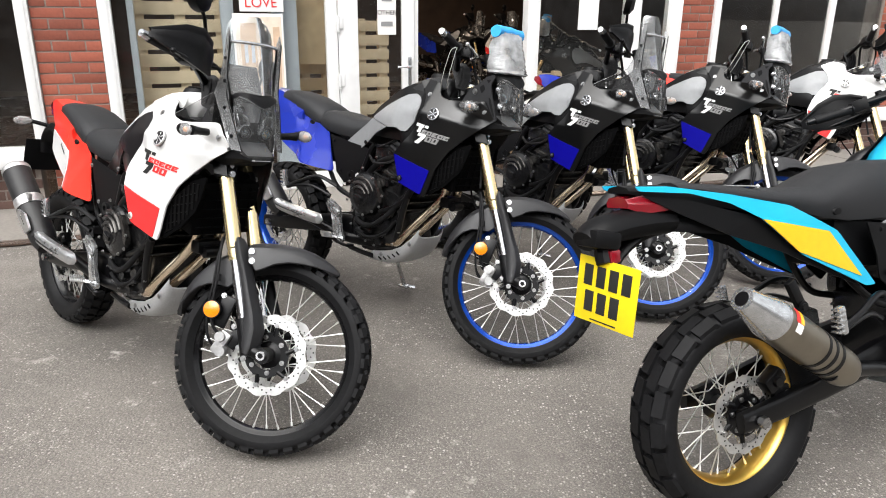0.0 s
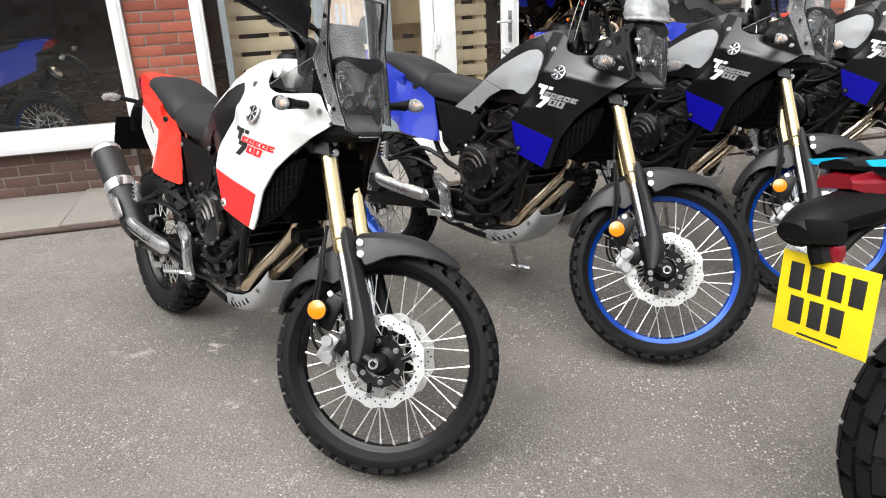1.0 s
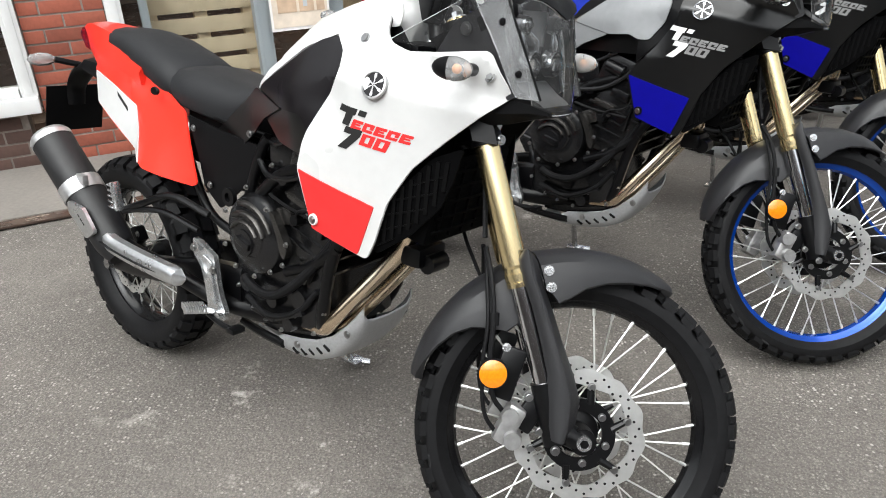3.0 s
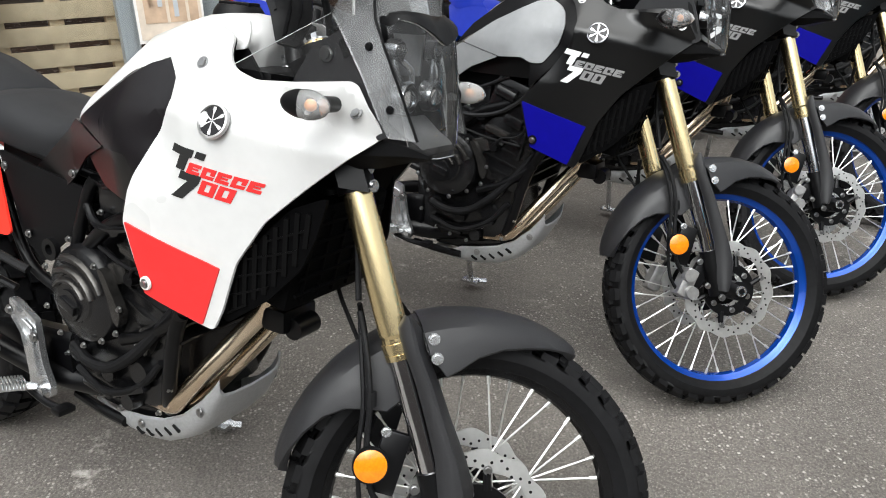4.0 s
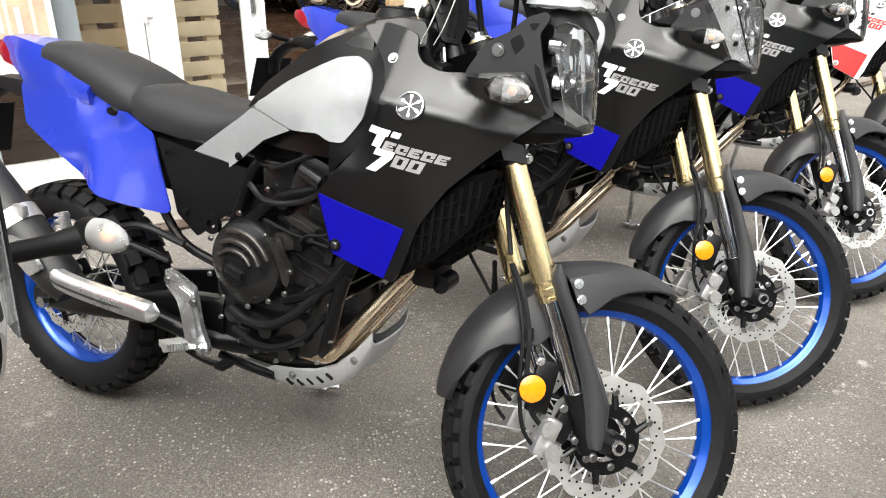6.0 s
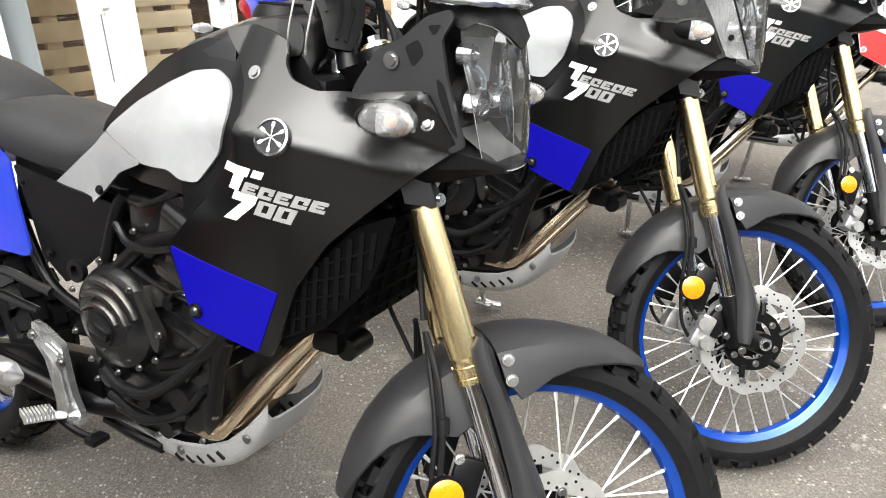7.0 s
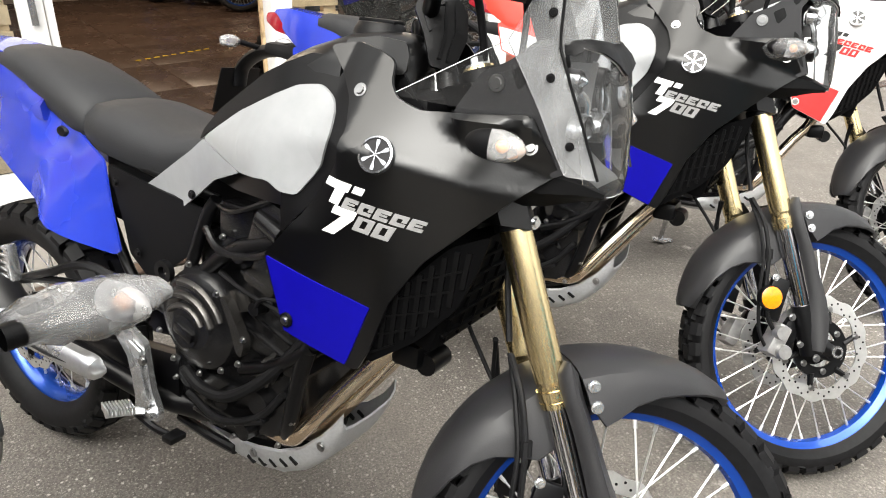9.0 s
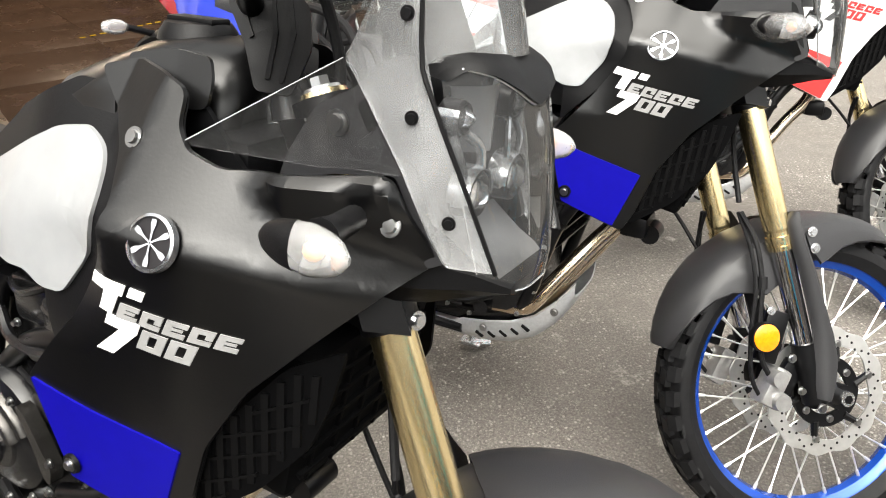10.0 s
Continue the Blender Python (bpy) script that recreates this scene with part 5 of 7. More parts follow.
        tube(b, [(0.55, s * 0.15, 0.62), (0.44, s * 0.185, 0.655), (0.33, s * 0.205, 0.615), (0.23, s * 0.21, 0.575)], 0.010, n=8)
        tube(b, [(0.50, s * 0.15, 0.565), (0.40, s * 0.185, 0.60), (0.30, s * 0.205, 0.59), (0.23, s * 0.21, 0.57)], 0.009, n=8)
        hang = part("pillion_hanger", b, "black_metal", root)
        b = mk()
        box(b, (0.225, s * 0.225, 0.615), (0.022, 0.022, 0.085), Matrix.Rotation(radians(-12), 3, "Y"), 0.005)
        for i in range(5):
            box(b, (0.212, s * 0.225, 0.583 + i * 0.016), (0.030, 0.026, 0.006), None, 0.001)
        part("pillion_peg", b, "aluminium", hang)
        # swingarm
        b = mk()
        rings = []
        for x, z, w, h in ((0.66, 0.44, 0.022, 0.055), (0.50, 0.425, 0.022, 0.05), (0.30, 0.385, 0.020, 0.042), (0.10, 0.35, 0.018, 0.036), (-0.06, 0.332, 0.016, 0.030)):
            y = s * (0.115 if x > 0.4 else 0.118)
            rings.append([V(x, y + w * math.copysign(abs(math.cos(a)) ** 0.5, math.cos(a)), z + h * math.copysign(abs(math.sin(a)) ** 0.5, math.sin(a))) for a in [2 * math.pi * k / 16 for k in range(16)]])
        ring_faces(b, rings)
        part("swingarm", b, "black_metal", root)
        b = mk()
        lathe(b, [(0.012, -0.006), (0.024, -0.006), (0.024, 0.006), (0.012, 0.006)], (0.645, s * 0.153, 0.69), "Y", 20, True)
        part("frame_lug", b, "black_metal", root)

    b = mk()
    box(b, (0.80, 0, 0.50), (0.34, 0.26, 0.24), Matrix.Rotation(radians(-6), 3, "Y"), 0.03)
    eng = part("engine", b, "engine_black", root, "black twin-cylinder engine")
    for nm, at, size, turn, bev in (("sump", (0.82, 0, 0.385), (0.26, 0.20, 0.12), 0, 0.025), ("cylinder_block", (0.93, 0, 0.68), (0.17, 0.28, 0.22), 18, 0.02),
                                    ("cylinder_head", (0.97, 0, 0.82), (0.20, 0.30, 0.12), 18, 0.02), ("gearbox", (0.78, 0, 0.72), (0.20, 0.20, 0.16), 0, 0.03)):
        b = mk()
        box(b, at, size, Matrix.Rotation(radians(turn), 3, "Y"), bev)
        part(nm, b, "engine_black", eng)
    for i in range(4):
        b = mk()
        box(b, (0.93 + i * 0.003, 0, 0.61 + i * 0.035), (0.19, 0.29, 0.008), Matrix.Rotation(radians(18), 3, "Y"), 0.002)
        part("cooling_fin", b, "engine_black", eng)
    # ribs and small fittings on the flanks of the cases
    for s in (-1, 1):
        for k, (x, z, w, h, a) in enumerate(((0.905, 0.735, 0.075, 0.020, 18), (0.985, 0.700, 0.020, 0.085, 12), (0.955, 0.770, 0.060, 0.030, 18), (0.860, 0.690, 0.050, 0.045, -20), (0.870, 0.430, 0.110, 0.016, -25), (0.770, 0.405, 0.090, 0.016, 6), (0.925, 0.560, 0.040, 0.050, 30))):
            b = mk()
            box(b, (x, s * 0.146, z), (w, 0.022, h), Matrix.Rotation(radians(a), 3, "Y"), 0.005)
            part("case_rib", b, "engine_black" if k % 3 else "engine_lit_grey", eng)
        b = mk()
        cyl(b, (0.905, s * 0.14, 0.690), (0.905, s * 0.168, 0.690), 0.015, 0.013, n=16)
        part("sensor", b, "black_plastic", eng)
        b = mk()
        tube(b, [(0.905, s * 0.165, 0.690), (0.93, s * 0.172, 0.72), (0.985, s * 0.168, 0.735), (1.01, s * 0.15, 0.79)], 0.0035, n=6)
        part("sensor_lead", b, "rubber", eng)
    CASE = V(-0.024, 0, 0.030)
    c = V(0.775, 0, 0.585) + CASE
    for s in (-1, 1):
        b = mk()
        lathe(b, [(0.0, -0.030), (0.050, -0.030), (0.054, -0.026), (0.075, -0.024), (0.098, -0.014), (0.106, 0.0), (0.108, 0.03)], c + V(0, -0.150, 0), "Y", 48)
        if s > 0:
            b = mirrored(b)
        cov = part("clutch_cover" if s < 0 else "generator_cover", b, "engine_black", eng)
        # stepped cooling ribs fanned over the upper front of the cover, about the filler cap
        k = c + V(-0.016, 0, -0.020)
        for r0, r1, a0, a1, yb in ((0.050, 0.060, 28, 140, -0.189), (0.071, 0.083, 22, 122, -0.187), (0.094, 0.107, 26, 104, -0.180)):
            b = mk()
            rows = []
            for i in range(15):
                a = radians(a0 + (a1 - a0) * i / 14)
                rows.append([k + V(r * math.cos(a), yy, r * math.sin(a)) for r, yy in ((r0 - 0.003, yb + 0.018), (r0, yb + 0.002), (r0 + 0.002, yb), (r1 - 0.004, yb + 0.001), (r1, yb + 0.006), (r1 + 0.001, yb + 0.020))])
            ring_faces(b, rows, False, False)
            if s > 0:
                b = mirrored(b)
            # pale tone carries the highlight on the ribs
            part("cover_rib", b, "engine_lit_grey", cov)
        b = mk()
        panel(b, [(x + CASE.x, z + CASE.z) for x, z in ((0.858, 0.672), (0.876, 0.668), (0.922, 0.590), (0.914, 0.560), (0.900, 0.57), (0.888, 0.61))], lambda x, z: -0.184, 0.02, 0.008, 0.05, s)
        part("cover_flank", b, "engine_lit_grey", cov)
        b = mk()
        for i, (x, z) in enumerate(((0.848, 0.672), (0.918, 0.600), (0.905, 0.545), (0.86, 0.515), (0.80, 0.488), (0.725, 0.495), (0.685, 0.545), (0.69, 0.635), (0.775, 0.712))):
            bolt(b, V(x + CASE.x, s * 0.180, z + CASE.z), (0, s, 0), 0.0048, 0.007)
        pieces("cover_bolt", b, "steel_bolt", cov)
        # bosses, hoses and oil line
        b = mk()
        for x, z, r in ((0.70, 0.47, 0.028), (0.80, 0.45, 0.024), (0.90, 0.48, 0.03), (0.86, 0.40, 0.022)):
            cyl(b, V(x, s * 0.11, z), V(x, s * 0.150, z), r, r * 0.85, n=18)
        pieces("engine_boss", b, "engine_black", eng)
        b = mk()
        tube(b, [(0.70, s * 0.150, 0.485), (0.76, s * 0.162, 0.470), (0.83, s * 0.165, 0.478), (0.90, s * 0.16, 0.525), (0.97, s * 0.15, 0.60), (1.03, s * 0.14, 0.68)], 0.012, n=10)
        tube(b, [(0.70, s * 0.145, 0.43), (0.80, s * 0.155, 0.41), (0.90, s * 0.15, 0.45), (0.96, s * 0.14, 0.52)], 0.008, n=8)
        tube(b, [(0.80, s * 0.15, 0.73), (0.88, s * 0.16, 0.715), (0.99, s * 0.17, 0.705)], 0.004, n=6)
        part("coolant_hose", b, "rubber", eng)
        b = mk()
        for x, z in ((0.72, 0.40), (0.77, 0.385), (0.88, 0.43), (0.95, 0.405), (0.985, 0.47), (0.69, 0.60), (0.66, 0.45), (0.83, 0.375), (0.92, 0.70), (0.99, 0.78), (0.86, 0.78), (0.80, 0.80)):
            bolt(b, V(x, s * 0.14, z), (0, s, 0), 0.0043, 0.009)
        pieces("engine_bolt", b, "steel_bolt", eng)
        # injector bodies and wiring between tank and engine
        b = mk()
        box(b, (0.82, s * 0.10, 0.83), (0.09, 0.06, 0.07), None, 0.01)
        cyl(b, (0.90, s * 0.14, 0.86), (0.96, s * 0.15, 0.84), 0.022, n=14)
        cyl(b, (0.85, s * 0.12, 0.78), (0.85, s * 0.155, 0.78), 0.018, n=14)
        tube(b, [(0.74, s * 0.13, 0.80), (0.80, s * 0.15, 0.775), (0.90, s * 0.155, 0.79), (0.98, s * 0.16, 0.84), (1.02, s * 0.16, 0.90)], 0.008, n=8)
        tube(b, [(0.76, s * 0.12, 0.85), (0.84, s * 0.15, 0.86), (0.93, s * 0.15, 0.90)], 0.006, n=8)
        part("throttle_body", b, "engine_black", eng)
    b = mk()
    cyl(b, c + V(-0.016, -0.176, -0.020), c + V(-0.016, -0.184, -0.020), 0.036, 0.034, n=36)
    box(b, c + V(-0.012, -0.187, -0.018), (0.050, 0.010, 0.022), Matrix.Rotation(radians(18), 3, "Y"), 0.004)
    part("clutch_cap", b, "engine_black", eng)

    # exhaust
    for pts in ([(1.09, -0.03, 0.79), (1.145, -0.03, 0.735), (1.140, -0.03, 0.665), (1.088, -0.047, 0.592), (1.032, -0.087, 0.510), (0.986, -0.116, 0.442), (0.955, -0.112, 0.412), (0.88, -0.095, 0.395), (0.78, -0.08, 0.385)],
                [(1.09, 0.05, 0.79), (1.150, 0.055, 0.735), (1.155, 0.055, 0.670), (1.107, 0.040, 0.600), (1.045, -0.012, 0.505), (0.990, -0.060, 0.425), (0.955, -0.068, 0.402), (0.88, -0.07, 0.390), (0.78, -0.07, 0.385)]):
        b = mk()
        tube(b, pts, 0.0195, n=20)
        part("header_pipe", b, "header_steel", root, "heat-tinted steel header pipe")
    b = mk()
    tube(b, [(0.80, -0.075, 0.385), (0.70, -0.10, 0.375), (0.60, -0.135, 0.378), (0.50, -0.16, 0.40), (0.38, -0.18, 0.43), (0.26, -0.20, 0.45), (0.18, -0.215, 0.47)], [0.03, 0.032, 0.026, 0.023, 0.023, 0.024, 0.03], n=16)
    part("link_pipe", b, "black_metal", root)
    p0, p1 = V(0.215, -0.215, 0.430), V(-0.095, -0.245, 0.735)
    if not rally:
        d = (p1 - p0).normalized()
        b = mk()
        L = (p1 - p0).length
        tube(b, [p0, p0 + d * 0.06, p0 + d * L * 0.5, p0 + d * (L - 0.05), p1 - d * 0.02], [0.040, 0.056, 0.060, 0.060, 0.060], n=28, k=4)
        muf = part("silencer", b, "silencer_black", root, "matt black silencer with steel band")
        b = mk()
        tube(b, [p1 - d * 0.020, p1 - d * 0.004, p1 + d * 0.008, p1 + d * 0.014], [0.0612, 0.0612, 0.054, 0.043], n=28, k=3)
        part("end_cap", b, "dull_metal", muf)
        b = mk()
        cyl(b, p1 + d * 0.02, p1 + d * 0.024, 0.022, n=20)
        part("outlet", b, "black_metal", muf)
        b = mk()
        cyl(b, p0 + d * (L * 0.50), p0 + d * (L * 0.60), 0.0625, n=32)
        q = p0 + d * (L * 0.55)
        box(b, q + V(0.045, -0.02, 0.045), (0.04, 0.018, 0.03), None, 0.004)
        part("band", b, "dull_metal", muf)
        u = V(-d.z, 0, d.x)
        b = mk()
        outline = rounded([Vector(q) for q in ((0.070, -0.045), (0.085, 0.012), (0.190, 0.016), (0.208, -0.012), (0.150, -0.058))], 0.012)
        rows = [[p0 + d * a + u * w + V(0, -0.059 - k, 0) for a, w in outline] for k in (-0.004, 0.004, 0.006)]
        rows.append([sum(rows[-1], V(0, 0, 0)) / len(outline) + (p - sum(rows[-1], V(0, 0, 0)) / len(outline)) * 0.9 + V(0, -0.001, 0) for p in rows[-1]])
        ring_faces(b, rows)
        shield = part("heat_shield", b, "chrome_satin", muf, "bright metal heat shield with small slots")
        b = mk()
        for a in (0.118, 0.132, 0.146):
            box(b, p0 + d * a - u * 0.022 + V(0, -0.0655, 0), (0.004, 0.004, 0.011), Matrix.Rotation(radians(-45), 3, "Y"), 0.001)
        pieces("shield_slot", b, "black_metal", shield)
        # guard over the link pipe
        b = mk()
        line = curve_pts([(0.120, -0.243, 0.535), (0.150, -0.246, 0.500), (0.22, -0.246, 0.474), (0.33, -0.242, 0.462), (0.43, -0.236, 0.455), (0.53, -0.228, 0.449)], 6)
        rows = []
        for i, p in enumerate(line):
            t = i / (len(line) - 1)
            h = 0.028 * math.sqrt(max(0.03, 1 - max(0, abs(2 * t - 1) * 1.12 - 0.98) ** 2 / 0.14 ** 2))
            e = (line[min(i + 1, len(line) - 1)] - line[max(i - 1, 0)]).normalized()
            up = V(-e.z, 0, e.x)
            rows.append([p + V(0, 0.012 + (yy - 0.012) * min(1, h / 0.024), 0) + up * h * zz for yy, zz in ((0.012, -1), (-0.006, -0.94), (-0.016, -0.62), (-0.019, -0.2), (-0.019, 0.2), (-0.016, 0.62), (-0.006, 0.94), (0.012, 1))])
        ring_faces(b, rows)
        g = part("pipe_guard", b, "chrome_satin", root, "pressed silver exhaust guard")
        b = mk()
        tube(b, [p + V(0, -0.0195, 0) for p in line[7:26:3]], [0.001] + [0.0065] * 5 + [0.001], n=8, k=3, flat=0.3)
        part("guard_slot", b, "black_metal", g)
    else:
        p0, p1 = V(0.265, -0.195, 0.455), V(-0.155, -0.225, 0.735)
        d = (p1 - p0).normalized()
        L = (p1 - p0).length
        b = mk()
        tube(b, [p0 - d * 0.02, p0 + d * 0.02, p0 + d * L * 0.4, p0 + d * L * 0.72], [0.046, 0.058, 0.060, 0.060], n=32, k=4)
        muf = part("silencer", b, "titanium", root, "brown-grey titanium silencer with conical end")
        b = mk()
        tube(b, [p0 + d * L * 0.72, p0 + d * L * 0.76, p0 + d * (L * 0.92), p1], [0.0605, 0.0600, 0.042, 0.034], n=32, k=3)
        part("end_cone", b, "aluminium", muf, "bright conical end cap")
        b = mk()
        cyl(b, p1 - d * 0.004, p1 + d * 0.001, 0.021, n=24)
        part("outlet", b, "black_metal", muf)
        for f in (0.20, 0.27, 0.34):
            b = mk()
            cyl(b, p0 + d * (L * f - 0.006), p0 + d * (L * f + 0.006), 0.0612, n=32)
            part("band", b, "black_metal", muf)
        up = V(0, -1, 0).cross(d).normalized()
        for f, w, h, mat in ((0.645, 0.050, 0.034, "red_decal"), (0.625, 0.046, 0.016, "yellow_paint"), (0.64, 0.055, 0.028, "paper")):
            b = mk()
            rows = []
            for a in (-0.15, 0.0, 0.15, 0.27) if mat == "paper" else (0.3, 0.55, 0.8, 1.05):
                e = V(0, -1, 0) * math.cos(a) + up * math.sin(a) * -1
                off = 0.0612 + (0.0006 if mat != "red_decal" else 0)
                c0 = p0 + d * (L * f) + e * off
                rows.append([c0 - d * h * 0.5, c0 + d * h * 0.5])
            ring_faces(b, rows, False, False)
            part("label_patch", b, mat, muf)
        b = mk()
        box(b, (0.10, -0.175, 0.70), (0.03, 0.02, 0.10), Matrix.Rotation(radians(-30), 3, "Y"), 0.005)
        bolt(b, V(0.115, -0.188, 0.665), (0, -1, 0), 0.012, 0.01)
        part("silencer_bracket", b, "black_metal", muf)
    # rider pegs and hangers
    for s in (-1, 1):
        b = mk()
        panel(b, [(0.508, 0.553), (0.54, 0.548), (0.603, 0.522), (0.620, 0.470), (0.632, 0.42), (0.652, 0.378), (0.648, 0.352), (0.60, 0.338), (0.572, 0.346), (0.576, 0.385), (0.566, 0.440), (0.552, 0.478), (0.530, 0.497), (0.512, 0.512)], lambda x, z: -0.183 + 0.1 * max(0, z - 0.46), 0.014, 0.008, 0.05, s)
        hang = part("footrest_hanger", b, "aluminium", root, "cast silver footrest hanger")
        b = mk()
        panel(b, [(0.560, 0.520), (0.598, 0.506), (0.610, 0.445), (0.622, 0.395), (0.608, 0.395), (0.596, 0.445), (0.586, 0.482), (0.556, 0.506)], lambda x, z: -0.190 + 0.1 * max(0, z - 0.46), 0.004, 0.005, 0.05, s)
        cyl(b, (0.632, s * 0.18, 0.366), (0.632, s * 0.20, 0.366), 0.016, n=18)
        part("hanger_web", b, "aluminium", hang)
        b = mk()
        pts = [V(0.622, s * 0.195, 0.376), V(0.606, s * 0.215, 0.380), V(0.585, s * 0.262, 0.386)]
        tube(b, pts, [0.012, 0.014, 0.013], n=12, flat=0.6)
        for i in range(9):
            p = pts[1].lerp(pts[2], i / 8)
            box(b, p + V(0, 0, 0.010), (0.040, 0.004, 0.018), Matrix.Rotation(radians(20 * s), 3, "Z"), 0.001)
        part("footrest", b, "aluminium", hang, "serrated metal footrest")
        b = mk()
        for x, z in ((0.612, 0.490), (0.530, 0.532), (0.626, 0.362)):
            bolt(b, V(x, s * 0.186, z), (0, s, 0), 0.008, 0.008)
        pieces("hanger_bolt", b, "steel_bolt", hang)
    b = mk()
    cyl(b, (0.57, -0.16, 0.455), (0.57, -0.16, 0.40), 0.012, n=12)
    tube(b, [(0.60, -0.20, 0.365), (0.66, -0.20, 0.352), (0.71, -0.195, 0.350)], 0.008, n=8)
    box(b, (0.718, -0.20, 0.356), (0.03, 0.04, 0.014), None, 0.004)
    part("brake_pedal", b, "black_metal", root)

    # sump guard
    def guard_ring(x, top, low, w):
        half = [(-w, top), (-w * 0.99, low + (top - low) * 0.45), (-w * 0.86, low + (top - low) * 0.12), (-w * 0.6, low), (0, low - 0.003)]
        return [V(x, y, z) for y, z in half] + [V(x, -y, z) for y, z in half[-2::-1]]
    b = mk()
    rows = [guard_ring(0.66, 0.312, 0.292, 0.080), guard_ring(0.77, 0.318, 0.284, 0.104), guard_ring(0.80, 0.336, 0.284, 0.110), guard_ring(0.87, 0.350, 0.288, 0.115), guard_ring(0.93, 0.366, 0.302, 0.116), guard_ring(0.985, 0.395, 0.330, 0.114), guard_ring(1.028, 0.436, 0.374, 0.107), guard_ring(1.052, 0.468, 0.416, 0.098), guard_ring(1.066, 0.492, 0.450, 0.090)]
    ring_faces(b, rows, False, False)
    ex = bmesh.ops.extrude_face_region(b, geom=b.faces[:])
    for v in ex["geom"]:
        if isinstance(v, bmesh.types.BMVert):
            v.co += V(-0.002, -0.004 * math.copysign(1, v.co.y) if abs(v.co.y) > 0.01 else 0, 0.004)
    skid = part("sump_guard", b, "skid_aluminium", root, "grey aluminium sump guard", 40)
    for s in (-1, 1):
        b = mk()
        for i, (x, z) in enumerate(((0.850, 0.312), (0.882, 0.320), (0.912, 0.331), (0.941, 0.345), (0.967, 0.361))):
            box(b, (x, s * (0.1095 + 0.0005 * i), z), (0.024, 0.012, 0.009), Matrix.Rotation(radians(28), 3, "Y"), 0.004)
        pieces("guard_slot", b, "black_metal", skid)
        b = mk()
        bolt(b, V(0.86, s * 0.116, 0.334), (0, s, 0), 0.007, 0.005)
        bolt(b, V(1.03, s * 0.108, 0.418), (0, s, 0), 0.007, 0.005)
        pieces("guard_bolt", b, "steel_bolt", skid)
    b = mk()
    for s in (-1, 1):
        tube(b, [(0.62, s * 0.10, 0.318), (0.72, s * 0.106, 0.312), (0.80, s * 0.108, 0.312)], 0.012, n=10)
    part("guard_mount", b, "black_metal", skid)

    # side stand
    b = mk()
    tube(b, [(0.70, 0.13, 0.33), (0.685, 0.21, 0.20), (0.668, 0.290, 0.072)], 0.011, n=10)
    tube(b, [(0.66, 0.285, 0.068), (0.72, 0.325, 0.064)], 0.011, n=8, k=2)
    box(b, (0.668, 0.297, 0.066), (0.07, 0.045, 0.012), Matrix.Rotation(radians(8), 3, "X"), 0.004)
    part("side_stand", b, "aluminium", root, "silver side stand, folded out")

    # radiator with louvred guard and side ducts
    rot = Matrix.Rotation(radians(12), 3, "Y")
    mid = V(1.232, 0, 0.812)
    b = mk()
    box(b, mid, (0.10, 0.25, 0.20), rot, 0.012)
    rad = part("radiator", b, "grille_core", root, "black radiator behind a louvred guard")
    for i in range(5):
        b = mk()
        box(b, mid + rot @ V(0.052, 0, 0.034 * (i - 2)), (0.010, 0.22, 0.007), rot, 0.002)
        part("louvre", b, "grille_core", rad)
    for y in (-0.09, -0.045, 0, 0.045, 0.09):
        b = mk()
        box(b, mid + rot @ V(0.050, y, 0), (0.010, 0.006, 0.17), rot, 0.002)
        part("louvre_bar", b, "grille_core", rad)
    GR = [(1.165, 0.705), (1.20, 0.80), (1.29, 0.905), (1.345, 0.930), (1.328, 0.862), (1.305, 0.802), (1.252, 0.738), (1.175, 0.680)]
    for s in (-1, 1):
        def duct_y(x, z):
            return flank(x, z) + 0.022 - 0.10 * max(0.0, x - 1.30)
        b = mk()
        panel(b, GR if s < 0 else [(min(x, 1.30), z) for x, z in GR if z > 0.76] + [(1.255, 0.722), (1.19, 0.69), (1.165, 0.705)], duct_y, 0.006, 0.012, 0.04, s)
        duct = part("radiator_duct", b, "grille_core", root, "black plastic radiator grille")
        for i in range(9 if s < 0 else 7):
            x = 1.180 + 0.0165 * i
            lo, hi = lerp_table([(1.16, 0.69), (1.252, 0.752), (1.30, 0.812), (1.33, 0.880)], x), lerp_table([(1.125, 0.66), (1.19, 0.80), (1.29, 0.90), (1.36, 0.90)], x)
            b = mk()
            panel(b, [(x - 0.004, lo), (x + 0.003, lo), (x + 0.010, hi), (x + 0.003, hi)], lambda p, q: duct_y(p, q) - 0.004, 0.005, 0, 0.06, s)
            part("grille_bar", b, "grille_bar", duct)
        for i in range(5):
            z = 0.712 + 0.036 * i
            x0, x1 = lerp_table([(0.70, 1.175), (0.80, 1.205), (0.90, 1.295)], z), lerp_table([(0.655, 1.165), (0.72, 1.225), (0.755, 1.260), (0.81, 1.298), (0.9, 1.325)], z)
            x1 = x1 if s < 0 else min(x1, 1.29)
            b = mk()
            panel(b, [(x0, z - 0.012), (x1, z + 0.012), (x1, z + 0.016), (x0, z - 0.008)], lambda p, q: duct_y(p, q) - 0.005, 0.006, 0, 0.06, s)
            part("grille_bar", b, "grille_bar", duct)
    b = mk()
    box(b, (1.165, 0, 0.64), (0.06, 0.10, 0.05), None, 0.012)
    cyl(b, (1.20, -0.03, 0.625), (1.20, 0.03, 0.625), 0.022, n=14)
    part("horn", b, "black_metal", root)

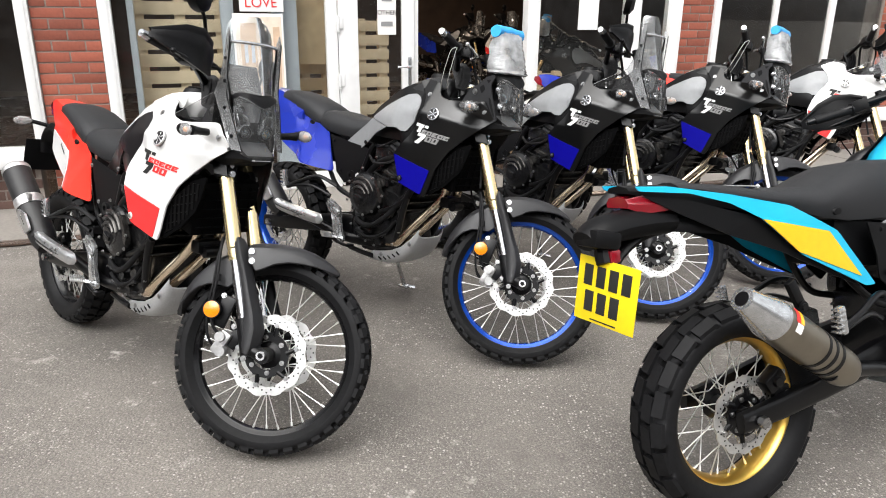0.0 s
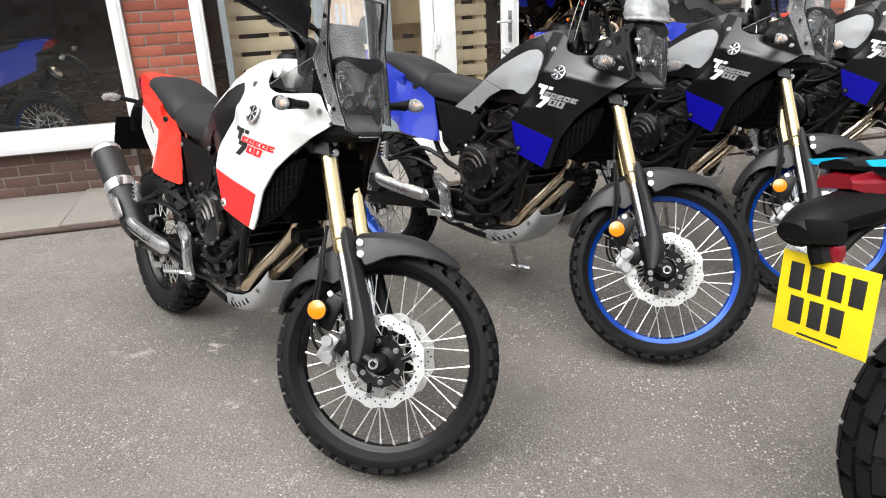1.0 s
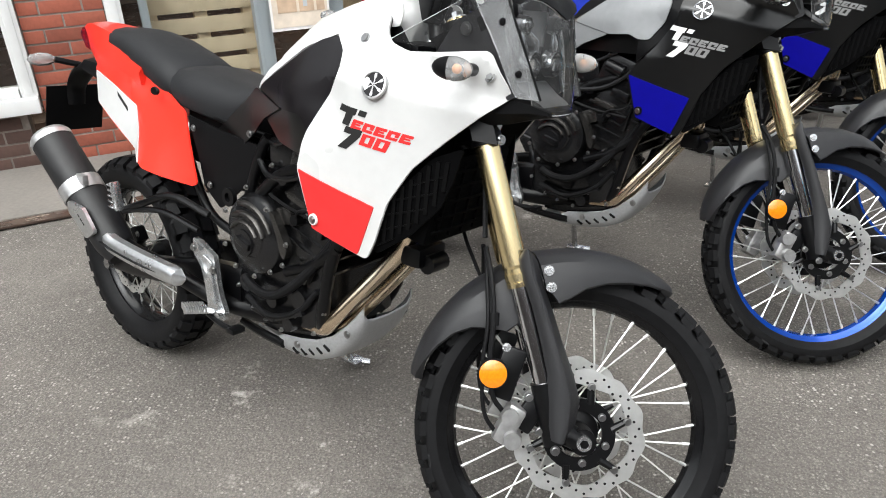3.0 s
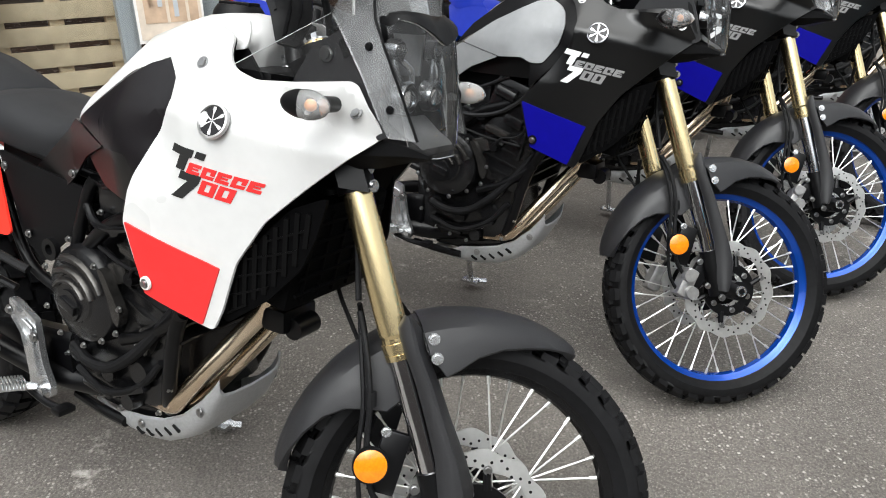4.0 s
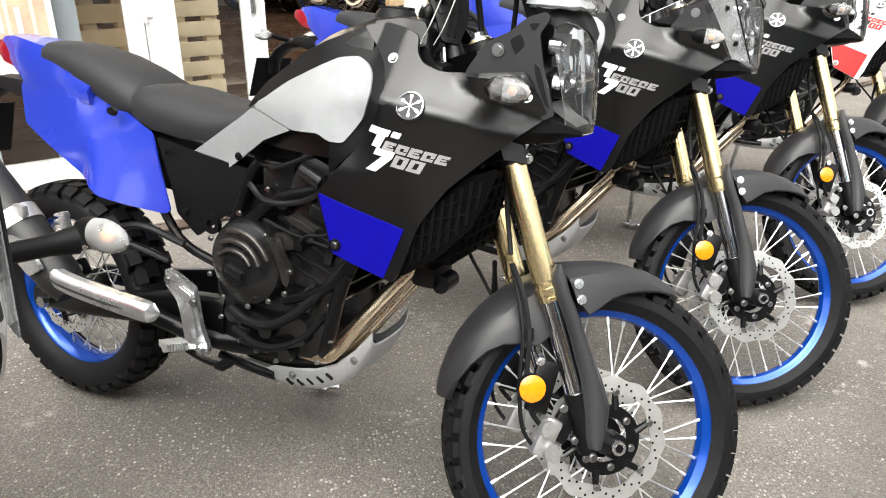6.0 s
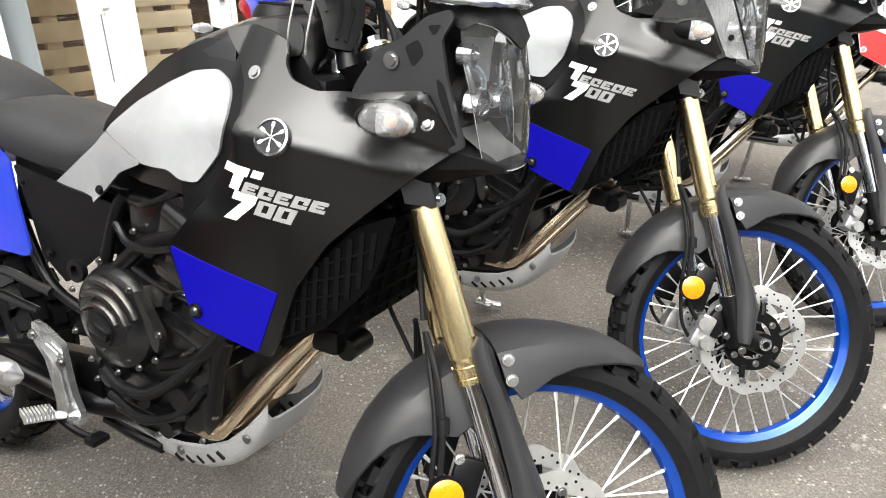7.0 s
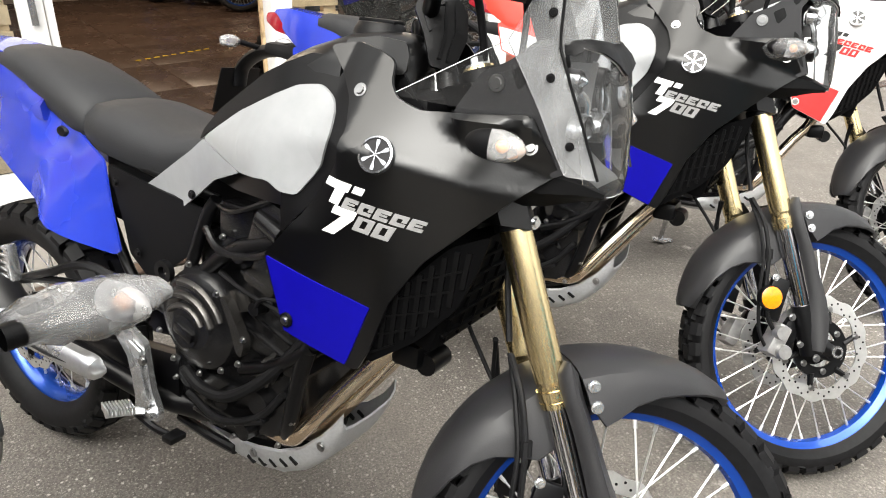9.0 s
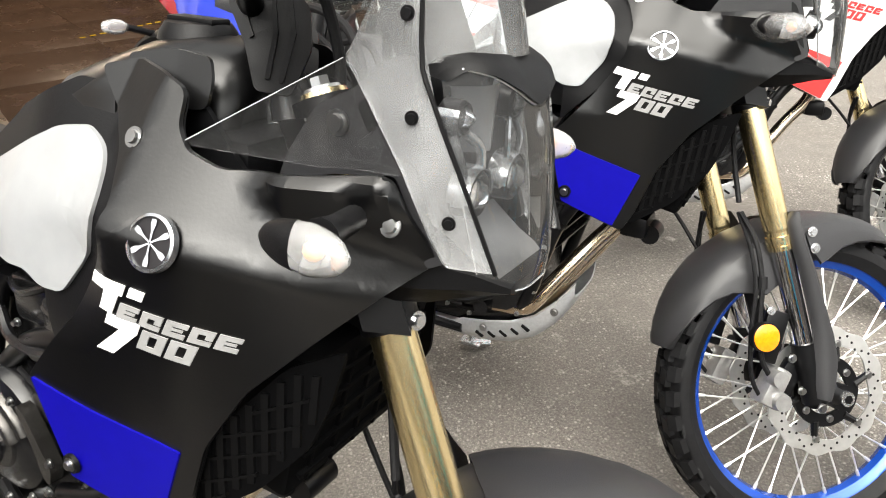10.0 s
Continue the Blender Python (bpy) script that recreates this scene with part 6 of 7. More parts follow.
    # head fairing: tower plates, lamp, screens
    for s in (-1, 1):
        b = mk()
        panel(b, [(1.235, 1.075), (1.250, 1.112), (1.284, 1.165), (1.325, 1.185), (1.362, 1.216)] + ([(1.385, 1.222), (1.396, 1.200)] if screen else [(1.398, 1.228), (1.406, 1.216)]) + [(1.388, 1.187), (1.400, 1.135), (1.434, 1.040), (1.412, 1.028), (1.402, 1.060), (1.375, 1.112), (1.300, 1.100)], lambda x, z: -0.093 + 0.12 * max(0, x - 1.40) - 0.10 * max(0, 1.30 - x), 0.008, 0.008, 0.03, s)
        tower = part("tower_plate", b, "grey_plastic", root, "black moulded headlamp bracket")
        # slightly raised dark panels stand in for shade in the bracket's cutouts
        b = mk()
        for poly in ([(1.365, 1.204), (1.388, 1.207), (1.376, 1.190)], [(1.384, 1.135), (1.397, 1.125), (1.424, 1.052), (1.414, 1.060), (1.390, 1.108)], [(1.330, 1.172), (1.352, 1.185), (1.362, 1.165), (1.345, 1.145)]):
            panel(b, poly, lambda x, z: -0.0942 + 0.12 * max(0, x - 1.40), 0.002, 0.006, 0.05, s)
        pieces("tower_recess", b, "rubber", tower)
        b = mk()
        bolt(b, V(1.310, s * 0.095, 1.152), (0, s, 0), 0.009, 0.006)
        part("tower_bolt", b, "steel_bolt", tower)
    QS = (-1, -0.92, -0.75, -0.5, -0.25, 0, 0.25, 0.5, 0.75, 0.92, 1)
    LENS_TOP = [(0, 1.180), (0.35, 1.190), (0.80, 1.211), (0.92, 1.213), (1.0, 1.202)]
    b = mk()
    rows = []
    for z, w, xs, xn in ((1.006, 0.056, 1.455, 1.488), (1.03, 0.064, 1.450, 1.490), (1.08, 0.073, 1.440, 1.486), (1.13, 0.080, 1.428, 1.480), (1.155, 0.082, 1.420, 1.474), (None, 0.080, 1.410, 1.466)):
        rows.append([V(xs + (xn - xs) * (1 - abs(q) ** 4), q * w, z or lerp_table(LENS_TOP, abs(q))) for q in QS])
    ring_faces(b, rows, False, False)
    lamp = part("headlamp", b, "lamp_clear", root, "clear headlamp cover over four projector lamps", 60)
    lamp.visible_shadow = False
    b = mk()
    back = []
    for z, w, xs in ((1.01, 0.048, 1.400), (1.05, 0.060, 1.384), (1.12, 0.076, 1.380), (1.19, 0.070, 1.366)):
        back.append([V(xs - 0.03, -w * 1.02, z), V(xs, -w, z), V(xs + 0.006, -w * 0.5, z), V(xs + 0.012, 0, z), V(xs + 0.006, w * 0.5, z), V(xs, w, z), V(xs - 0.03, w * 1.02, z)])
    ring_faces(b, back, False, False)
    part("lamp_back", b, "black_gloss", lamp)
    b = mk()
    ring_faces(b, [[V(x + 0.0, y * w, z) for x, y in ((1.400, -1), (1.418, -0.5), (1.424, 0), (1.418, 0.5), (1.400, 1))] for z, w in ((1.128, 0.030), (1.136, 0.032), (1.165, 0.036), (1.192, 0.046))], False, False)
    part("lamp_mask", b, "lamp_grey", lamp, "pale grey mask between the lamps")
    b = mk()
    ring_faces(b, [[V(x, y * w, z) for y in (-1, -0.5, 0, 0.5, 1)] for z, w, x in ((1.020, 0.050, 1.470), (1.026, 0.052, 1.462), (1.036, 0.056, 1.440), (1.060, 0.060, 1.405))], False, False)
    part("lamp_tray", b, "lamp_grey", lamp)
    for y, z, r in ((-0.056, 1.168, 0.0135), (0.056, 1.168, 0.0135), (-0.041, 1.094, 0.0205), (0.041, 1.094, 0.0205)):
        x = 1.414 - (z - 1.05) * 0.18
        big = r > 0.02
        b = mk()
        lathe(b, [(r * 0.80, 0.026), (r * 1.00, 0.031), (r * 1.17, 0.028), (r * 1.22, 0.010), (r * 0.8, 0.006)], (x, y, z), "X", 24, True)
        pr = part("projector", b, "black_gloss", lamp, "black projector ring")
        b = mk()
        lathe(b, [(r * 0.82, 0.024), (r * 0.6, 0.034), (r * 0.3, 0.039), (0.0, 0.040)], (x, y, z), "X", 24)
        part("projector_lens", b, "lens_clear", pr)
        b = mk()
        lathe(b, [(r * 0.80, 0.020), (r * 0.5, 0.010), (0.0, 0.006)], (x, y, z), "X", 20)
        part("projector_bowl", b, "lamp_chrome" if big else "reflector_chrome", pr)
        # bright half collar over each lamp
        b = mk()
        rows_c = []
        a0, a1 = (-8, 188) if big else (150, 300) if y < 0 else (-120, 30)
        for i in range(17):
            a = radians(a0 + (a1 - a0) * i / 16)
            rows_c.append([V(x + h, y + r * k * math.cos(a), z + r * k * math.sin(a)) for k, h in ((1.20, 0.012), (1.21, 0.030), (1.24, 0.032), (1.38, 0.026), (1.41, 0.010))])
        ring_faces(b, rows_c, False, False)
        part("collar", b, "lamp_silver", pr, "satin silver collar")
        if big:
            b = mk()
            for q in (-1, 1):
                box(b, (x + 0.022, y + q * r * 1.38, z - 0.001), (0.012, 0.008, 0.010), None, 0.002)
            pieces("collar_lug", b, "lamp_silver", pr)
    for s in (-1, 1):
        for pts in ([(1.420, s * 0.047, 1.152), (1.428, s * 0.031, 1.138), (1.430, s * 0.029, 1.118)], [(1.418, s * 0.068, 1.152), (1.426, s * 0.068, 1.134), (1.428, s * 0.061, 1.116)]):
            b = mk()
            tube(b, pts, 0.0036, n=8, flat=1.5)
            part("lamp_bracket", b, "lamp_silver", lamp)
    b = mk()
    tube(b, rows[-1][1:-1], 0.0013, n=8, k=2)
    tube(b, [r[0] for r in rows[:-1]], 0.0010, n=6, k=3)
    tube(b, [r[-1] for r in rows[:-1]], 0.0010, n=6, k=3)
    tube(b, rows[0], 0.0011, n=6, k=2)
    part("lamp_edge", b, "aluminium", lamp)
    # black visor that follows the lens's top edge and dips in the middle
    b = mk()
    band = []
    for f, back, grow in ((0.0, 0.002, 1.0), (0.5, 0.010, 1.0), (1.0, 0.026, 0.97)):
        line = []
        for q, p in zip(QS, rows[-1]):
            hi = lerp_table([(0, 1.222), (0.5, 1.225), (0.80, 1.226), (0.92, 1.221), (1.0, 1.206)] if screen else [(0, 1.236), (0.5, 1.238), (0.80, 1.238), (0.92, 1.232), (1.0, 1.212)], abs(q))
            line.append(V(p.x + 0.006 - back * (1 if f else 0), p.y * grow, p.z + (hi - p.z) * f))
        band.append(line)
    ring_faces(b, band, False, False)
    g = bmesh.ops.extrude_face_region(b, geom=b.faces[:])
    for v in g["geom"]:
        if isinstance(v, bmesh.types.BMVert):
            v.co.x -= 0.005
    part("lamp_visor", b, "black_plastic", root, "small black visor over the headlamp", 60)
    b = mk()
    ring_faces(b, [[V(x, y * w, z0 + (z1 - z0) * k) for y, k in ((-1, 0.35), (-0.75, 0.0), (0.75, 0.0), (1, 0.35), (1, 0.8), (0.8, 1), (-0.8, 1), (-1, 0.8))] for x, w, z0, z1 in ((1.25, 0.105, 0.965, 1.06), (1.33, 0.102, 0.968, 1.06), (1.40, 0.086, 0.980, 1.045), (1.45, 0.066, 0.996, 1.030), (1.482, 0.048, 1.002, 1.014))])
    part("nose_underside", b, "black_plastic", root)
    if screen:
        b = mk()
        rows = []
        for i in range(13):
            t = i / 12
            z = 1.215 + 0.262 * t
            w = (0.080 + 0.012 * math.sin(math.pi * t)) * (1 - 0.9 * max(0, t - 0.80) ** 2 * 12)
            rows.append([V(1.398 - 0.055 * t + (0.052 - 0.012 * t) * (1 - (abs(q)) ** 2), q * w, z + 0.012 * (1 - q * q) * (1 - t) * 0.6) for q in [j / 5 - 1 for j in range(11)]])
        ring_faces(b, rows, False, False)
        g = bmesh.ops.extrude_face_region(b, geom=b.faces[:])
        for v in g["geom"]:
            if isinstance(v, bmesh.types.BMVert):
                v.co.x -= 0.003
        scr = part("windscreen", b, "screen_clear", root, "tall clear plastic windscreen", 60)
        scr.visible_shadow = False
        for s in (-1, 1):
            def wing_y(x, z):
                return -0.100 + 0.35 * max(0, x - 1.415) - 0.40 * max(0, 1.33 - x)
            b = mk()
            panel(b, [(1.172, 1.119), (1.322, 1.213), (1.36, 1.15), (1.385, 1.115), (1.30, 1.110)], wing_y, 0.0025, 0.003, 0.03, s)
            tip = part("screen_wing", b, "sheet_clear", root, "clear plastic wing beside the screen")
            tip.visible_shadow = False
            b = mk()
            tube(b, [V(x, s * -wing_y(x, z), z) for x, z in ((1.172, 1.119), (1.25, 1.168), (1.322, 1.213))], 0.0007, n=6, k=2)
            part("wing_edge", b, "aluminium", tip)
            b = mk()
            panel(b, [(1.322, 1.213), (1.352, 1.27), (1.366, 1.33), (1.372, 1.40), (1.386, 1.43), (1.398, 1.40), (1.400, 1.235), (1.413, 1.190), (1.478, 1.036), (1.433, 1.036), (1.385, 1.12)], wing_y, 0.003, 0.006, 0.03, s)
            wing = part("screen_side", b, "screen_smoke_sheen", root, "greyish clear plastic screen side, sky sheen put into its haze")
            b = mk()
            tube(b, [V(x, s * (-wing_y(x, z) + 0.001), z) for x, z in ((1.398, 1.40), (1.400, 1.235), (1.413, 1.190), (1.445, 1.115), (1.478, 1.036))], 0.0022, n=6, k=3)
            part("seam", b, "black_plastic", wing)
            wing.visible_shadow = False
            b = mk()
            for x, z in ((1.394, 1.170), (1.434, 1.080), (1.385, 1.256), (1.380, 1.33)):
                yy = s * -wing_y(x, z)
                bolt(b, V(x, yy, z), (0.3, s, 0), 0.0045, 0.005)
            pieces("screen_screw", b, "black_metal", wing)
        b = mk()
        tube(b, [(1.388, -0.088, 1.385), (1.40, -0.04, 1.388), (1.40, 0.04, 1.388), (1.388, 0.088, 1.385)], 0.0055, n=10)
        bar = part("screen_bar", b, "aluminium", root, "slim metal bar behind the screen")
        b = mk()
        for s in (-1, 1):
            tube(b, [(1.388, s * 0.088, 1.385), (1.386, s * 0.092, 1.36), (1.38, s * 0.09, 1.25), (1.378, s * 0.086, 1.18)], 0.0042, n=8)
        pieces("bar_leg", b, "black_metal", bar)
    # instrument tower
    b = mk()
    box(b, (1.345, 0, 1.245), (0.025, 0.12, 0.145), Matrix.Rotation(radians(-25), 3, "Y"), 0.008)
    box(b, (1.36, 0, 1.12), (0.05, 0.12, 0.16), None, 0.015)
    part("instrument", b, "black_plastic", root, "upright black instrument display")
    if wrapped:
        rnd = random.Random(11)
        b = mk()
        rows = []
        prof = [(1.234, 0.088, 0.054, 1.402), (1.240, 0.096, 0.060, 1.400), (1.26, 0.096, 0.060, 1.392), (1.30, 0.090, 0.055, 1.388), (1.35, 0.085, 0.048, 1.382), (1.395, 0.078, 0.036, 1.378), (1.42, 0.072, 0.020, 1.376)]
        for k in range(len(prof) - 1):
            for f in range(4):
                t = f / 4
                z, w, d, x = [prof[k][i] + (prof[k + 1][i] - prof[k][i]) * t for i in range(4)]
                rows.append([V(x + d * math.copysign(abs(math.cos(a)) ** 0.6, math.cos(a)) + rnd.uniform(-0.004, 0.004), w * math.copysign(abs(math.sin(a)) ** 0.6, math.sin(a)) + rnd.uniform(-0.004, 0.004), z + rnd.uniform(-0.0015, 0.0015)) for a in [2 * math.pi * i / 28 for i in range(28)]])
        ring_faces(b, rows)
        bag = part("wrapping", b, "bubble_wrap", root, "bubble-wrap bag over the screen mount", 70)
        b = mk()
        rows = []
        for y in (-0.088, -0.06, -0.03, 0.0, 0.03, 0.06, 0.088):
            p = V(1.378, y, 1.412 - 0.10 * abs(y) + rnd.uniform(-0.003, 0.003))
            rows.append([p + V(0.028 * math.cos(a), 0, 0.024 * math.sin(a)) * rnd.uniform(0.92, 1.08) for a in [2 * math.pi * i / 12 for i in range(12)]])
        ring_faces(b, rows)
        part("tape", b, "tape_blue", bag, "band of light blue tape", 60)

    # handlebar
    lift = 0.075 if rally else 0.0

    def hb(x, y, z):
        return V(x, y, z + (lift if z > 1.15 else 0))
    b = mk()
    half = [hb(1.066, 0.43, 1.243), hb(1.108, 0.30, 1.248), hb(1.116, 0.18, 1.246), hb(1.115, 0.09, 1.228), hb(1.118, 0.045, 1.222)]
    tube(b, half + [hb(1.118, 0, 1.222)] + [V(p.x, -p.y, p.z) for p in half[::-1]], [0.0115, 0.0115, 0.012, 0.014, 0.014, 0.014, 0.014, 0.014, 0.012, 0.0115, 0.0115], n=14)
    barh = part("handlebar", steered(b), "black_metal", root, "wide tapered black handlebar")
    # risers: one forged block a side, bolted caps over the bar, and a moulded plate with ribs before them
    for s in (-1, 1):
        b = mk()
        rings = []
        for z, x, w, d in ((1.108, 1.170, 0.020, 0.024), (1.135, 1.160, 0.017, 0.020), (1.185, 1.136, 0.017, 0.020), (1.214, 1.122, 0.021, 0.024), (1.234, 1.116, 0.021, 0.023), (1.242, 1.115, 0.016, 0.016)):
            rings.append([hb(x + d * math.cos(a) * (1.0 if abs(math.cos(a)) > 0.8 else 0.92), s * 0.052 + w * math.sin(a), z) for a in [2 * math.pi * i / 12 for i in range(12)]])
        ring_faces(b, rings)
        riser = part("riser", steered(b), "black_metal", barh)
        b = mk()
        for dx in (-0.014, 0.014):
            bolt(b, hb(1.116 + dx, s * 0.052, 1.240), (0, 0, 1), 0.0055, 0.007)
        pieces("riser_bolt", steered(b), "steel_bolt", riser)
    for s in (-1, 1):
        def pad_y(x, z):
            return -0.080 + 0.25 * abs(x - 1.135)
        b = mk()
        panel(b, [(1.128, 1.136 + lift), (1.112, 1.185 + lift), (1.090, 1.226 + lift), (1.096, 1.250 + lift), (1.150, 1.256 + lift), (1.176, 1.232 + lift), (1.182, 1.190 + lift), (1.166, 1.136 + lift)], pad_y, 0.014, 0.008, 0.03, s)
        plate = part("bar_pad", steered(b), "black_plastic", barh, "ribbed black plastic cover beside the bar clamp")
        for poly in ([(1.118, 1.190), (1.122, 1.193), (1.104, 1.232), (1.100, 1.229)], [(1.104, 1.233), (1.106, 1.228), (1.140, 1.236), (1.139, 1.241)], [(1.140, 1.240), (1.136, 1.239), (1.142, 1.196), (1.147, 1.196)],
                     [(1.147, 1.200), (1.142, 1.198), (1.138, 1.150), (1.143, 1.150)], [(1.152, 1.240), (1.157, 1.240), (1.165, 1.200), (1.160, 1.199)], [(1.160, 1.204), (1.165, 1.202), (1.157, 1.148), (1.152, 1.149)]):
            b = mk()
            panel(b, [(x, z + lift) for x, z in poly], lambda x, z: pad_y(x, z) - 0.004, 0.006, 0, 0.05, s)
            part("rib", steered(b), "black_plastic", plate)
    # stem nut and key lock on the upper clamp
    b = mk()
    cyl(b, V(1.150, -0.024, 1.108), V(1.147, -0.024, 1.128), 0.013, 0.012, n=18)
    bolt(b, V(1.147, -0.024, 1.126), (-0.2, 0, 1), 0.0095, 0.012)
    part("stem_nut", steered(b), "aluminium", barh)
    b = mk()
    cyl(b, V(1.166, -0.029, 1.045), V(1.161, -0.029, 1.082), 0.023, n=20)
    lock = part("key_lock", steered(b), "black_metal", barh, "key lock with a bright ring")
    b = mk()
    lathe(b, [(0.011, 0.080), (0.013, 0.086), (0.019, 0.087), (0.021, 0.082)], (1.161, -0.029, 1.002), "Z", 22)
    part("lock_ring", steered(b), "aluminium", lock)
    for s in (-1, 1):
        b = mk()
        cyl(b, hb(1.070, s * 0.42, 1.243), hb(1.117, s * 0.295, 1.243), 0.017, n=16)
        cyl(b, hb(1.116, s * 0.297, 1.243), hb(1.119, s * 0.290, 1.243), 0.024, n=16)
        part("grip", steered(b), "rubber", barh)
        b = mk()
        cyl(b, hb(1.060, s * 0.446, 1.243), hb(1.0695, s * 0.421, 1.243), 0.0125, 0.0145, n=18)
        cyl(b, hb(1.0585, s * 0.450, 1.243), hb(1.060, s * 0.446, 1.243), 0.006, n=8)
        part("bar_end", steered(b), "black_metal" if rally else "aluminium", barh)
        b = mk()
        box(b, hb(1.118, s * 0.262, 1.246), (0.045, 0.055, 0.045), None, 0.01)
        box(b, hb(1.145, s * 0.222, 1.246), (0.055, 0.04, 0.035), None, 0.008)
        cyl(b, hb(1.160, s * 0.195, 1.240), hb(1.160, s * 0.195, 1.282), 0.021 if s < 0 else 0.012, n=18)
        part("switchgear", steered(b), "black_plastic", barh)
        b = mk()
        tube(b, [hb(1.185, s * 0.235, 1.225), hb(1.205, s * 0.28, 1.222), hb(1.195, s * 0.36, 1.216), hb(1.175, s * 0.43, 1.212)], [0.010, 0.009, 0.007, 0.006], n=10, flat=0.7)
        bmesh.ops.create_icosphere(b, subdivisions=2, radius=0.0095, matrix=Matrix.Translation(hb(1.172, s * 0.438, 1.212)))
        part("lever", steered(b), "aluminium" if not guards else "black_metal", barh)
        if guards:
            b = mk()
            rows = []
            for t, x, z, h in ((0, 1.215, 1.236, 0.036), (0.2, 1.232, 1.244, 0.060), (0.45, 1.225, 1.254, 0.070), (0.7, 1.195, 1.250, 0.056), (0.9, 1.150, 1.240, 0.030), (1, 1.120, 1.234, 0.015)):
                y = s * (0.235 + 0.235 * t)
                z += lift
                rows.append([V(x - 0.012 * math.cos(a) - (0.02 if math.sin(a) > 0.5 else 0.0), y, z + 0.010 + h * math.sin(a)) if math.cos(a) > 0 else V(x - 0.020, y, z + 0.010 + h * 0.96 * math.sin(a)) for a in [2 * math.pi * i / 14 for i in range(14)]])
            ring_faces(b, rows)
            part("hand_guard", steered(b), "black_plastic", barh, "black plastic hand guard", 60)
        if guards and mirrors:
            b = mk()
            tube(b, [hb(1.165, s * 0.235, 1.245), hb(1.17, s * 0.25, 1.31), hb(1.165, s * 0.285, 1.37), hb(1.16, s * 0.315, 1.40)], 0.0065, n=8)
            mir = part("mirror", steered(b), "black_metal", barh, "black handlebar mirror on a bent stalk")
            b = mk()
            rows = []
            for t, w in ((0, 0.02), (0.35, 0.042), (0.8, 0.048), (1, 0.046)):
                rows.append([hb(1.185 - 0.045 * t, s * 0.345, 1.43) + V(0, 1.45 * w * math.cos(a), w * math.sin(a)) for a in [2 * math.pi * i / 20 for i in range(20)]])
            ring_faces(b, rows)
            part("mirror_head", steered(b), "black_plastic", mir)
    # cables from bar to fork and frame
    b = mk()
    tube(b, [hb(1.19, -0.21, 1.25), hb(1.25, -0.16, 1.24), hb(1.27, -0.10, 1.12), hb(1.30, -0.06, 0.98), hb(1.31, -0.05, 0.85), hb(1.33, -0.07, 0.72)], 0.0055, n=8)
    tube(b, [hb(1.17, 0.21, 1.24), hb(1.24, 0.14, 1.24), hb(1.27, 0.07, 1.14), hb(1.24, 0.02, 1.0)], 0.005, n=8)
    tube(b, [hb(1.30, 0.150, 0.905), hb(1.275, 0.165, 0.82), hb(1.285, 0.155, 0.73), hb(1.325, 0.12, 0.655), hb(1.36, 0.10, 0.60)], 0.0045, n=8)
    part("control_cable", steered(b), "rubber", barh)
    for pts, r in (([hb(1.215, -0.045, 1.10), hb(1.214, -0.050, 1.174), hb(1.192, -0.078, 1.240), hb(1.165, -0.13, 1.275), hb(1.150, -0.20, 1.262)], 0.0068),
                   ([hb(1.235, -0.02, 1.09), hb(1.242, -0.01, 1.16), hb(1.215, 0.04, 1.235), hb(1.16, 0.11, 1.272), hb(1.13, 0.20, 1.262)], 0.0062),
                   ([hb(1.225, 0.02, 1.08), hb(1.228, 0.05, 1.15), hb(1.19, 0.10, 1.22), hb(1.14, 0.16, 1.258), hb(1.125, 0.22, 1.256)], 0.0050),
                   ([hb(1.20, 0.06, 1.07), hb(1.205, 0.075, 1.13), hb(1.17, 0.085, 1.19), hb(1.135, 0.10, 1.222)], 0.0045)):
        b = mk()
        tube(b, pts, r, n=10)
        part("hose", steered(b), "rubber", barh)
    b = mk()
    box(b, (1.12, 0, 1.09), (0.16, 0.20, 0.05), None, 0.02)
    part("cockpit_cover", b, "black_plastic", root)
    if not guards:
        b = mk()
        tube(b, [hb(1.12, -0.36, 1.22), hb(1.10, -0.345, 1.20), hb(1.08, -0.25, 1.12), hb(1.075, -0.16, 1.10)], 0.0013, n=6)
        tube(b, [hb(1.125, -0.355, 1.22), hb(1.12, -0.335, 1.20), hb(1.105, -0.25, 1.12), hb(1.10, -0.17, 1.10)], 0.0013, n=6)
        part("tie_strap", steered(b), "nylon_white", barh, "thin white tie strap round the grip")
    return root


def bike_pose(x, y, heading, lean):
    return pose(x, y, 0, lean, 0, heading)

# ---- the row of motorcycles ----
white = motorcycle("white", bike_pose(-1.839, 3.220, -41.7, -9.7), "white and red adventure motorcycle on its side stand", guards=True)
black_wrapped = motorcycle("black", bike_pose(-0.936, 3.884, -39.6, -8.3), "black and blue adventure motorcycle with bubble-wrapped screen mount", wrapped=True, screen=False, guards=False)
black_screen = motorcycle("black", bike_pose(-0.080, 4.541, -46.5, -8.3), "black and blue adventure motorcycle with tall clear screen", guards=True)
copy_thing(black_wrapped, bike_pose(0.698, 4.992, -43.4, -10.6))
motorcycle("white", bike_pose(1.583, 5.426, -35.2, -12.6), "white and red adventure motorcycle with white tank covers", mirrors=False, pale_cover=True)
rally = motorcycle("rally", bike_pose(0.912, 1.870, 24.8, -12.1), "sky blue and yellow rally motorcycle with gold rims and titanium silencer", group="", guards=True, mirrors=False)

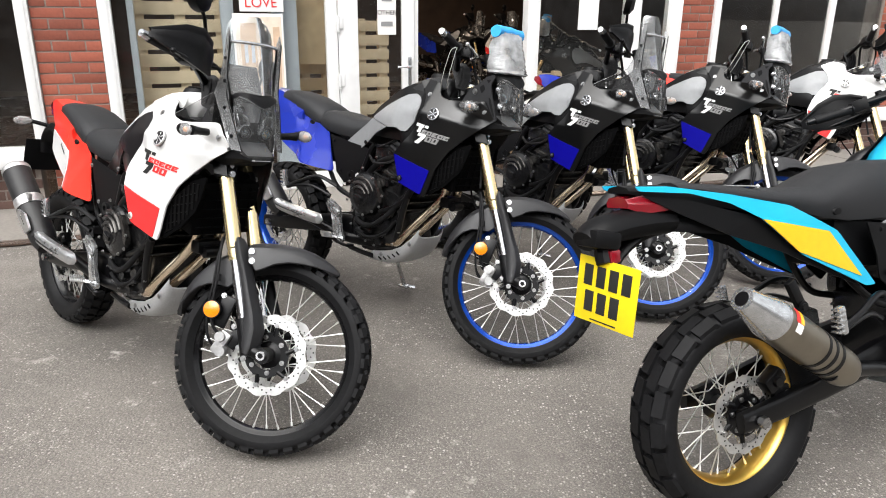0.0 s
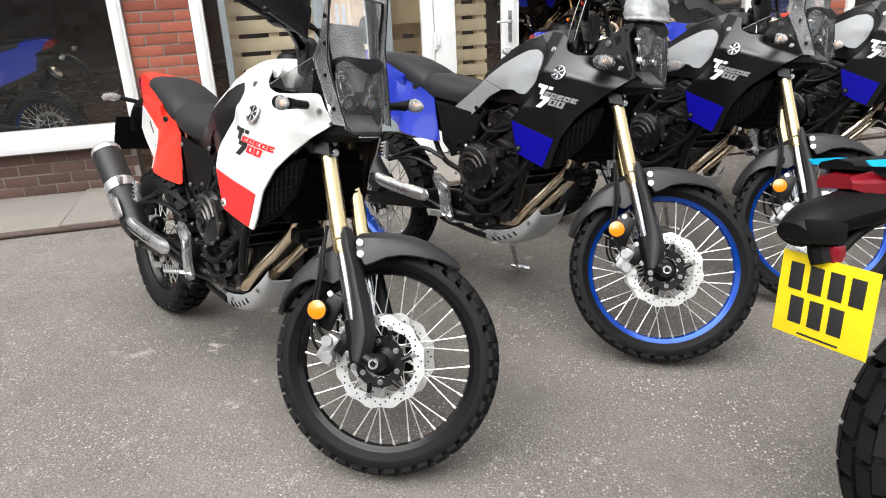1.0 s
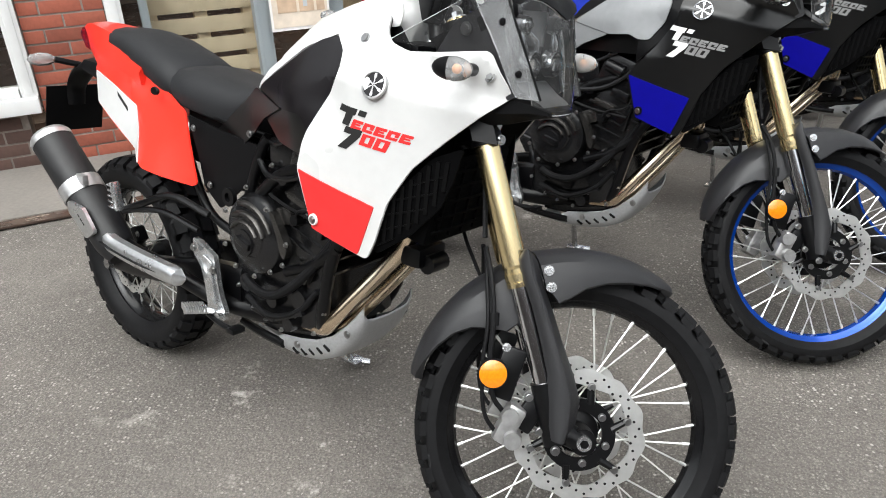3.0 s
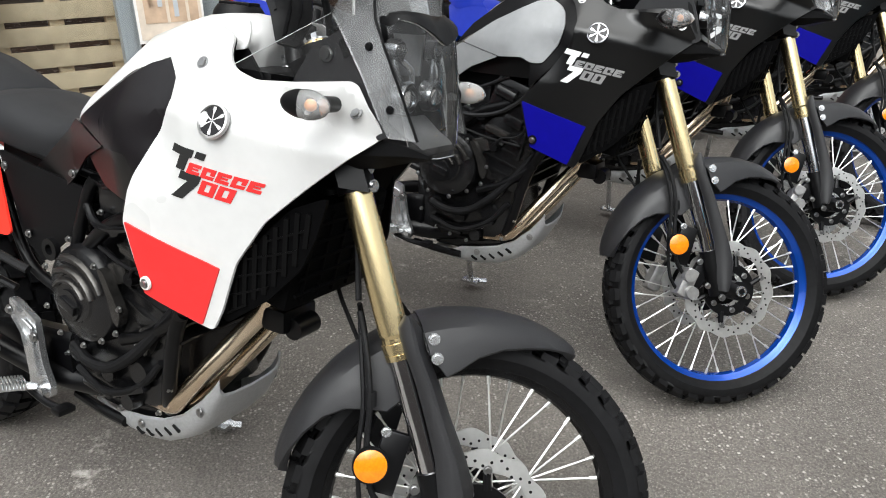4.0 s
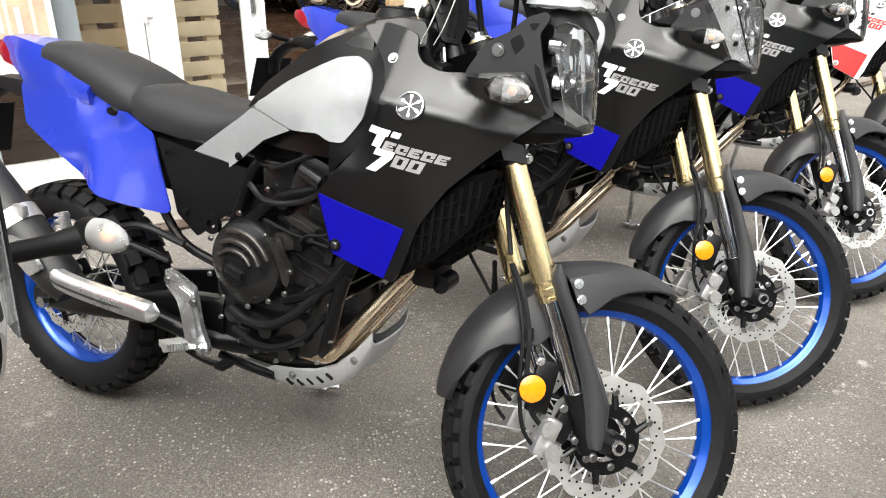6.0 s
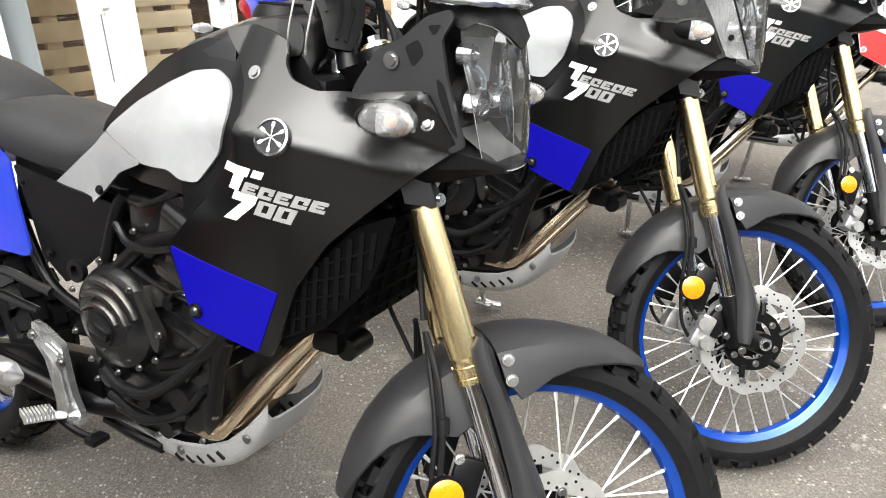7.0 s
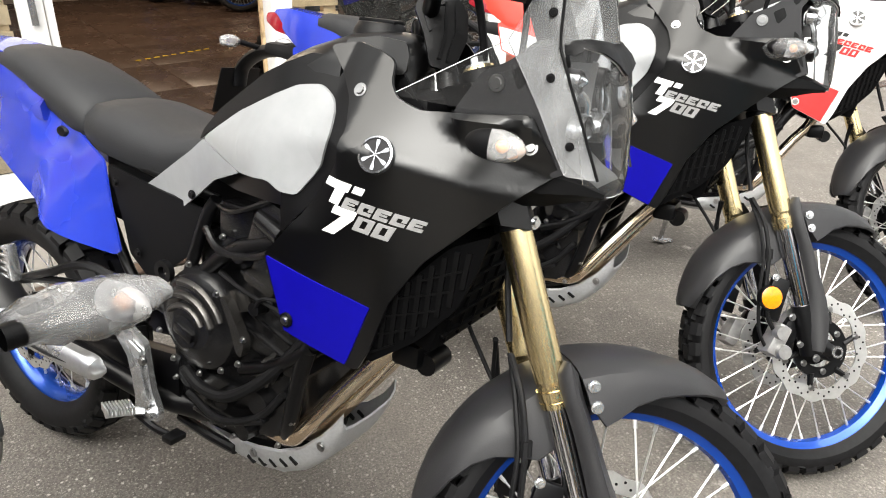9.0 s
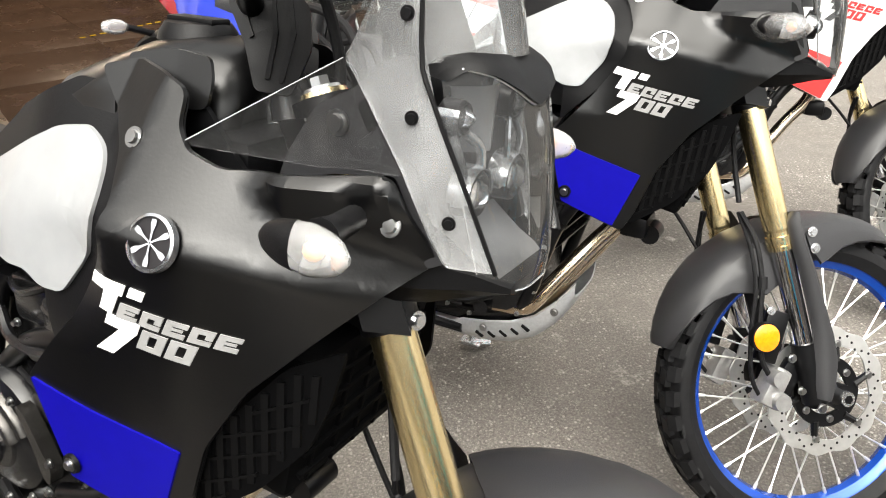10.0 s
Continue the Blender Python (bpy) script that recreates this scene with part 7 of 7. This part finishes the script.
# ---- stock inside the showroom, seen dimly through the glass and the doorway ----
for src, u, y, turn in ((black_screen, 5.75, 7.4, -65), (white, 6.45, 7.0, -80), (black_wrapped, 7.1, 7.3, -70), (black_screen, 6.6, 8.1, -60), (black_screen, -0.55, 0.95, 172), (black_wrapped, 6.7, 1.5, 170)):
    c = copy_thing(src, WALL @ pose(u, y, 0.004, -8, 0, turn))
    tagged(c, "motorcycle for sale standing on the dim showroom floor", group="motorcycles inside the showroom")


# added light strips above the view; they brighten the showroom inside
def ceiling_light(u, y):
    t = thing("ceiling_light", WALL @ pose(u, y, 2.88), "slim white ceiling light strip, lit, added out of view", "ceiling light", "ceiling lights in the showroom")
    b = mk()
    box(b, (0, 0, 0), (1.2, 0.12, 0.03), None, 0.005)
    part("fitting", b, "upvc", t)
    b = mk()
    box(b, (0, 0, -0.02), (1.15, 0.09, 0.012), None, 0.003)
    part("tube", b, LAMP, t)
    lamp = new("showroom_lamp", bpy.data.lights.new("showroom_lamp", "AREA"))
    lamp.data.shape, lamp.data.size, lamp.data.size_y, lamp.data.energy, lamp.data.color = "RECTANGLE", 1.15, 0.09, 20, (1.0, 0.78, 0.58)
    lamp.matrix_world = WALL @ pose(u, y, 2.85)
    return t


LAMP = bpy.data.materials.new("lamp_tube")
LAMP.use_nodes = True
LAMP.node_tree.nodes["Principled BSDF"].inputs["Emission Color"].default_value = (1.0, 0.85, 0.7, 1)
LAMP.node_tree.nodes["Principled BSDF"].inputs["Emission Strength"].default_value = 4.0
for u, y in ((3.2, 3.0), (5.0, 5.5), (0.5, 4.0), (7.5, 3.0)):
    ceiling_light(u, y)

# ---- pieces of the setting: bricks, slabs, tiles ----
def brick_mesh(w, d, h, mat):
    b = mk()
    box(b, (0, 0, 0), (w, d, h), None, 0.003)
    return finish("brick", b, mat)


rnd = random.Random(3)
COURSE, LENGTH = 0.0775, 0.225
stock = {}
for ob, u0, u1, z0, z1, mat in brick_cores:
    n = int((min(z1, 1.75) - z0) / COURSE)
    for r in range(n):
        x = u0 - (LENGTH / 2 if r % 2 else 0.0)
        while x < u1 - 0.01:
            a, c = max(x, u0), min(x + LENGTH, u1)
            x += LENGTH
            if c - a < 0.04 or c < -2.2 or a > 9.2:
                continue
            w = round(c - a - 0.011, 3)
            key = (w, mat)
            if key not in stock:
                stock[key] = brick_mesh(w, 0.06, COURSE - 0.011, mat)
            br = new("brick", stock[key])
            br.parent = ob
            br.matrix_basis = ob.matrix_world.inverted() @ WALL @ pose((a + c) / 2, 0.032 + rnd.uniform(-0.0025, 0.0025), z0 + (r + 0.5) * COURSE, 0, 0, rnd.uniform(-0.3, 0.3))

slab = {}
for i in range(-6, 12):
    w, d = 0.892, 0.845
    key = i % 3
    if key not in slab:
        b = mk()
        box(b, (0, 0, 0), (w, d, 0.05), None, 0.005)
        slab[key] = finish("slab", b, "slab_piece")
    s = new("slab", slab[key])
    s.parent = pave
    s.matrix_basis = pave.matrix_world.inverted() @ WALL @ pose(i * 0.9 + 0.3, -0.435, -0.012 + rnd.uniform(-0.004, 0.004), rnd.uniform(-0.3, 0.3), rnd.uniform(-0.3, 0.3), rnd.uniform(-0.3, 0.3))

floor = bpy.data.objects["floor"]
b = mk()
box(b, (0, 0, 0), (0.994, 0.994, 0.012), None, 0.002)
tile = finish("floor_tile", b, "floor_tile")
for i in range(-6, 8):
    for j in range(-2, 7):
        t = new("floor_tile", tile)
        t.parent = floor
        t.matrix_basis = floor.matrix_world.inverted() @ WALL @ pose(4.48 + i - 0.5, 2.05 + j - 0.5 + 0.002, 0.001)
for i in range(9):
    b = mk()
    wbox(b, 4.38 + i * 0.09, 4.43 + i * 0.09, 3.33 + i * 0.03, 3.36 + i * 0.03, 0.008, 0.010)
    in_wall(solid("floor_tape", b, "plate_yellow", "yellow strip of hazard tape on the showroom floor", "floor tape", "dashes of hazard tape"))
